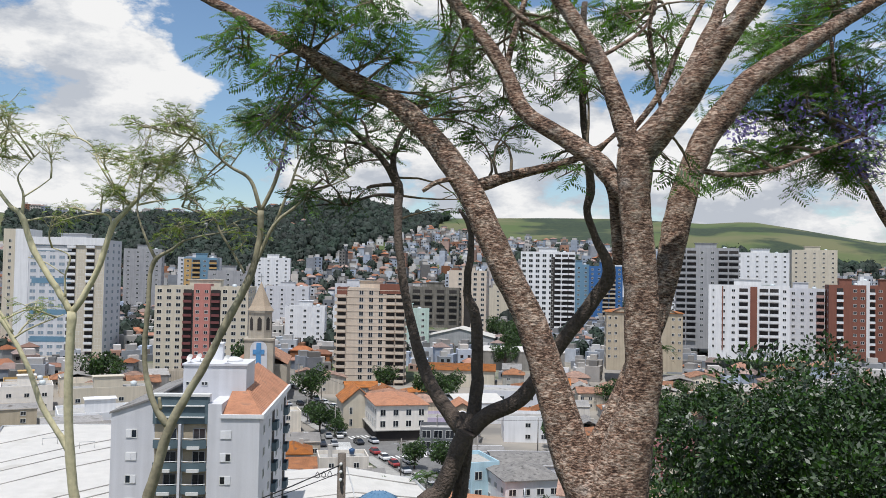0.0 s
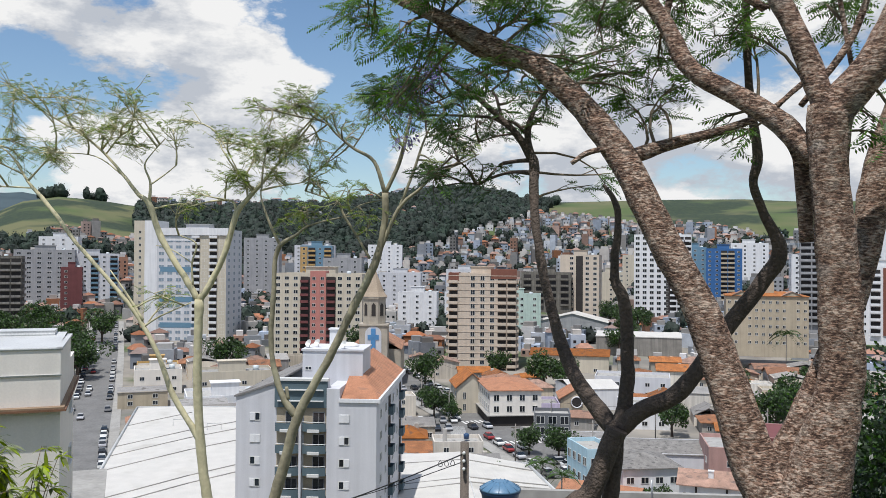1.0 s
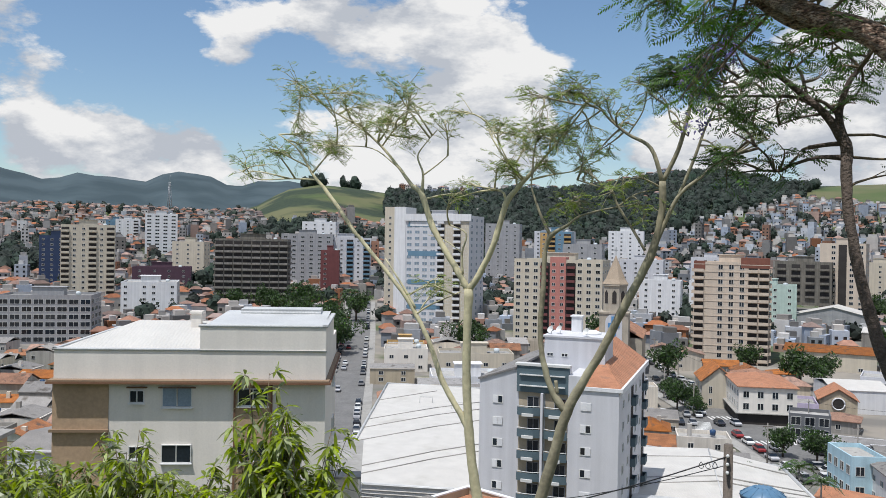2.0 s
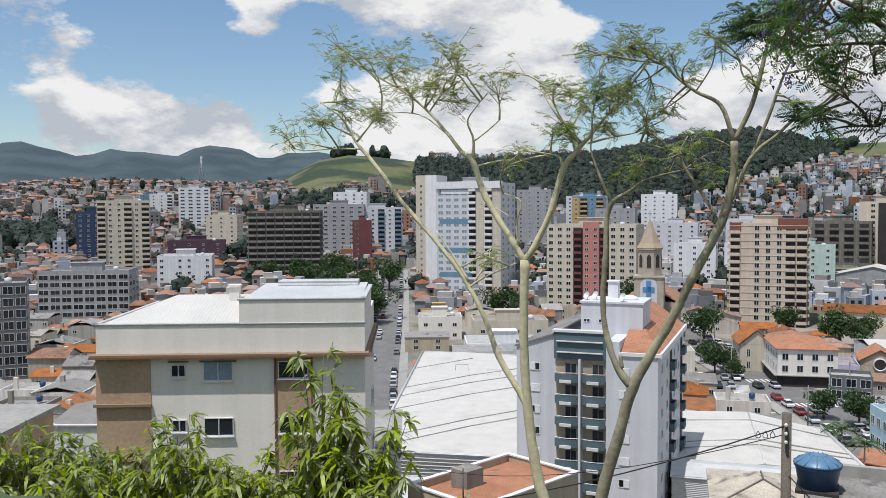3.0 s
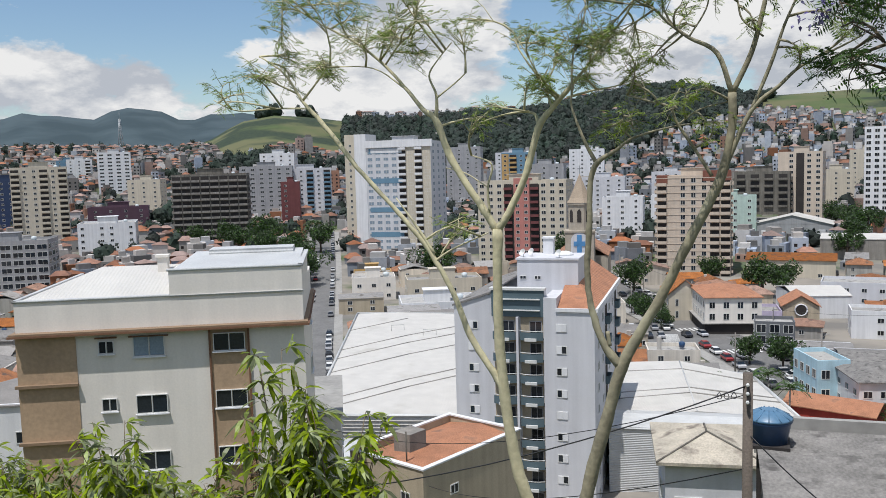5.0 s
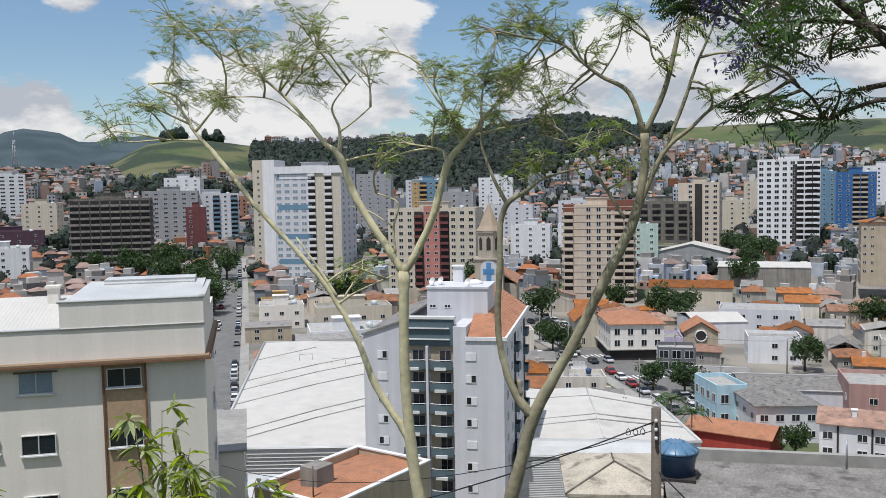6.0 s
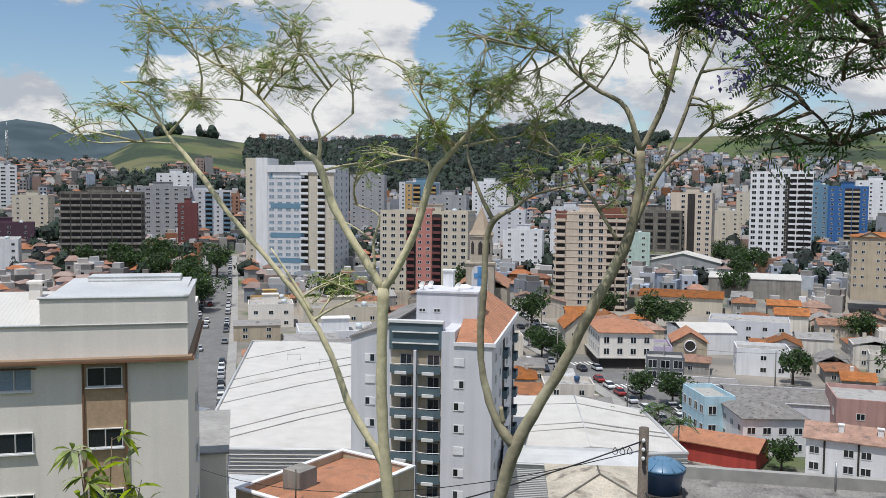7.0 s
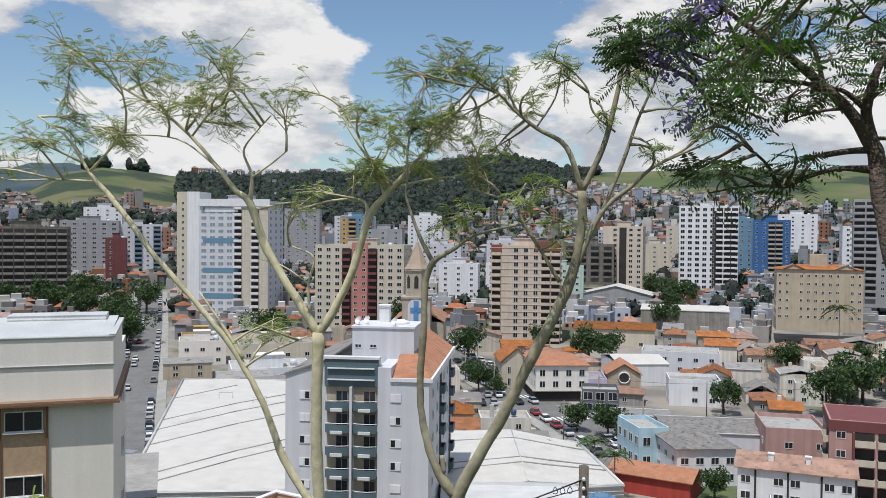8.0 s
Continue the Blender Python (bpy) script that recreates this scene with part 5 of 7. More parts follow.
rod(bm, [(1.5 * math.cos(a), -0.25, 4.9 + 1.5 * math.sin(a), 0.2) for a in np.linspace(0, 2 * math.pi, 21)], 6)
part("window_surround", bm, WHITE, clock)
building("shop_house", "lilac single-storey shop with flat roof", -1.8, 236, 6, 8, 12, 5, LILAC, 1, "ww", "", z0=0, rooftop=False)
dark_shop = building("shop_house", "dark glazed two-storey corner shop", 0.2, 213, 2, 9, 8, 6.4, DKGREY, 2, "www", "ww", z0=0, win=(2.2, 2.0), rooftop=False)
building("house", "white two-storey house with flat roof", 24.4, 229, 0, 13, 10, 7, WHITE, 2, ".ww", "ww", z0=0, rooftop=False)
building("warehouse", "grey warehouse with a white sheet roof", 9, 440, -6, 36, 24, 7, GREY, 1, "", "", roof="gable_y", roofmat=METALROOF, z0=6, rise=4.5)
building("warehouse", "brick warehouse with a wide white sheet roof", 36, 372, -6, 36, 26, 8, CONCRETE, 1, "", "", roof="sheet", roofmat=METALROOF, z0=4, rise=1.4)
building("warehouse", "long pale warehouse with flat roof", 25.5, 280, -6, 24, 14, 7, PALE, 2, ".wwww", "ww", z0=0, rooftop=False)
building("warehouse", "cream low warehouse with terracotta roof", 6, 330, -4, 30, 16, 7, CREAM, 1, "www", "", roof="gable", z0=1, rise=2)
blue_house = building("shop_house", "light-blue art deco shop house with tall windows", 10.0, 167, 20, 6, 11, 8.0, SKYBLUE, 2, "ww", "wwww", z0=0, rooftop=False, win=(1.6, 1.7))
building("workshop", "long workshop with grey fibre-cement roof", 25, 176, 2, 26, 15, 5.5, PALE, 1, "wwww", "", roof="sheet", roofmat=OLDFIBRO, z0=0, rise=1.2)
building("shop_house", "white two-storey house with grey hipped roof", 18.6, 158, 14, 11, 12, 6.8, WHITE, 2, "wwww", "www", roof="hip", roofmat=OLDFIBRO, z0=0, rise=1.8)
building("shop_house", "salmon-pink two-storey building with flat roof", 36, 169, -2, 11, 14, 8.6, PINKWALL, 2, ".w.w", "ww", z0=0, rooftop=False)
maroon = building("apartment_block", "dull pink apartment block with maroon top and balconies", 44, 150, -10, 14, 14, 13.4, PINKWALL, 4, "wbbw", "wb", z0=1, balc=CREAM, rooftop=False)
bm = bmesh.new()
box(bm, -7.1, 7.1, -0.1, 14.1, 11.6, 13.3)
part("roof_band", bm, MAROON, maroon, "maroon top band")
for px in (-3.6, 3.5):
    bm = bmesh.new()
    box(bm, px, px + 0.35, -1.0, 0.0, 0, 11.6)
    part("pier", bm, MAROON, maroon, "maroon pier")
white_row = building("shop_house", "white two-storey row with brown piers and terracotta roof", 29.6, 141, -12, 17, 9, 6.0, WHITE, 2, "w.ww.ww", "w", roof="gable", roofmat=TILE, z0=2, rise=1.6)
for px in (-6.0, -1.2, 3.6, 8.4):
    bm = bmesh.new()
    box(bm, px, px + 0.3, -0.16, 0.02, 0, 5.9)
    part("pier", bm, DARK, white_row, "dark brown pier")
for px in (-4.0, 1.5):
    bm = bmesh.new()
    box(bm, px, px + 0.8, 2.0, 2.8, 6.2, 7.9)
    box(bm, px - 0.1, px + 0.9, 1.9, 2.9, 7.9, 8.05)
    part("chimney", bm, WHITE, white_row)
building("shed", "red-walled shed with brown tile roof", 8, 150, -20, 14, 8, 3.4, REDPAINT, 1, "", "", roof="gable", roofmat=TILE2, z0=0, rise=1.4)
building("house", "low white sheds beside the parking", 9, 200, 0, 14, 8, 3.2, WHITE, 1, "", "", roof="sheet", roofmat=FIBRO, z0=0, rise=0.6)
for x, y, w, d, h, mat in ((-80, 206, 18, 12, 6, PALE), (-90, 208, 14, 12, 6.5, CREAM), (-88, 222, 22, 16, 7, WHITE), (-98, 252, 24, 13, 9.5, CREAM), (-128, 262, 15, 13, 8, GREIGE), (-120, 236, 14, 12, 5, SAND), (-138, 282, 14, 12, 7, YELLOW)):
    building("shop_house", "flat-roofed low block beside the avenue", x, y, 27, w, d, h, mat, max(2, int(h / 3.2)), "wwwww"[:max(2, int(w / 5))], "ww", z0=0, group="low blocks by the avenue", roof="flat" if h > 6.6 else "sheet", roofmat=FIBRO, rise=0.8)

# ---- foreground trees ----


class Tree:
    def __init__(self, name, label, x, y, bark, leaf, frond):
        self.ob = thing(name, label, "tree", pose(x, y, 0))
        self.x, self.y, self.bark, self.leaf, self.frond = x, y, bark, leaf, frond
        self.points, self.leaves, self.twigs, self.flowers = [], bmesh.new(), bmesh.new(), bmesh.new()


def smooth_path(pts, steps=5):
    """Catmull-Rom through (x, y, z, r) points, with a little gnarl."""
    v = [np.array(p, float) for p in pts]
    v = [2 * v[0] - v[1]] + v + [2 * v[-1] - v[-2]]
    res = []
    for i in range(1, len(v) - 2):
        for k in range(steps):
            t = k / steps
            res.append(0.5 * (2 * v[i] + (v[i + 1] - v[i - 1]) * t + (2 * v[i - 1] - 5 * v[i] + 4 * v[i + 1] - v[i + 2]) * t ** 2 + (3 * v[i] - v[i - 1] - 3 * v[i + 1] + v[i + 2]) * t ** 3))
    res.append(v[-2])
    return [tuple(p) for p in res]


def limb(tree, *pts):
    bm = bmesh.new()
    path = smooth_path(pts)
    path = [(x - tree.x, y - tree.y, z, max(r, 0.004)) for x, y, z, r in path]
    big = path[0][3] > 0.06
    rod(bm, path, 14 if big else 7)
    if big:
        for v in bm.verts:
            v.co += 0.018 * Vector((noise.noise(v.co * 5), noise.noise(v.co * 5 + Vector((7, 0, 0))), 0.4 * noise.noise(v.co * 5 + Vector((0, 9, 0)))))
    first = not tree.points
    part("trunk" if first else "limb", bm, tree.bark, tree.ob)
    tree.points += [Vector(p[:3]) for p in path[2:]]


def frond(bm, root, way, length, rng, droop=0.25, pairs=8, width=0.30):
    """A feather leaf: a midrib with pairs of narrow leaflets."""
    way = way.normalized()
    side = way.cross(Vector((0, 0, 1)))
    side = side.normalized() if side.length > 0.05 else Vector((1, 0, 0))
    side = Matrix.Rotation(rng.uniform(-0.8, 0.8), 3, way) @ side
    nrm = side.cross(way)
    for k in range(pairs + 1):
        u = k / pairs
        c = root + way * (length * u) - Vector((0, 0, droop * length * u * u))
        wide = length * width * (0.55 + 1.8 * u * (1 - u))
        for s in (-1, 1):
            tipp = c + side * (s * wide) + way * (wide * 0.5) - Vector((0, 0, wide * 0.3)) + nrm * rng.uniform(-0.25, 0.25) * wide
            half = way * (length / pairs * 0.42)
            mid = c.lerp(tipp, 0.5)
            bm.faces.new([bm.verts.new(p) for p in (c, mid - half, tipp, mid + half)])


def spray(tree, x, y, z, r, dy, n):
    """A bough from the nearest wood into a round of the crown, twigs off the bough, and feather leaves along the twigs."""
    rng = random.Random(int(abs(x * 131 + y * 17 + z * 71) * 10))
    c = Vector((x - tree.x, y - tree.y, z))
    root = min(tree.points, key=lambda p: (p - c).length)
    for lobe in range(3):
        aim = c + Vector((rng.uniform(-0.7, 0.7) * r, rng.uniform(-0.7, 0.7) * dy, rng.uniform(-0.2, 0.7) * r))
        near_pts = sorted(tree.points, key=lambda p: (p - aim).length)[:14]
        start = rng.choice(near_pts)
        bough = aim - start
        bow = Vector((rng.uniform(-1, 1), rng.uniform(-1, 1), rng.uniform(-0.2, 1))) * bough.length * 0.16

        def along(u):
            return start + bough * u + bow * 4 * u * (1 - u)
        rod(tree.twigs, [(*along(u), 0.014 * (1 - u) + 0.006) for u in (0, 0.25, 0.5, 0.75, 1)], 5)
        for k in range(max(2, n // 12)):
            u = rng.uniform(0.35, 1.0)
            p0 = along(u)
            end = aim + Vector((rng.gauss(0, 0.42) * r, rng.gauss(0, 0.4) * dy, rng.gauss(0, 0.38) * r))
            span = end - p0
            if span.length > 0.9 * r + 0.3:
                span = span.normalized() * (0.9 * r + 0.3)
            bend = Vector((rng.uniform(-1, 1), rng.uniform(-1, 1), rng.uniform(-0.3, 1))) * span.length * 0.15
            rod(tree.twigs, [(*(p0 + span * v + bend * 4 * v * (1 - v)), 0.006 * (1 - v) + 0.0025) for v in (0, 0.4, 1)], 4, cap=False)
            for q in range(4):
                v = 0.45 + 0.18 * q
                p = p0 + span * v + bend * 4 * v * (1 - v)
                a = rng.uniform(0, 6.283)
                way = span.normalized() * 0.5 + Vector((math.cos(a), math.sin(a), rng.uniform(-0.5, 0.35)))
                frond(tree.leaves, p, way, tree.frond * rng.uniform(0.65, 1.2), rng, rng.uniform(0.05, 0.4))


def blossom(tree, x, y, z, r, n):
    rng = random.Random(int(abs(x * 91 + z * 33) * 10))
    for k in range(n):
        p = Vector((x - tree.x + rng.gauss(0, 0.45) * r, y - tree.y + rng.gauss(0, 0.45) * r, z + rng.gauss(0, 0.5) * r))
        a = Vector((rng.uniform(-1, 1), rng.uniform(-1, 1), rng.uniform(-1, 0.2))).normalized() * 0.05
        b = a.cross(Vector((rng.uniform(-1, 1), rng.uniform(-1, 1), 1))).normalized() * 0.018
        v = [tree.flowers.verts.new(q) for q in (p - a * 0.4, p + b, p + a, p - b)]
        tree.flowers.faces.new(v)


def finish(tree, label):
    part("twig_work", tree.twigs, PALEBARK if tree.bark is PALEBARK else tree.bark if tree.bark is BROWNBARK else TWIG, tree.ob, kind="stuff")
    part("crown", tree.leaves, tree.leaf, tree.ob, label, kind="stuff")
    if len(tree.flowers.verts):
        part("blossom", tree.flowers, FLOWER, tree.ob, "violet blossom clusters", kind="stuff")


big = Tree("jacaranda_tree", "large jacaranda with rough red-brown bark and forked limbs", 2.9, 6.0, BARK, LEAF, 0.23)
slim = Tree("jacaranda_tree", "slender dark-barked jacaranda with crooked stems", 1.3, 8.95, DARKBARK, LEAFDARK, 0.25)
pale_a = Tree("young_tree", "young pale-barked tree with sparse feathery crown", -4.8, 12.6, PALEBARK, LEAFPALE, 0.135)
pale_b = Tree("young_tree", "leaning pale-barked tree with sparse feathery crown", -3.5, 12.25, BROWNBARK, LEAFPALE, 0.14)
# big rough-barked tree
limb(big, (3.11, 5.65, 40.73, 0.520), (3.14, 5.65, 41.98, 0.405), (3.15, 5.65, 42.60, 0.300), (3.24, 5.65, 43.03, 0.240), (3.37, 5.65, 43.62, 0.181), (3.38, 5.65, 44.09, 0.175), (3.33, 5.65, 44.89, 0.156), (3.28, 5.65, 45.45, 0.156), (3.30, 5.65, 45.89, 0.181))
limb(big, (3.30, 5.65, 45.83, 0.157), (3.55, 5.53, 46.14, 0.143), (3.83, 5.41, 46.57, 0.129), (4.04, 5.29, 46.91, 0.110), (4.23, 5.17, 47.18, 0.096), (4.51, 5.05, 47.65, 0.078))
limb(big, (3.26, 5.65, 45.86, 0.105), (3.11, 5.71, 46.35, 0.092), (2.95, 5.77, 46.75, 0.083), (2.73, 5.83, 47.15, 0.074), (2.54, 5.89, 47.44, 0.070), (2.29, 5.95, 47.91, 0.057))
limb(big, (3.21, 5.75, 45.46, 0.086), (2.99, 5.91, 45.78, 0.097), (2.67, 6.06, 46.05, 0.089), (2.29, 6.22, 46.33, 0.081), (2.09, 6.38, 46.77, 0.078), (1.82, 6.54, 47.22, 0.069), (1.52, 6.69, 47.63, 0.060), (1.20, 6.85, 48.06, 0.043))
limb(big, (3.21, 6.00, 44.79, 0.059), (3.19, 6.00, 45.18, 0.069), (3.15, 6.00, 45.57, 0.079), (3.00, 6.00, 45.79, 0.079))
limb(big, (3.44, 5.95, 46.02, 0.074), (3.72, 6.08, 46.38, 0.071), (4.00, 6.20, 46.88, 0.069), (4.24, 6.33, 47.33, 0.065), (4.42, 6.45, 47.79, 0.056))
limb(big, (3.06, 5.65, 42.40, 0.267), (2.90, 5.81, 42.67, 0.235), (2.76, 5.96, 42.96, 0.207), (2.58, 6.12, 43.59, 0.173), (2.38, 6.28, 44.20, 0.155), (2.10, 6.44, 44.77, 0.147), (1.86, 6.59, 45.31, 0.144), (1.64, 6.75, 45.74, 0.142), (1.30, 6.91, 46.19, 0.124), (0.90, 7.06, 46.59, 0.111), (0.50, 7.22, 46.81, 0.102), (-0.04, 7.38, 47.14, 0.082), (-0.54, 7.54, 47.44, 0.072), (-1.06, 7.69, 47.74, 0.062), (-1.59, 7.85, 48.03, 0.049))
limb(big, (1.74, 6.75, 45.59, 0.074), (1.99, 6.85, 45.69, 0.069), (2.36, 6.95, 45.81, 0.054), (2.81, 7.05, 45.94, 0.042), (3.20, 7.15, 46.13, 0.029), (3.54, 7.25, 46.42, 0.024))
limb(big, (0.89, 7.35, 46.68, 0.080), (0.48, 7.45, 46.76, 0.064), (0.13, 7.55, 46.95, 0.059), (-0.22, 7.65, 47.27, 0.046), (-0.52, 7.75, 47.53, 0.032))
limb(big, (1.67, 6.65, 45.67, 0.027), (1.52, 6.65, 45.68, 0.027), (1.37, 6.65, 45.64, 0.027), (1.24, 6.65, 45.55, 0.022))
limb(big, (2.92, 5.90, 42.70, 0.178), (3.12, 5.97, 43.13, 0.148), (3.29, 6.04, 43.51, 0.129), (3.55, 6.10, 44.12, 0.120), (3.74, 6.17, 44.74, 0.127), (3.86, 6.24, 45.32, 0.139), (4.10, 6.31, 46.03, 0.131), (4.41, 6.38, 46.46, 0.135), (4.67, 6.45, 46.77, 0.121), (5.22, 6.51, 47.13, 0.097), (5.79, 6.58, 47.52, 0.077), (6.37, 6.65, 47.89, 0.062))
limb(big, (3.31, 6.55, 46.05, 0.028), (3.72, 6.55, 46.60, 0.035), (3.92, 6.55, 47.09, 0.029), (4.19, 6.55, 47.63, 0.023))
limb(big, (3.78, 6.65, 46.44, 0.023), (3.70, 6.65, 46.92, 0.023), (3.64, 6.65, 47.35, 0.023), (3.73, 6.65, 47.72, 0.018))
limb(big, (2.95, 6.45, 46.92, 0.022), (3.21, 6.45, 47.05, 0.022), (3.54, 6.45, 47.29, 0.017), (3.65, 6.45, 47.59, 0.017))
limb(big, (4.03, 6.25, 45.79, 0.033), (4.44, 6.45, 45.76, 0.028), (4.99, 6.65, 45.85, 0.023), (5.55, 6.85, 46.08, 0.018), (6.14, 7.05, 46.31, 0.014))
limb(big, (6.95, 7.85, 45.22, 0.060), (6.68, 7.85, 45.63, 0.050), (6.33, 7.85, 46.37, 0.034), (6.19, 7.85, 46.99, 0.027), (6.12, 7.85, 47.68, 0.021))
limb(big, (2.11, 6.75, 46.86, 0.035), (2.20, 6.75, 47.29, 0.035), (2.31, 6.75, 47.67, 0.029))
limb(big, (2.92, 6.25, 46.87, 0.040), (2.57, 6.25, 47.10, 0.033), (2.22, 6.25, 47.33, 0.027), (1.98, 6.25, 47.56, 0.022))
# slender dark-barked tree
limb(slim, (0.92, 8.27, 37.65, 0.192), (1.19, 8.27, 41.35, 0.141), (1.50, 8.27, 41.98, 0.124), (1.70, 8.27, 42.47, 0.117), (1.79, 8.27, 42.71, 0.116))
limb(slim, (1.68, 8.46, 37.55, 0.163), (1.68, 8.46, 41.31, 0.114), (1.73, 8.46, 41.87, 0.099), (1.79, 8.46, 42.44, 0.097), (1.80, 8.46, 42.69, 0.104))
limb(slim, (1.79, 8.46, 42.65, 0.104), (1.55, 8.69, 42.93, 0.099), (1.29, 8.92, 43.30, 0.086), (1.08, 9.15, 43.87, 0.073), (0.92, 9.38, 44.55, 0.062), (0.82, 9.61, 45.18, 0.058), (0.80, 9.85, 45.80, 0.065))
limb(slim, (1.80, 8.46, 42.65, 0.097), (1.91, 8.53, 42.99, 0.091), (1.93, 8.60, 43.57, 0.077), (1.90, 8.67, 44.14, 0.069), (1.79, 8.74, 44.46, 0.054), (1.83, 8.81, 45.09, 0.045), (1.79, 8.87, 45.35, 0.037), (1.66, 8.95, 45.55, 0.016))
limb(slim, (1.82, 8.46, 42.66, 0.104), (2.08, 8.41, 42.91, 0.104), (2.40, 8.37, 43.07, 0.103), (2.64, 8.33, 43.33, 0.095), (2.98, 8.28, 43.86, 0.095), (3.39, 8.24, 44.43, 0.088), (3.54, 8.19, 44.75, 0.081), (3.37, 8.15, 45.13, 0.052), (3.24, 8.11, 45.47, 0.052), (3.27, 8.06, 45.79, 0.052), (3.17, 8.01, 46.53, 0.043), (3.13, 7.98, 47.29, 0.043), (3.14, 7.93, 48.04, 0.036))
limb(slim, (1.80, 8.95, 44.45, 0.030), (1.75, 8.95, 44.38, 0.022))
limb(slim, (0.80, 9.85, 45.79, 0.068), (0.79, 9.85, 45.91, 0.065), (0.76, 9.85, 46.01, 0.062), (0.57, 9.85, 46.30, 0.046), (0.38, 9.85, 46.50, 0.040), (0.10, 9.85, 46.75, 0.033), (-0.14, 9.85, 46.95, 0.027), (-0.38, 9.85, 47.13, 0.021), (-0.62, 9.85, 47.31, 0.017))
limb(slim, (0.78, 9.85, 45.79, 0.040), (0.49, 9.85, 45.80, 0.021), (0.21, 9.85, 45.72, 0.021), (0.03, 9.85, 45.65, 0.021), (-0.09, 9.85, 45.84, 0.014), (-0.26, 9.85, 45.99, 0.011), (-0.50, 9.85, 46.15, 0.007))
limb(slim, (0.03, 9.85, 45.65, 0.016), (-0.25, 9.85, 45.65, 0.011), (-0.58, 9.85, 45.59, 0.007))
limb(slim, (0.76, 9.85, 45.96, 0.033), (0.58, 9.85, 45.95, 0.027), (0.38, 9.85, 45.92, 0.027))
limb(slim, (0.48, 9.85, 46.40, 0.027), (0.24, 9.85, 46.53, 0.021), (0.01, 9.85, 46.56, 0.021), (-0.36, 9.85, 46.58, 0.016), (-0.75, 9.85, 46.59, 0.011))
limb(slim, (0.36, 9.85, 46.53, 0.021), (0.29, 9.85, 46.81, 0.021), (0.24, 9.85, 46.91, 0.017), (0.42, 9.85, 47.08, 0.017), (0.50, 9.85, 47.37, 0.012))
limb(slim, (0.24, 9.85, 46.91, 0.012), (0.01, 9.85, 46.87, 0.011), (-0.23, 9.85, 47.05, 0.007))
limb(slim, (0.77, 9.85, 46.01, 0.052), (0.71, 9.85, 46.30, 0.047), (0.81, 9.85, 46.68, 0.033), (1.01, 9.85, 46.97, 0.028), (1.17, 9.85, 47.43, 0.022))
limb(slim, (0.71, 9.85, 46.30, 0.027), (0.55, 9.85, 46.45, 0.021), (0.41, 9.85, 46.50, 0.017))
limb(slim, (0.57, 9.85, 46.32, 0.017), (0.30, 9.85, 46.29, 0.011), (0.06, 9.85, 46.21, 0.007))
limb(slim, (1.01, 9.85, 46.97, 0.017), (0.73, 9.85, 47.07, 0.012), (0.55, 9.85, 47.27, 0.007))
limb(slim, (-0.14, 9.85, 46.95, 0.011), (-0.42, 9.85, 46.81, 0.011), (-0.66, 9.85, 46.72, 0.007))
# two pale-barked trees
limb(pale_a, (-4.15, 12.61, 35.59, 0.156), (-4.41, 12.61, 38.79, 0.111), (-4.71, 12.61, 39.73, 0.101), (-4.88, 12.61, 40.33, 0.092), (-5.02, 12.61, 41.19, 0.084), (-5.10, 12.61, 42.23, 0.075), (-5.11, 12.61, 43.09, 0.071), (-5.08, 12.61, 43.90, 0.081))
limb(pale_a, (-5.01, 12.61, 41.37, 0.063), (-5.33, 12.61, 41.87, 0.053), (-5.56, 12.61, 42.21, 0.049), (-5.85, 12.61, 42.94, 0.044), (-6.30, 12.61, 43.68, 0.041), (-6.85, 12.61, 44.29, 0.037), (-7.40, 12.61, 44.87, 0.037), (-7.87, 12.61, 45.45, 0.038), (-8.25, 12.61, 45.86, 0.031), (-8.40, 12.61, 46.04, 0.024), (-8.69, 12.61, 46.46, 0.017), (-9.14, 12.61, 46.75, 0.011))
limb(pale_a, (-8.35, 12.61, 46.00, 0.024), (-8.14, 12.61, 46.21, 0.016), (-7.88, 12.61, 46.50, 0.010))
limb(pale_a, (-8.25, 12.61, 45.86, 0.016), (-8.87, 12.61, 45.89, 0.014), (-9.61, 12.61, 45.89, 0.011), (-10.08, 12.61, 46.09, 0.008))
limb(pale_a, (-5.09, 12.61, 43.86, 0.061), (-5.45, 12.61, 44.41, 0.056), (-5.80, 12.61, 44.96, 0.052), (-6.04, 12.61, 45.57, 0.053), (-6.24, 12.61, 45.74, 0.036), (-6.50, 12.61, 46.05, 0.029), (-6.87, 12.61, 46.45, 0.022), (-7.33, 12.61, 46.82, 0.020), (-8.10, 12.61, 47.26, 0.014), (-8.64, 12.61, 47.65, 0.011))
limb(pale_a, (-6.04, 12.61, 45.57, 0.036), (-6.02, 12.61, 45.94, 0.022), (-6.13, 12.61, 46.25, 0.016), (-5.98, 12.61, 46.48, 0.010), (-5.75, 12.61, 46.72, 0.010))
limb(pale_a, (-6.03, 12.61, 45.90, 0.016), (-5.73, 12.61, 46.10, 0.012), (-5.54, 12.61, 46.25, 0.010))
limb(pale_a, (-6.50, 12.61, 46.05, 0.016), (-7.06, 12.61, 46.42, 0.010), (-7.83, 12.61, 46.50, 0.010))
limb(pale_a, (-6.87, 12.61, 46.45, 0.016), (-6.58, 12.61, 46.78, 0.013), (-6.19, 12.61, 47.00, 0.010))
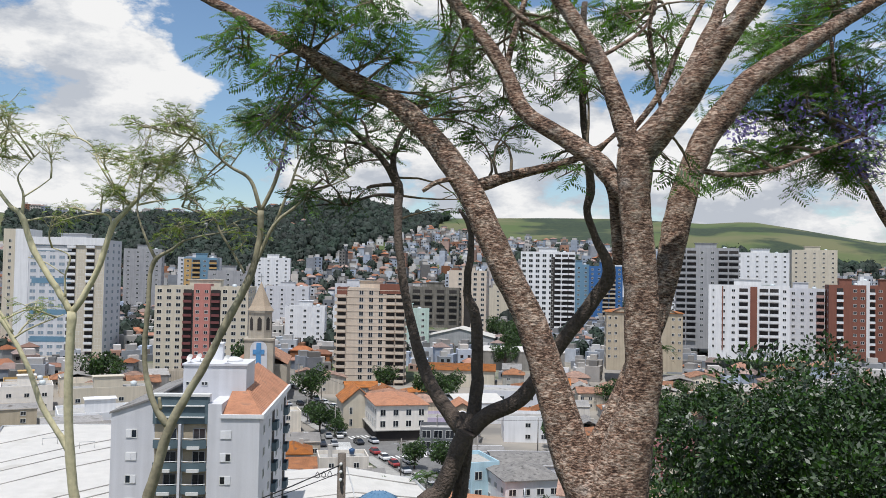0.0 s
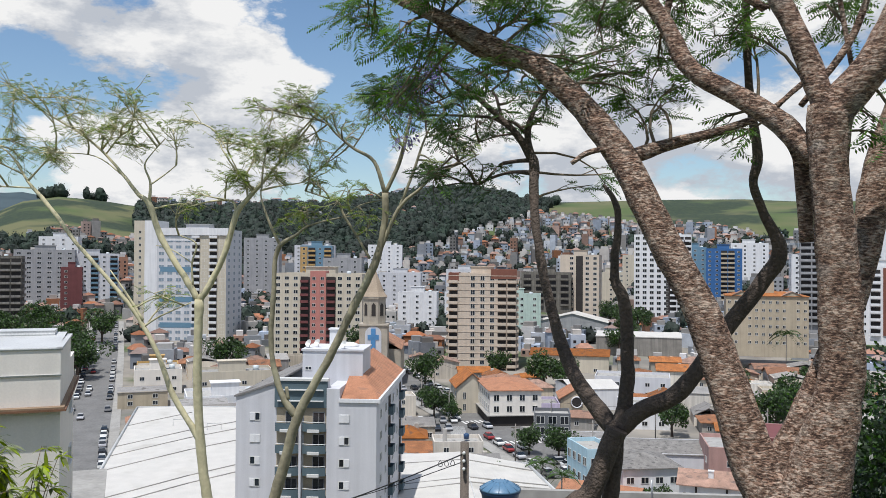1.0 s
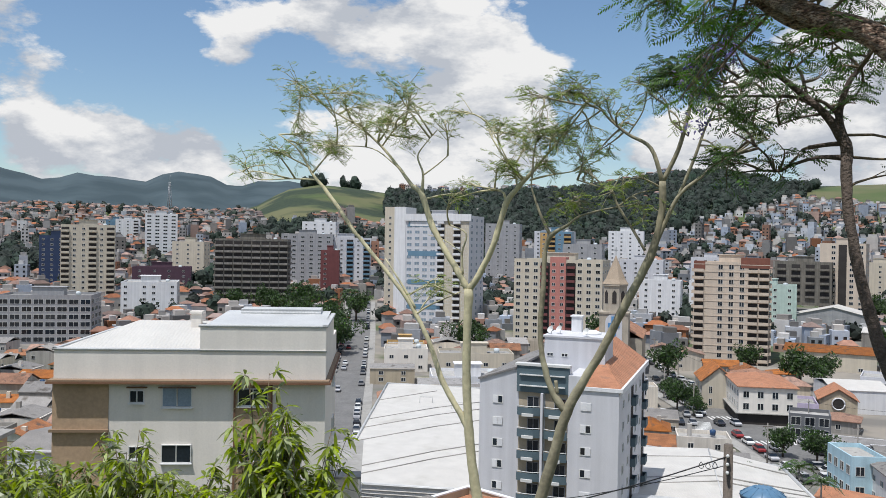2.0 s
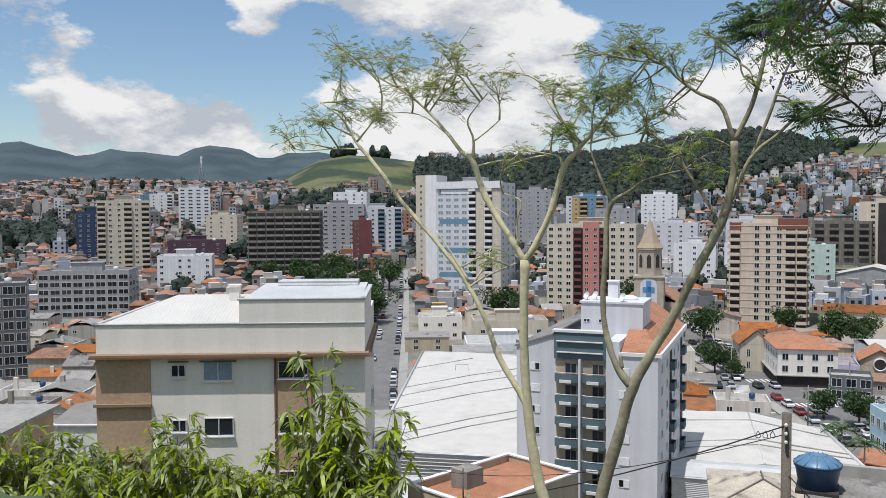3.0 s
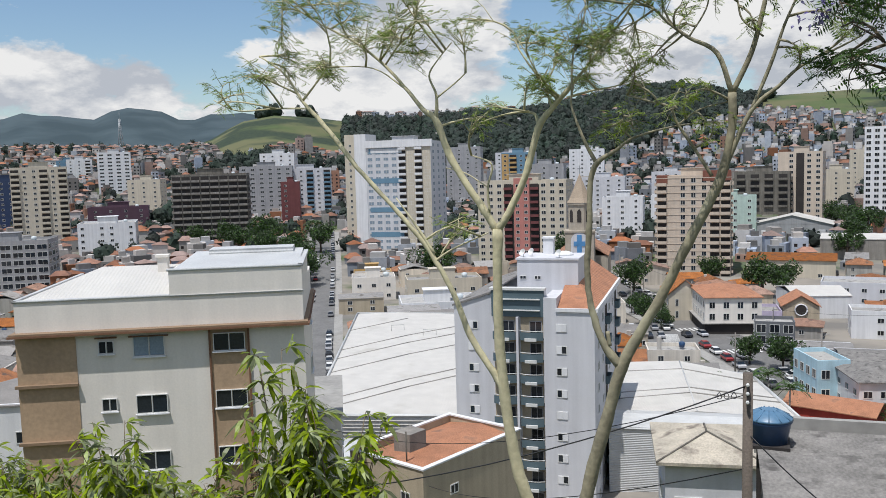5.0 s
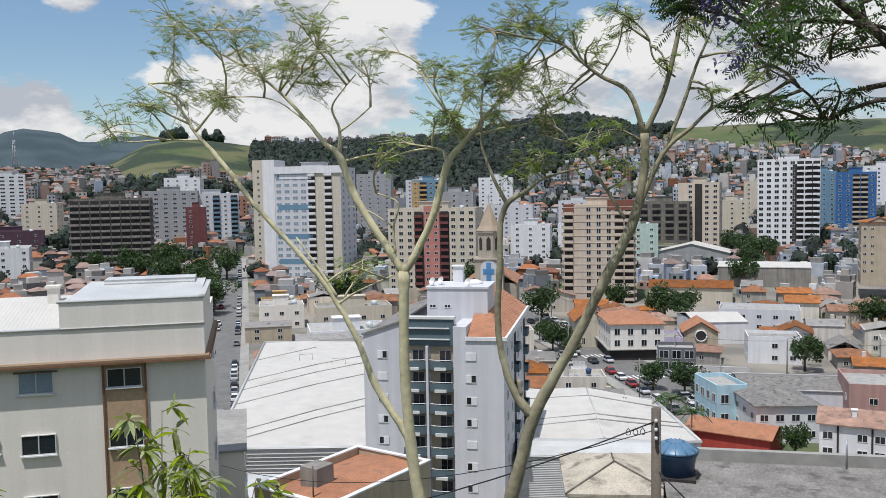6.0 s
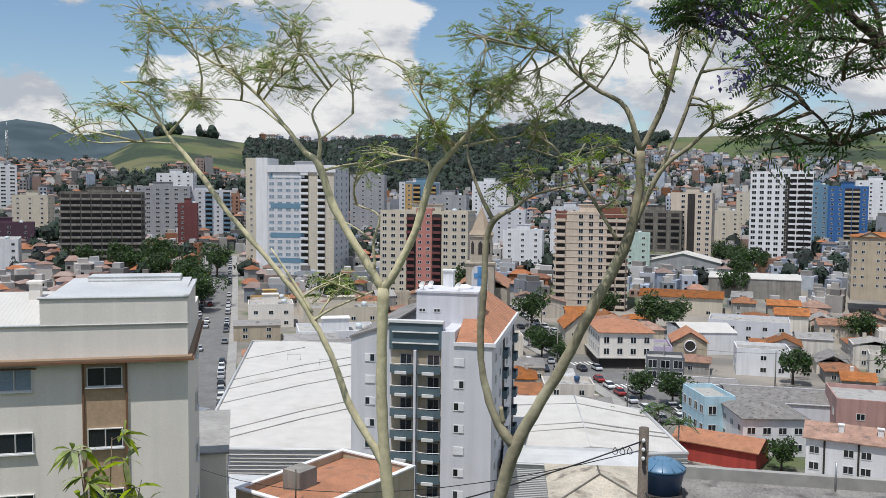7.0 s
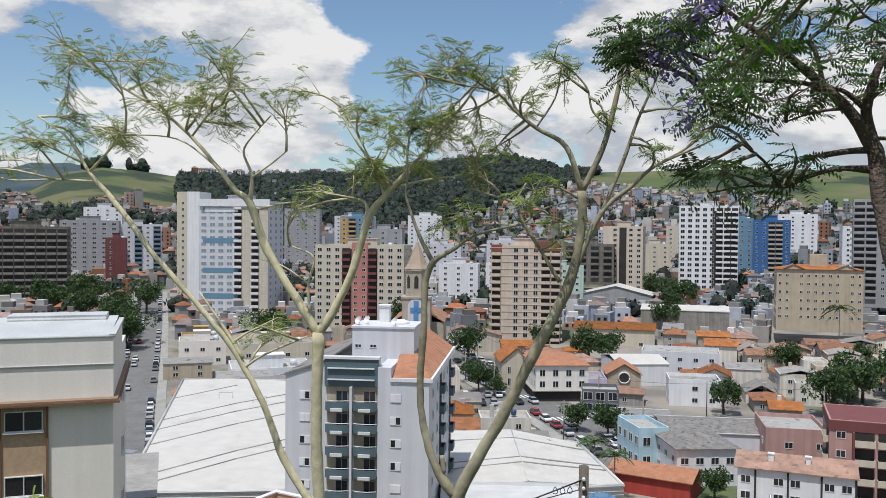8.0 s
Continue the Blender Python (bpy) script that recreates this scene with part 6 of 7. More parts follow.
limb(pale_a, (-5.09, 12.61, 43.86, 0.061), (-4.83, 12.61, 44.28, 0.056), (-4.61, 12.61, 44.78, 0.051), (-4.43, 12.61, 45.39, 0.051), (-4.22, 12.61, 45.66, 0.042), (-4.00, 12.61, 45.90, 0.035), (-3.71, 12.61, 46.21, 0.020), (-3.42, 12.61, 46.58, 0.018), (-3.22, 12.61, 46.80, 0.015), (-2.98, 12.61, 47.17, 0.012))
limb(pale_a, (-4.42, 12.61, 45.39, 0.027), (-4.51, 12.61, 45.61, 0.021), (-4.90, 12.61, 45.61, 0.015), (-5.34, 12.61, 45.50, 0.010))
limb(pale_a, (-4.00, 12.61, 45.80, 0.021), (-3.63, 12.61, 45.88, 0.015), (-3.23, 12.61, 45.94, 0.009), (-2.79, 12.61, 46.12, 0.009))
limb(pale_a, (-4.13, 12.61, 45.78, 0.021), (-4.37, 12.61, 46.08, 0.015), (-4.60, 12.61, 46.49, 0.010), (-4.80, 12.61, 46.81, 0.010))
limb(pale_a, (-5.21, 12.61, 44.15, 0.021), (-5.23, 12.61, 44.53, 0.018), (-5.16, 12.61, 44.87, 0.015), (-5.48, 12.61, 45.02, 0.010))
limb(pale_a, (-6.13, 12.61, 43.51, 0.029), (-6.38, 12.61, 43.89, 0.022), (-6.75, 12.61, 44.39, 0.010))
limb(pale_a, (-6.14, 12.61, 43.38, 0.022), (-5.83, 12.61, 43.58, 0.016), (-5.24, 12.61, 43.84, 0.010))
limb(pale_a, (-5.23, 12.61, 44.53, 0.010), (-5.58, 12.61, 44.75, 0.010), (-5.90, 12.61, 44.84, 0.007))
limb(pale_b, (-4.03, 12.25, 36.08, 0.153), (-3.82, 12.25, 39.19, 0.108), (-3.65, 12.25, 40.28, 0.098), (-3.40, 12.25, 41.20, 0.089), (-3.19, 12.25, 41.96, 0.087), (-2.92, 12.25, 42.49, 0.071), (-2.57, 12.25, 43.12, 0.067), (-2.28, 12.25, 43.74, 0.066), (-1.98, 12.25, 44.33, 0.066), (-1.81, 12.25, 44.77, 0.060), (-1.72, 12.25, 45.29, 0.053), (-1.72, 12.25, 45.72, 0.054))
limb(pale_b, (-3.21, 12.25, 41.96, 0.062), (-3.46, 12.25, 42.35, 0.056), (-3.61, 12.25, 42.85, 0.047), (-3.66, 12.25, 43.41, 0.043), (-3.62, 12.25, 44.03, 0.042), (-3.60, 12.25, 44.58, 0.039), (-3.51, 12.25, 44.84, 0.039), (-3.24, 12.25, 45.02, 0.025), (-3.02, 12.25, 45.17, 0.019), (-2.49, 12.25, 45.31, 0.013), (-1.91, 12.25, 45.35, 0.008))
limb(pale_b, (-3.35, 12.25, 42.26, 0.032), (-3.38, 12.25, 42.47, 0.029))
limb(pale_b, (-3.51, 12.25, 44.84, 0.032), (-3.66, 12.25, 45.12, 0.025), (-3.78, 12.25, 45.42, 0.019), (-3.86, 12.25, 45.70, 0.013), (-3.81, 12.25, 45.96, 0.008))
limb(pale_b, (-1.72, 12.25, 45.71, 0.038), (-1.91, 12.25, 46.24, 0.032), (-2.27, 12.25, 46.47, 0.025), (-2.56, 12.25, 46.71, 0.019), (-2.77, 12.25, 46.91, 0.013), (-3.22, 12.25, 47.01, 0.011), (-3.68, 12.25, 47.12, 0.008))
limb(pale_b, (-1.72, 12.25, 45.71, 0.038), (-1.49, 12.25, 46.21, 0.035), (-1.36, 12.25, 46.70, 0.032), (-1.26, 12.25, 47.19, 0.025), (-1.16, 12.25, 47.73, 0.019))
limb(pale_b, (-1.81, 12.25, 44.74, 0.038), (-1.49, 12.25, 45.46, 0.032), (-1.15, 12.25, 45.77, 0.025), (-0.88, 12.25, 46.01, 0.019), (-0.42, 12.25, 46.22, 0.013), (-0.16, 12.25, 46.35, 0.008))
limb(pale_b, (-1.49, 12.25, 45.46, 0.025), (-1.25, 12.25, 46.06, 0.025), (-1.09, 12.25, 46.54, 0.019), (-0.89, 12.25, 47.01, 0.013), (-0.76, 12.25, 47.42, 0.008))
limb(pale_b, (-1.97, 12.25, 44.63, 0.025), (-2.20, 12.25, 45.01, 0.022), (-2.42, 12.25, 45.35, 0.022), (-2.52, 12.25, 45.57, 0.019), (-2.78, 12.25, 45.66, 0.013), (-3.08, 12.25, 45.76, 0.013))
limb(pale_b, (-2.52, 12.25, 45.57, 0.013), (-2.38, 12.25, 45.82, 0.008))
limb(pale_b, (-2.42, 12.25, 45.32, 0.013), (-2.13, 12.25, 45.52, 0.011), (-1.73, 12.25, 45.61, 0.008))
limb(pale_b, (-1.34, 12.25, 46.41, 0.013), (-1.60, 12.25, 46.65, 0.013), (-1.68, 12.25, 46.94, 0.013), (-1.91, 12.25, 47.20, 0.008))
limb(pale_b, (-2.27, 12.25, 46.47, 0.013), (-2.05, 12.25, 46.82, 0.011), (-1.98, 12.25, 47.17, 0.008))
limb(pale_b, (-3.02, 12.25, 45.17, 0.013), (-3.17, 12.25, 45.33, 0.011), (-3.12, 12.25, 45.48, 0.008))
# foliage
spray(big, -1.00, 7.50, 47.25, 0.42, 1.1, 129)
spray(big, -0.32, 7.50, 46.86, 0.38, 1.1, 108)
spray(big, -0.07, 7.50, 47.47, 0.48, 1.1, 176)
spray(big, 0.46, 7.50, 47.61, 0.48, 1.1, 176)
spray(big, 0.87, 7.50, 47.22, 0.41, 1.1, 129)
spray(big, 0.35, 7.50, 46.41, 0.34, 1.1, 45)
spray(big, -0.57, 7.50, 46.26, 0.31, 1.1, 58)
spray(big, 1.26, 7.50, 47.29, 0.41, 1.1, 90)
spray(big, 1.93, 7.50, 46.97, 0.41, 1.1, 90)
spray(big, 2.59, 7.50, 47.52, 0.41, 1.1, 129)
spray(big, 2.21, 7.50, 46.44, 0.34, 1.1, 90)
spray(big, 2.99, 7.50, 46.92, 0.34, 1.1, 72)
spray(big, 2.88, 7.50, 45.82, 0.23, 1.1, 44)
spray(big, 3.51, 7.50, 47.53, 0.35, 1.1, 45)
spray(big, 4.51, 7.50, 47.62, 0.36, 1.1, 54)
spray(big, 1.65, 7.50, 47.70, 0.38, 1.1, 108)
spray(big, 2.18, 7.50, 47.81, 0.38, 1.1, 108)
spray(big, 3.25, 7.50, 47.76, 0.38, 1.1, 108)
spray(big, 4.08, 7.50, 47.14, 0.31, 1.1, 65)
spray(big, 1.94, 7.50, 46.34, 0.27, 1.1, 51)
spray(big, 2.53, 7.50, 46.98, 0.37, 1.1, 98)
spray(big, 1.47, 7.50, 46.76, 0.34, 1.1, 72)
spray(big, 5.43, 8.20, 47.34, 0.58, 1.3, 318)
spray(big, 6.14, 8.20, 46.92, 0.67, 1.3, 409)
spray(big, 5.30, 8.20, 46.62, 0.49, 1.3, 238)
spray(big, 6.71, 8.20, 47.36, 0.56, 1.3, 276)
spray(big, 5.79, 8.20, 46.06, 0.50, 1.3, 238)
spray(big, 6.50, 8.20, 45.87, 0.51, 1.3, 238)
spray(big, 5.02, 8.20, 45.98, 0.37, 1.3, 141)
spray(big, 6.78, 8.20, 46.65, 0.48, 1.3, 203)
spray(big, 6.00, 8.20, 47.78, 0.55, 1.3, 194)
spray(big, 6.70, 8.20, 48.08, 0.49, 1.3, 141)
spray(big, 3.71, 5.60, 45.65, 0.16, 0.2, 25)
spray(slim, -0.63, 9.87, 45.67, 0.26, 0.83, 78)
spray(slim, -0.40, 9.87, 46.27, 0.27, 0.83, 60)
spray(slim, -0.22, 9.87, 46.76, 0.27, 0.83, 60)
spray(slim, 0.21, 9.87, 46.26, 0.19, 0.83, 14)
spray(slim, 0.22, 9.87, 45.90, 0.19, 0.83, 14)
spray(slim, 0.10, 9.87, 47.04, 0.28, 0.83, 24)
spray(slim, 0.56, 9.87, 46.89, 0.28, 0.83, 18)
spray(slim, 0.78, 9.87, 46.45, 0.19, 0.83, 8)
spray(slim, -0.12, 9.87, 46.46, 0.24, 0.83, 24)
spray(slim, -0.13, 9.97, 47.07, 0.51, 0.93, 51)
spray(slim, 0.38, 9.97, 46.42, 0.42, 0.93, 36)
spray(slim, 1.03, 9.97, 47.10, 0.50, 0.93, 60)
spray(slim, -0.43, 9.97, 46.24, 0.30, 0.93, 23)
spray(slim, -0.09, 9.97, 45.63, 0.25, 0.93, 32)
spray(slim, 1.71, 9.97, 45.63, 0.25, 0.93, 12)
spray(slim, 2.17, 9.97, 47.20, 0.42, 0.93, 36)
spray(slim, -1.24, 9.97, 46.80, 0.24, 0.56, 103)
spray(slim, -0.99, 9.97, 46.90, 0.21, 0.56, 81)
spray(slim, -0.80, 9.97, 47.04, 0.22, 0.56, 71)
spray(pale_a, -8.53, 12.61, 46.63, 0.47, 0.88, 190)
spray(pale_a, -8.04, 12.61, 46.38, 0.37, 0.88, 121)
spray(pale_a, -9.16, 12.61, 46.44, 0.44, 0.88, 153)
spray(pale_a, -9.81, 12.61, 46.10, 0.35, 0.88, 93)
spray(pale_a, -8.38, 12.61, 47.50, 0.47, 0.88, 190)
spray(pale_a, -7.60, 12.61, 47.27, 0.46, 0.88, 190)
spray(pale_a, -6.85, 12.61, 46.88, 0.49, 0.88, 229)
spray(pale_a, -6.19, 12.61, 47.29, 0.39, 0.88, 153)
spray(pale_a, -5.75, 12.61, 46.80, 0.39, 0.88, 153)
spray(pale_a, -6.30, 12.61, 46.59, 0.39, 0.88, 153)
spray(pale_a, -4.62, 12.61, 46.65, 0.37, 0.88, 153)
spray(pale_a, -4.46, 12.61, 46.00, 0.29, 0.88, 93)
spray(pale_a, -3.87, 12.61, 46.45, 0.46, 0.88, 229)
spray(pale_a, -3.38, 12.61, 46.65, 0.37, 0.88, 153)
spray(pale_a, -5.25, 12.61, 45.58, 0.25, 0.88, 95)
spray(pale_a, -4.21, 12.61, 45.91, 0.37, 0.88, 153)
spray(pale_a, -5.65, 12.61, 43.85, 0.30, 0.88, 93)
spray(pale_a, -3.23, 12.61, 46.25, 0.33, 0.88, 121)
spray(pale_a, -3.71, 12.61, 45.96, 0.33, 0.88, 121)
spray(pale_b, -3.83, 12.25, 47.10, 0.27, 0.83, 78)
spray(pale_b, -3.22, 12.25, 47.13, 0.43, 0.83, 193)
spray(pale_b, -2.77, 12.25, 46.95, 0.35, 0.83, 129)
spray(pale_b, -2.41, 12.25, 46.77, 0.23, 0.83, 57)
spray(pale_b, -3.61, 12.25, 46.63, 0.32, 0.83, 102)
spray(pale_b, -2.78, 12.25, 46.06, 0.27, 0.83, 78)
spray(pale_b, -3.16, 12.25, 45.86, 0.27, 0.83, 78)
spray(pale_b, -3.17, 12.25, 45.18, 0.35, 0.83, 116)
spray(pale_b, -2.13, 12.25, 45.56, 0.34, 0.83, 103)
spray(pale_b, -1.91, 12.25, 45.26, 0.27, 0.83, 54)
spray(pale_b, -0.88, 12.25, 46.18, 0.19, 0.83, 40)
spray(pale_b, -0.42, 12.25, 46.43, 0.27, 0.83, 78)
spray(pale_b, -1.43, 12.25, 46.50, 0.23, 0.83, 34)
spray(pale_b, -1.91, 12.25, 47.10, 0.31, 0.83, 102)
spray(pale_b, -1.09, 12.25, 46.90, 0.31, 0.83, 81)

for x, y, z, r, n in ((6.15, 7.3, 46.5, 0.4, 330), (6.25, 7.3, 46.05, 0.25, 170), (4.85, 7.2, 46.34, 0.25, 150), (5.5, 7.3, 46.6, 0.25, 120), (6.9, 7.4, 46.9, 0.3, 150)):
    blossom(big, x, y, z, r, n)
for x, y, z, r, n in ((-0.98, 9.69, 46.82, 0.24, 160), (-0.61, 9.69, 47.10, 0.28, 150), (-0.80, 9.69, 46.64, 0.19, 50), (-0.84, 9.50, 46.22, 0.19, 60)):
    blossom(slim, x, y, z, r, n)
finish(big, "feathery green leaves")
finish(slim, "dark feathery leaves")
finish(pale_a, "thin yellow-green feathery leaves")
finish(pale_b, "thin yellow-green feathery leaves")

# ---- shrubs on the bank ----


def long_leaf(bm, root, way, length, width, rng):
    way = way.normalized()
    side = way.cross(Vector((rng.uniform(-0.4, 0.4), rng.uniform(-0.4, 0.4), 1))).normalized() * width
    pts = [root + way * (length * u) - Vector((0, 0, length * 0.5 * u * u)) for u in (0, 0.35, 0.7, 1)]
    a = bm.verts.new(pts[0])
    l1, r1 = bm.verts.new(pts[1] - side), bm.verts.new(pts[1] + side)
    l2, r2 = bm.verts.new(pts[2] - side * 0.8), bm.verts.new(pts[2] + side * 0.8)
    t = bm.verts.new(pts[3])
    bm.faces.new((a, r1, l1))
    bm.faces.new((l1, r1, r2, l2))
    bm.faces.new((l2, r2, t))


DRYLEAF = material("dry_leaf", (0.19, 0.13, 0.06), rough=0.6, vary=0.35, scale=3.0, fine=14, bump=0, random_tint=0.4, island=True, leaf=0.3)


def cane_shrub(label, x, y, top, spread, canes, seed, leaf=BAMBOO, leaf_len=0.27):
    rng = random.Random(seed)
    z0 = ground_z(x, y)
    ob = thing("cane_shrub", label, "shrub", pose(x, y, z0), "shrubs on the bank")
    stems, leaves = bmesh.new(), bmesh.new()
    for k in range(int(canes * 1.4)):
        a, rr = rng.uniform(0, 6.28), spread * rng.uniform(0.1, 1) ** 0.7
        h = (top - z0) * (1.0 - 0.35 * (rr / spread) ** 2) * rng.uniform(0.82, 1.0)
        tip = Vector((math.cos(a) * rr, math.sin(a) * rr, h))
        base = Vector((math.cos(a) * rr * 0.3, math.sin(a) * rr * 0.3, 0))
        lean = Vector((math.cos(a), math.sin(a), 0)) * rng.uniform(0.1, 0.35)

        def cane_at(u):
            return base.lerp(tip, u) + lean * u ** 3 + Vector((0, 0, 0.25 * math.sin(u * 2.6) - 0.3 * max(0, u - 0.7)))
        path = []
        for u in np.linspace(0, 1, 7):
            p = cane_at(u)
            path.append((*p, 0.014 * (1 - u) + 0.004))
        rod(stems, path, 5)
        for q in range(11):
            u = 1.0 - 0.075 * q - 0.03 * rng.random()
            p = cane_at(u)
            b = rng.uniform(0, 6.28)
            shoot = Vector((math.cos(b), math.sin(b), rng.uniform(-0.1, 0.7))).normalized()
            reach = rng.uniform(0.08, 0.30) * (0.6 + 0.06 * q)
            end = p + shoot * reach
            rod(stems, [(*p, 0.005), (*end, 0.003)], 4, cap=False)
            for w in range(9):
                fan = shoot * 0.6 + Vector((rng.gauss(0, 0.75), rng.gauss(0, 0.75), rng.gauss(-0.15, 0.55)))
                long_leaf(leaves, p.lerp(end, rng.uniform(0.55, 1.0)), fan, leaf_len * rng.uniform(0.6, 1.15), leaf_len * 0.10, rng)
    part("cane_work", stems, TWIG, ob, kind="stuff")
    part("foliage", leaves, leaf, ob, "long drooping green leaves", kind="stuff")


cane_shrub("tall bright green shrub with long drooping leaves", -6.3, 8.25, 43.05, 0.34, 16, 1)
cane_shrub("tall bright green shrub with long drooping leaves", -5.55, 8.2, 42.75, 0.36, 19, 5)
cane_shrub("bright green shrub with long narrow leaves", -8.6, 8.2, 42.1, 0.4, 22, 2)
cane_shrub("bright green shrub with long narrow leaves", -11.6, 8.2, 41.55, 0.8, 30, 3)
cane_shrub("bright green shrub with long narrow leaves", -10.0, 8.0, 41.35, 0.8, 30, 4)
cane_shrub("bright green shrub with long narrow leaves", -7.5, 8.1, 41.6, 0.45, 16, 6)
cane_shrub("bright green shrub with long narrow leaves", -6.5, 7.7, 41.5, 0.7, 26, 7)
cane_shrub("small green shrub with long narrow leaves", -4.3, 8.2, 41.45, 0.25, 8, 9)
cane_shrub("thin dry brown-leaved shrub", -6.95, 8.5, 42.3, 0.35, 12, 8, DRYLEAF, 0.13)


def leafy(bm, c, r, n, size, rng, squash=0.8):
    """Clumps of small leaves over an uneven crown."""
    lobes = [(Vector((rng.gauss(0, 0.5), rng.gauss(0, 0.5), rng.gauss(0, 0.42 * squash))) * r, r * rng.uniform(0.3, 0.55)) for _ in range(22)]
    for k in range(n):
        o, q = rng.choice(lobes)
        d = Vector((rng.gauss(0, 1), rng.gauss(0, 1), rng.gauss(0, 1))).normalized()
        p = c + o + d * q * rng.uniform(0.62, 1.05)
        a = (d + Vector((rng.uniform(-1, 1), rng.uniform(-1, 1), rng.uniform(-1, 1))) * 0.9).normalized()
        b = a.cross(Vector((rng.uniform(-1, 1), rng.uniform(-1, 1), rng.uniform(-1, 1)))).normalized()
        s = size * rng.uniform(0.6, 1.3)
        bm.faces.new([bm.verts.new(v) for v in (p - a * s, p + b * s * 0.5, p + a * s, p - b * s * 0.5)])


dense = thing("dense_tree", "dense dark green round-crowned tree below the bank", "tree", pose(10.5, 21.5, ground_z(10.5, 21.5)))
bm = bmesh.new()
rod(bm, [(0, 0, -1, 0.3), (0.1, 0, 4, 0.22), (0.2, 0.1, 8, 0.1)], 10)
part("trunk", bm, DARKBARK, dense)
rng = random.Random(11)
bm = bmesh.new()
dz = 43.0 - 3.15 - ground_z(10.5, 21.5)
for ox, oy, oz, r, n in ((0.4, 0, -0.6, 3.1, 34000), (3.4, 1, 0.2, 3.3, 28000), (-1.2, -0.5, -2.0, 2.7, 26000), (1.2, -1.2, -3.4, 3.8, 26000), (5, 0, -2, 3.6, 16000)):
    leafy(bm, Vector((ox, oy, dz + oz)), r, int(n * 0.95), 0.085, rng)
part("crown", bm, BUSHLEAF, dense, "dense small dark leaves", kind="stuff")

# ---- town trees ----
CROWNS = []
for seed in range(4):
    rng = random.Random(100 + seed)
    bm = bmesh.new()
    leafy(bm, Vector((0, 0, 0.72)), 0.44, 2600, 0.045, rng, 0.75)
    CROWNS.append(mesh_of("crown", bm, CITYLEAF))
bm = bmesh.new()
rod(bm, [(0, 0, -0.1, 0.045), (0.01, 0, 0.3, 0.035), (0.03, 0.02, 0.75, 0.012)], 7)
for a in range(4):
    rod(bm, [(0.01, 0, 0.32, 0.02), (0.16 * math.cos(a * 1.6), 0.16 * math.sin(a * 1.6), 0.58, 0.012), (0.26 * math.cos(a * 1.6), 0.26 * math.sin(a * 1.6), 0.74, 0.004)], 5)
TRUNK = mesh_of("trunk", bm, DARKBARK)


def town_tree(x, y, h, seed, label="leafy green street tree with rounded crown"):
    ob = thing("street_tree", label, "tree", pose(x, y, ground_z(x, y), 0, 0, seed * 77 % 360), "trees of the town")
    for name, me in (("trunk", TRUNK), ("crown", CROWNS[seed % 4])):
        p = put(name, me, ob, 0, 0, 0)
        p.scale = (h, h, h)
    take(x, y, h * 0.3)


for k, (x, y, h) in enumerate(((-44, 290, 11), (-33, 236, 7), (-3, 292, 12), (28, 372, 11), (-5, 194, 6), (1.7, 190, 6.5), (6, 182, 6), (30.4, 221, 8), (56, 222, 11), (63, 234, 12), (69, 243, 11), (84, 300, 8),
                             (-228, 350, 20), (-202, 358, 18), (-166, 278, 13), (-233, 338, 18), (-250, 352, 18), (-216, 332, 16), (-196, 320, 15), (-180, 300, 14), (133, 440, 14), (59, 286, 9), (-240, 374, 20),
                             (-268, 352, 16), (-206, 340, 16), (18.7, 149, 5), (-75, 330, 14), (-120, 300, 13), (4, 302, 9), (-20, 312, 9), (34, 420, 11), (42, 440, 13), (36, 455, 12), (30, 470, 12),
                             (-30, 240, 6), (-38, 252, 6), (-27, 230, 5), (80, 250, 12), (88, 262, 11), (-172, 290, 12), (-188, 312, 13))):
    town_tree(x, y, h if h < 15 else h * 0.72, k)


def palm(x, y, h, seed):
    rng = random.Random(seed)
    ob = thing("palm_tree", "palm with arching dark fronds", "palm", pose(x, y, ground_z(x, y)), "palms")
    bm = bmesh.new()
    rod(bm, [(0, 0, -0.3, 0.22), (0.1, 0, h * 0.5, 0.15), (0.15, 0.05, h, 0.13)], 8)
    part("trunk", bm, CONCRETE, ob)
    for k in range(13):
        bm = bmesh.new()
        a = k * 2.4
        way = Vector((math.cos(a), math.sin(a), 0.9 - 0.09 * k))
        frond(bm, Vector((0.15, 0.05, h)), way, h * 0.42, rng, 0.75, 14, 0.20)
        part("frond", bm, CITYLEAF, ob)


for k, (x, y, h) in enumerate(((-10.4, 150, 8), (-1.3, 150, 9), (2, 146, 8), (-4, 156, 7), (-246, 372, 14), (86, 330, 16), (-210, 366, 14), (120, 300, 12))):
    palm(x, y, h, k)

# ---- cars ----
CARS = []
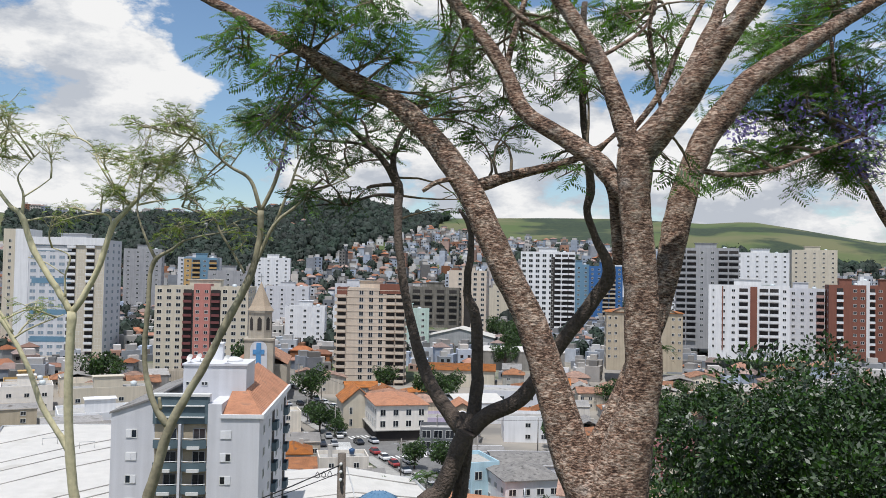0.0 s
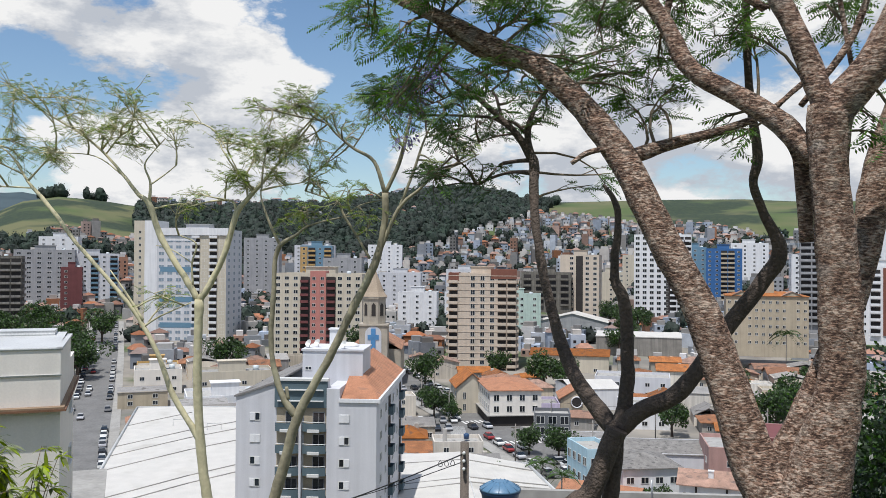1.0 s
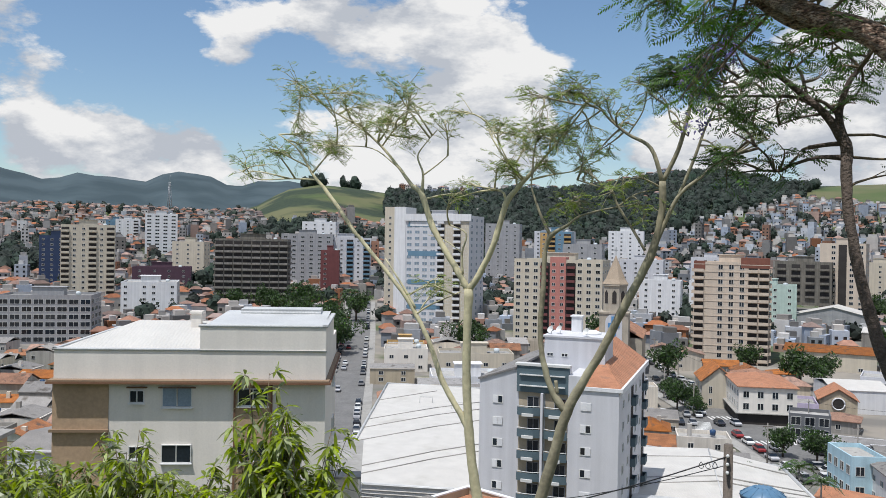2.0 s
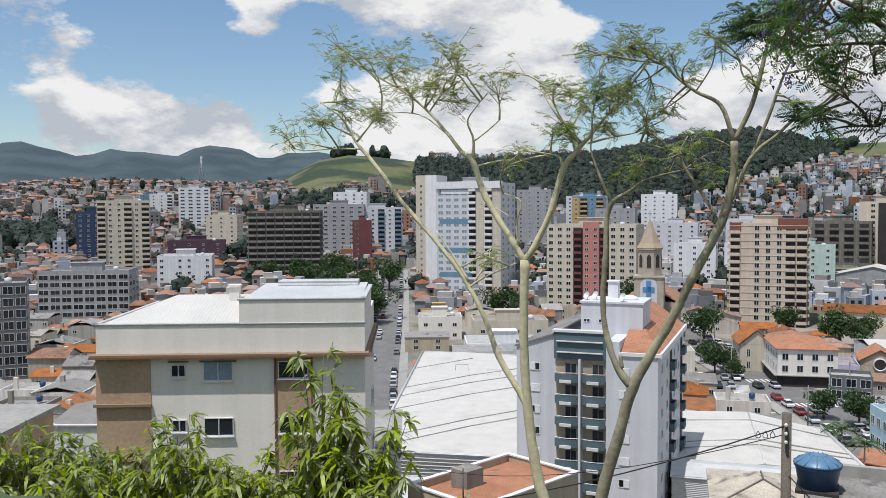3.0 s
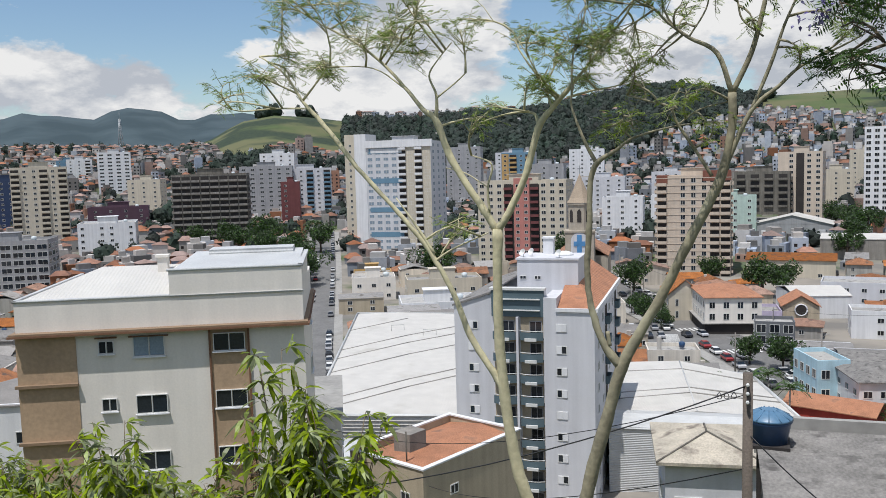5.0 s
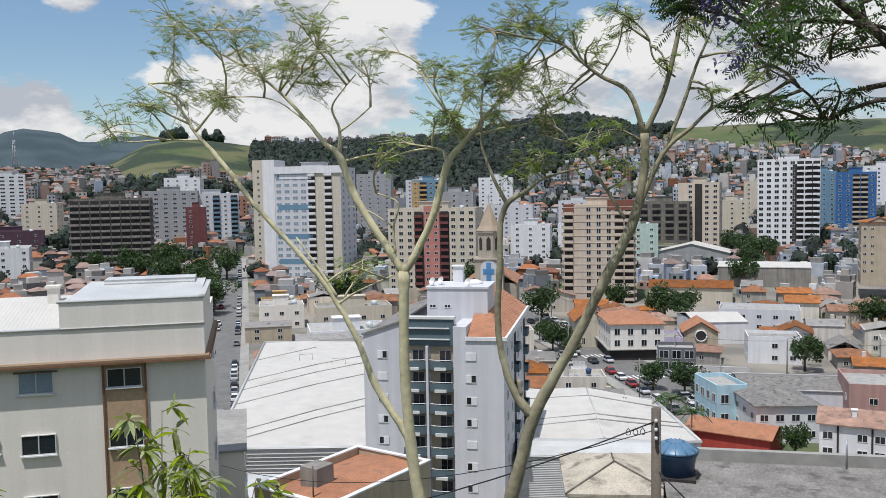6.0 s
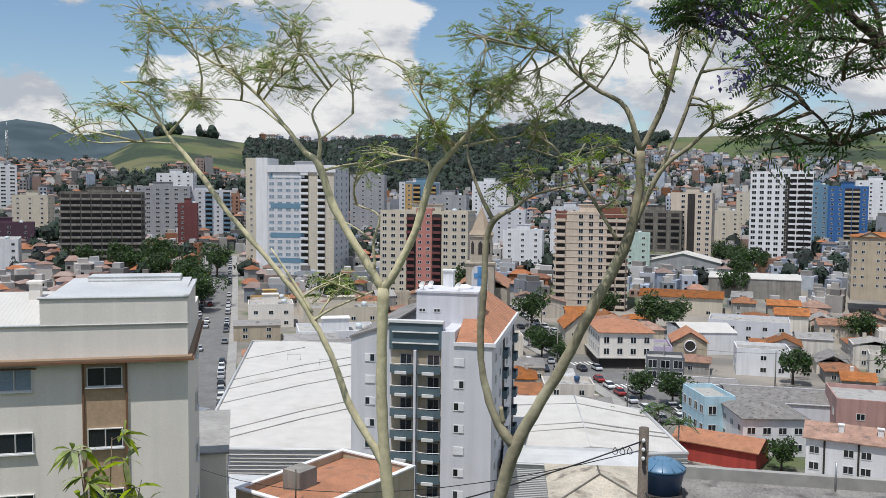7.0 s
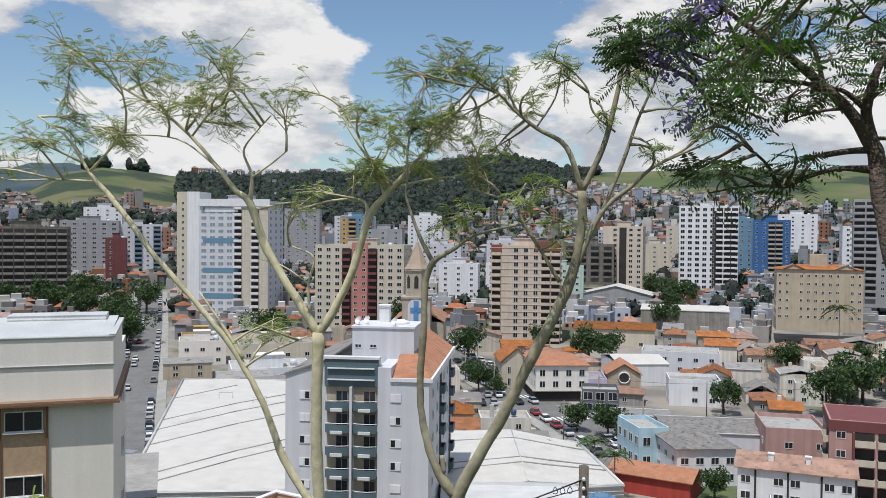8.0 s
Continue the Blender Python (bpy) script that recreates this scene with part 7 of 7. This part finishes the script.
for mat in (CARPAINT, WHITECAR, BLACKCAR, REDCAR):
    bm = bmesh.new()
    prof = [(-2.1, 0.35), (-2.15, 0.75), (-1.3, 0.92), (1.2, 0.95), (2.1, 0.85), (2.15, 0.4)]
    for sx in (-0.85, 0.85):
        bm.faces.new([bm.verts.new((sx, y, z)) for y, z in prof])
    for (y0, z0), (y1, z1) in zip(prof, prof[1:] + prof[:1]):
        poly(bm, (-0.85, y0, z0), (0.85, y0, z0), (0.85, y1, z1), (-0.85, y1, z1))
    body = mesh_of("body", bm, mat)
    bm = bmesh.new()
    v = [bm.verts.new(p) for p in ((-0.82, -1.25, 0.93), (0.82, -1.25, 0.93), (0.82, 1.75, 0.95), (-0.82, 1.75, 0.95), (-0.62, -0.55, 1.42), (0.62, -0.55, 1.42), (0.62, 1.15, 1.42), (-0.62, 1.15, 1.42))]
    for f in ((0, 1, 5, 4), (1, 2, 6, 5), (2, 3, 7, 6), (3, 0, 4, 7)):
        bm.faces.new([v[i] for i in f])
    glass = mesh_of("glazing", bm, GLASS)
    bm = bmesh.new()
    box(bm, -0.64, 0.64, -0.57, 1.17, 1.42, 1.47)
    top = mesh_of("roof", bm, mat)
    CARS.append((body, glass, top))
bm = bmesh.new()
rod(bm, [(-0.1, 0, 0, 0.31), (0.1, 0, 0, 0.31)], 12)
WHEEL = mesh_of("wheel", bm, RUBBER)
NAMES = ("silver-grey hatchback parked by the kerb", "white saloon car on the asphalt", "black car parked by the kerb", "red car on the asphalt")


def car(x, y, rot, k):
    ob = thing("car", NAMES[k % 4], "car", pose(x, y, ground_z(x, y) + 0.32, 0, 0, rot), "cars in the streets")
    for name, me in zip(("body", "glazing", "roof"), CARS[k % 4]):
        put(name, me, ob, 0, 0, 0)
    for px in (-0.8, 0.8):
        for py in (-1.35, 1.35):
            put("wheel", WHEEL, ob, px, py, 0.31)


rng = random.Random(4)
n = 0
for pts, off, step in ((AVENUE, 4.9, 6.4), (AVENUE, -4.9, 6.8), (AVENUE, 1.8, 34), (MAIN, 6.3, 6.6), (MAIN, -6.3, 7.0), (MAIN, 2.2, 26), (MAIN, -2.2, 31)):
    for a, b in zip(pts, pts[1:]):
        d = Vector((b[0] - a[0], b[1] - a[1]))
        L = d.length
        d.normalize()
        s = 2.0
        while s < L - 2:
            if rng.random() < 0.72:
                car(a[0] + d.x * s - d.y * off, a[1] + d.y * s + d.x * off, math.degrees(math.atan2(-d.x, d.y)) + (180 if off < 0 else 0), rng.choice((0, 0, 1, 1, 1, 2, 2, 0, 1, 3)))
                n += 1
            s += step * rng.uniform(0.9, 1.3)
for k in range(14):
    car(-44 + (k % 7) * 2.9, 214 + (k // 7) * 11 + (k % 7) * 0.7, 14, k % 3)
for k in range(5):
    car(2 + k * 2.2, 186 - k * 2.4, 110, k % 3)

# ---- poles and mast in the town ----
bm = bmesh.new()
rod(bm, [(0, 0, 0, 0.16), (0, 0, 9, 0.11)], 8)
POLE = mesh_of("pole", bm, CONCRETE)
bm = bmesh.new()
box(bm, -1.0, 1.0, -0.06, 0.06, 8.2, 8.35)
ARM = mesh_of("cross_arm", bm, WOODPOLE)
bm = bmesh.new()
rod(bm, [(0, 0, 7.2, 0.04), (0.9, 0, 7.9, 0.035), (1.9, 0, 7.95, 0.07)], 6)
LAMP_ARM = mesh_of("lamp_arm", bm, STEEL)
POLES = []
for pts, off in ((MAIN, 9.2), (MAIN, -9.2), (AVENUE, 7.6), (CROSS, 6.8)):
    for a, b in zip(pts, pts[1:]):
        d = Vector((b[0] - a[0], b[1] - a[1]))
        n = max(1, int(d.length / 26))
        d.normalize()
        for k in range(n):
            s = (k + 0.5) * 26
            x, y = a[0] + d.x * s - d.y * off, a[1] + d.y * s + d.x * off
            ob = thing("street_lamp", "concrete street pole with a lamp arm and cross arm", "street lamp", pose(x, y, ground_z(x, y), 0, 0, math.degrees(math.atan2(-d.x, d.y)) + (180 if off > 0 else 0)), "street poles")
            put("pole", POLE, ob, 0, 0, 0)
            put("cross_arm", ARM, ob, 0, 0, 0)
            put("lamp_arm", LAMP_ARM, ob, 0, 0, 0)
            POLES.append((x, y, ground_z(x, y) + 8.4))
for p, q in zip(POLES, POLES[1:]):
    if 10 < math.hypot(p[0] - q[0], p[1] - q[1]) < 45:
        cable("thin black street cable between poles", p, q, 0.5, 0.035)
mast = thing("radio_mast", "lattice radio mast on the far slope", "mast", pose(-780, 880, ground_z(-780, 880)))
bm = bmesh.new()
for sx, sy in ((-1, -1), (1, -1), (1, 1), (-1, 1)):
    rod(bm, [(2.4 * sx, 2.4 * sy, 0, 0.35), (0.7 * sx, 0.7 * sy, 42, 0.25)], 4)
for k in range(8):
    w0, w1 = 2.4 - 0.2 * k, 2.4 - 0.2 * (k + 1)
    for sx, sy, tx, ty in ((-1, -1, 1, -1), (1, -1, 1, 1), (1, 1, -1, 1), (-1, 1, -1, -1)):
        rod(bm, [(w0 * sx, w0 * sy, 5 * k, 0.18), (w1 * tx, w1 * ty, 5 * k + 5, 0.18)], 4)
part("lattice", bm, STEEL, mast)
bm = bmesh.new()
rod(bm, [(0, 0, 40, 0.3), (0, 0, 52, 0.12)], 5)
part("aerial", bm, STEEL, mast)

# ---- ordinary houses of the valley ----
VARIANTS = []
rng = random.Random(9)
for k in range(14):
    w, d, h = rng.uniform(7, 12), rng.uniform(7, 11), rng.choice((3.2, 3.4, 3.6, 5.8, 6.4, 7.0))
    kind = ("hip", "gable", "sheet", "flat", "hip", "sheet", "gable_y")[k % 7]
    b = building("house", "rendered low town house with " + {"flat": "flat roof and parapet", "sheet": "grey sheet roof"}.get(kind, "weathered terracotta roof"), -40 + k, -60, 0, w, d, h, HOUSEPAINT, 1 if h < 4 else 2,
                 "ww.w"[:2 + k % 3], "w.", roof=kind, roofmat=FIBRO if kind == "sheet" else TILE, z0=0, rise=rng.uniform(1.2, 2.2), rooftop=False, group="houses of the valley", win=(1.2, 1.2))
    if k % 3 == 0 and kind in ("flat", "sheet"):
        bm = bmesh.new()
        rod(bm, [(w * 0.2, d * 0.6, h - 0.4, 0.55), (w * 0.2, d * 0.6, h + 0.6, 0.68), (w * 0.2, d * 0.6, h + 0.85, 0.3)], 10)
        part("water_tank", bm, TANK if k % 2 else PALETANK, b)
    if k % 2:
        bm = bmesh.new()
        box(bm, -w * 0.3, -w * 0.3 + 0.9, d * 0.3, d * 0.3 + 0.9, h - 0.5, h + 2.2)
        part("chimney", bm, HOUSEPAINT, b)
    VARIANTS.append((b, w, d))
TAKEN[:] = [t for t in TAKEN if t[1] > -20]
placed = 0
used = set()
for gy in range(118, 345, 11):
    for gx in range(-330, 170, 12):
        x, y = gx + rng.uniform(-2.5, 2.5), gy + rng.uniform(-2.5, 2.5)
        r, b = math.hypot(x, y), math.degrees(math.atan2(-x, y))
        if r < 125 or r > 345 or b > 56 or b < -30 or not free(x, y, 4.4):
            continue
        if x > -60 and x < 30 and y < 135:
            continue
        k = rng.randrange(14)
        ob, w, d = VARIANTS[k]
        rot = rng.choice((0, 90, 180, 270)) + (27 if b > 17 else 14 if b > 0 else -4) + rng.uniform(-4, 4)
        m = pose(x, y, ground_z(x, y), 0, 0, rot) @ Matrix.Translation((0, -d / 2, 0))
        if k in used:
            copy_thing(ob, m)
        else:
            ob.matrix_basis = m
            used.add(k)
        take(x, y, 4.6)
        placed += 1
for k, (ob, w, d) in enumerate(VARIANTS):
    if k not in used:
        ob.matrix_basis = pose(60 + k * 16, 110, ground_z(60 + k * 16, 110))

# ---- town on the hill slopes, too many to count ----
wall_v, wall_f, roof_v, roof_f, win_v, win_f, wall_m = [], [], [], [], [], [], []
FACES = ((0, 1, 5, 4), (1, 2, 6, 5), (2, 3, 7, 6), (3, 0, 4, 7), (4, 5, 6, 7))


def slope_house(x, y, w, d, h, rot, pitched, rng):
    z = ground_z(x, y)
    # these slopes get more of the bluish paint, coloured as if cloud-shaded
    shaded_town = math.degrees(math.atan2(-x, y)) < 26
    c, s = math.cos(rot), math.sin(rot)

    def at(px, py, pz):
        return (x + px * c - py * s, y + px * s + py * c, z + pz)
    o = len(wall_v)
    wall_m.extend([rng.choice((0, 0, 2, 2, 2, 1, 2) if shaded_town else (0, 0, 0, 0, 1, 2, 0))] * 5)
    wall_v.extend(at(px, py, pz) for pz in (-6, h) for px, py in ((-w / 2, -d / 2), (w / 2, -d / 2), (w / 2, d / 2), (-w / 2, d / 2)))
    wall_f.extend([o + i for i in f] for f in FACES)
    if pitched:
        o, e, rise = len(roof_v), 0.5, rng.uniform(1.2, 2.2)
        roof_v.extend(at(*p) for p in ((-w / 2 - e, -d / 2 - e, h + 0.05), (w / 2 + e, -d / 2 - e, h + 0.05), (w / 2 + e, d / 2 + e, h + 0.05), (-w / 2 - e, d / 2 + e, h + 0.05), (-w / 4, 0, h + rise), (w / 4, 0, h + rise)))
        roof_f.extend([o + i for i in f] for f in ((0, 1, 5, 4), (1, 2, 5), (2, 3, 4, 5), (3, 0, 4)))
    else:
        o = len(wall_v)
        q = rng.uniform(0.2, 0.4)
        wall_m.extend([0] * 5)
        wall_v.extend(at(px, py, pz) for pz in (h, h + 2.2) for px, py in ((-w * q, -d * q), (w * q * 0.6, -d * q), (w * q * 0.6, d * q), (-w * q, d * q)))
        wall_f.extend([o + i for i in f] for f in FACES)
    for fl in range(int(h / 2.9)):
        zz = fl * 2.9 + 1.0
        for side in range(2):
            n = max(2, int((w, d)[side] / 3.2))
            for k in range(n):
                u = ((k + 0.5) / n - 0.5) * (w, d)[side]
                o = len(win_v)
                pts = [(u - 0.65, -d / 2 - 0.06), (u + 0.65, -d / 2 - 0.06)] if side == 0 else [(w / 2 + 0.06, u - 0.65), (w / 2 + 0.06, u + 0.65)]
                back = [(px, py + 0.1) if side == 0 else (px - 0.1, py) for px, py in pts]
                win_v.extend(at(px, py, pz) for pz in (zz, zz + 1.3) for px, py in (*pts, *back[::-1]))
                win_f.extend([o + i for i in f] for f in FACES)


def wooded(x, y):
    r, b = math.hypot(x, y), math.degrees(math.atan2(-x, y))
    patch = noise.noise((x / 120, y / 120, 5))
    if r < 340 or r > 1500:
        return False
    if -1 < b < 27.5:
        low = float(np.interp(b, (-1, 1, 3, 5, 8, 11, 25, 27.5), (1350, 1080, 960, 880, 820, 780, 790, 1000)))
        return low + 60 * patch < r < 1235
    if 27.5 <= b < 36:
        return 760 < r < 900 and patch > 0.0
    return patch > 0.38 and 540 < r < (880 if b < 3 else 1000)


rng = random.Random(21)
for gy in range(60, 1290, 10):
    for gx in range(-1000, 720, 10):
        x, y = gx + rng.uniform(-3.4, 3.4), gy + rng.uniform(-3.4, 3.4)
        r, b = math.hypot(x, y), math.degrees(math.atan2(-x, y))
        if r < 335 or b > 57 or b < -34:
            continue
        edge = float(np.interp(b, (-30, -18, -10, -4, 0, 3, 26, 27.5, 35, 37.5, 60), (900, 880, 930, 950, 1040, 1200, 1250, 900, 900, 1180, 1200)))
        edge += 70 * noise.noise((x / 90, y / 90, 2))
        if r > edge or not free(x, y, 3.4):
            continue
        among_trees = wooded(x, y)
        if among_trees and (noise.noise((x / 70, y / 70, 11)) < 0.36 or b > 22):
            continue
        if r > 600 and rng.random() < 0.10:
            continue
        tall = 560 < r < 900 and rng.random() < 0.045
        slope_house(x, y, rng.uniform(5, 8.5), rng.uniform(5, 8), rng.uniform(10, 18) if tall else rng.choice((2.9, 3.2, 3.5, 5.6, 6.2, 7.6)), radians(rng.choice((0, 90)) + b + rng.uniform(-20, 20)), (not tall) and rng.random() < (0.62 if b > 26 else 0.26), rng)
for k in range(230):   # along the ridge
    b = rng.uniform(8, 26.5)
    r = 1285 + rng.uniform(-30, 30)
    slope_house(-math.sin(radians(b)) * r, math.cos(radians(b)) * r, rng.uniform(7, 14), 9, rng.choice((4, 6, 8, 11, 15)), radians(b), rng.random() < 0.4, rng)
for name, v, f, mat, label in (("hillside_house_walls", wall_v, wall_f, HILLPAINT, "crowded rendered houses climbing the hill slopes"), ("hillside_house_roofs", roof_v, roof_f, HILLTILE, "terracotta roofs of the hillside houses"),
                               ("hillside_house_windows", win_v, win_f, GLASS, "dark windows of the hillside houses")):
    me = bpy.data.meshes.new(name)
    me.from_pydata(v, [], f)
    me.materials.append(mat)
    if mat is HILLPAINT:
        me.materials.append(HILLBRICK)
        me.materials.append(HILLBLUE)
        me.polygons.foreach_set("material_index", wall_m)
    tagged(new(name, me), label, "houses", kind="stuff")

# ---- woods on the hills ----
bm0 = bmesh.new()
bmesh.ops.create_icosphere(bm0, subdivisions=2, radius=1)
ico_v = [v.co.copy() for v in bm0.verts]
ico_f = [[v.index for v in f.verts] for f in bm0.faces]
bm0.free()
wv, wf = [], []


def clump(x, y, r, h):
    o = len(wv)
    z = ground_z(x, y)
    ph = Vector((x, y, 0))
    for c in ico_v:
        k = 1 + 0.5 * noise.noise(c * 2.6 + ph)
        wv.append((x + c.x * r * k, y + c.y * r * k, z + h * 0.45 + c.z * h * 0.55 * k))
    wf.extend([o + i for i in f] for f in ico_f)
    for _ in range(60):
        d = Vector((rng.gauss(0, 1), rng.gauss(0, 1), abs(rng.gauss(0, 1)) - 0.3)).normalized()
        k = (1 + 0.5 * noise.noise(d * 2.6 + ph)) * rng.uniform(0.9, 1.18)
        p = Vector((x + d.x * r * k, y + d.y * r * k, z + h * 0.45 + d.z * h * 0.55 * k))
        a = Vector((rng.uniform(-1, 1), rng.uniform(-1, 1), rng.uniform(-1, 1))).normalized() * rng.uniform(0.6, 1.3)
        c = a.cross(d).normalized() * a.length * 0.7
        o = len(wv)
        wv.extend(tuple(p + q) for q in (-a, c, a, -c))
        wf.append([o, o + 1, o + 2, o + 3])


for gy in range(200, 1480, 10):
    for gx in range(-1000, 720, 10):
        x, y = gx + rng.uniform(-6, 6), gy + rng.uniform(-6, 6)
        r, b = math.hypot(x, y), math.degrees(math.atan2(-x, y))
        if b > 57 or b < -34 or r < 350:
            continue
        if wooded(x, y) and free(x, y, 3):
            clump(x, y, rng.uniform(4, 6.5), rng.uniform(7, 14))
        elif 400 < r < (1150 if b > 3 else 900) and not (26 < b < 36 and r > 860) and rng.random() < (0.14 if b > 26 else 0.26) and free(x, y, 3):
            clump(x, y, rng.uniform(3, 5), rng.uniform(7, 11))
for k in range(22):   # trees on top of the grassy hill
    b = rng.choice((29.5, 29.9, 30.3, 31.9, 32.4, 32.9)) + rng.uniform(-0.25, 0.25)
    r = 1285 + rng.uniform(-40, 20)
    clump(-math.sin(radians(b)) * r, math.cos(radians(b)) * r, rng.uniform(4, 7), rng.uniform(10, 19))
me = bpy.data.meshes.new("woods")
me.from_pydata(wv, [], wf)
me.materials.append(WOODS)
tagged(new("woods", me), "woods on the hill slopes, coloured dark as under cloud shadow", "woods", kind="stuff")
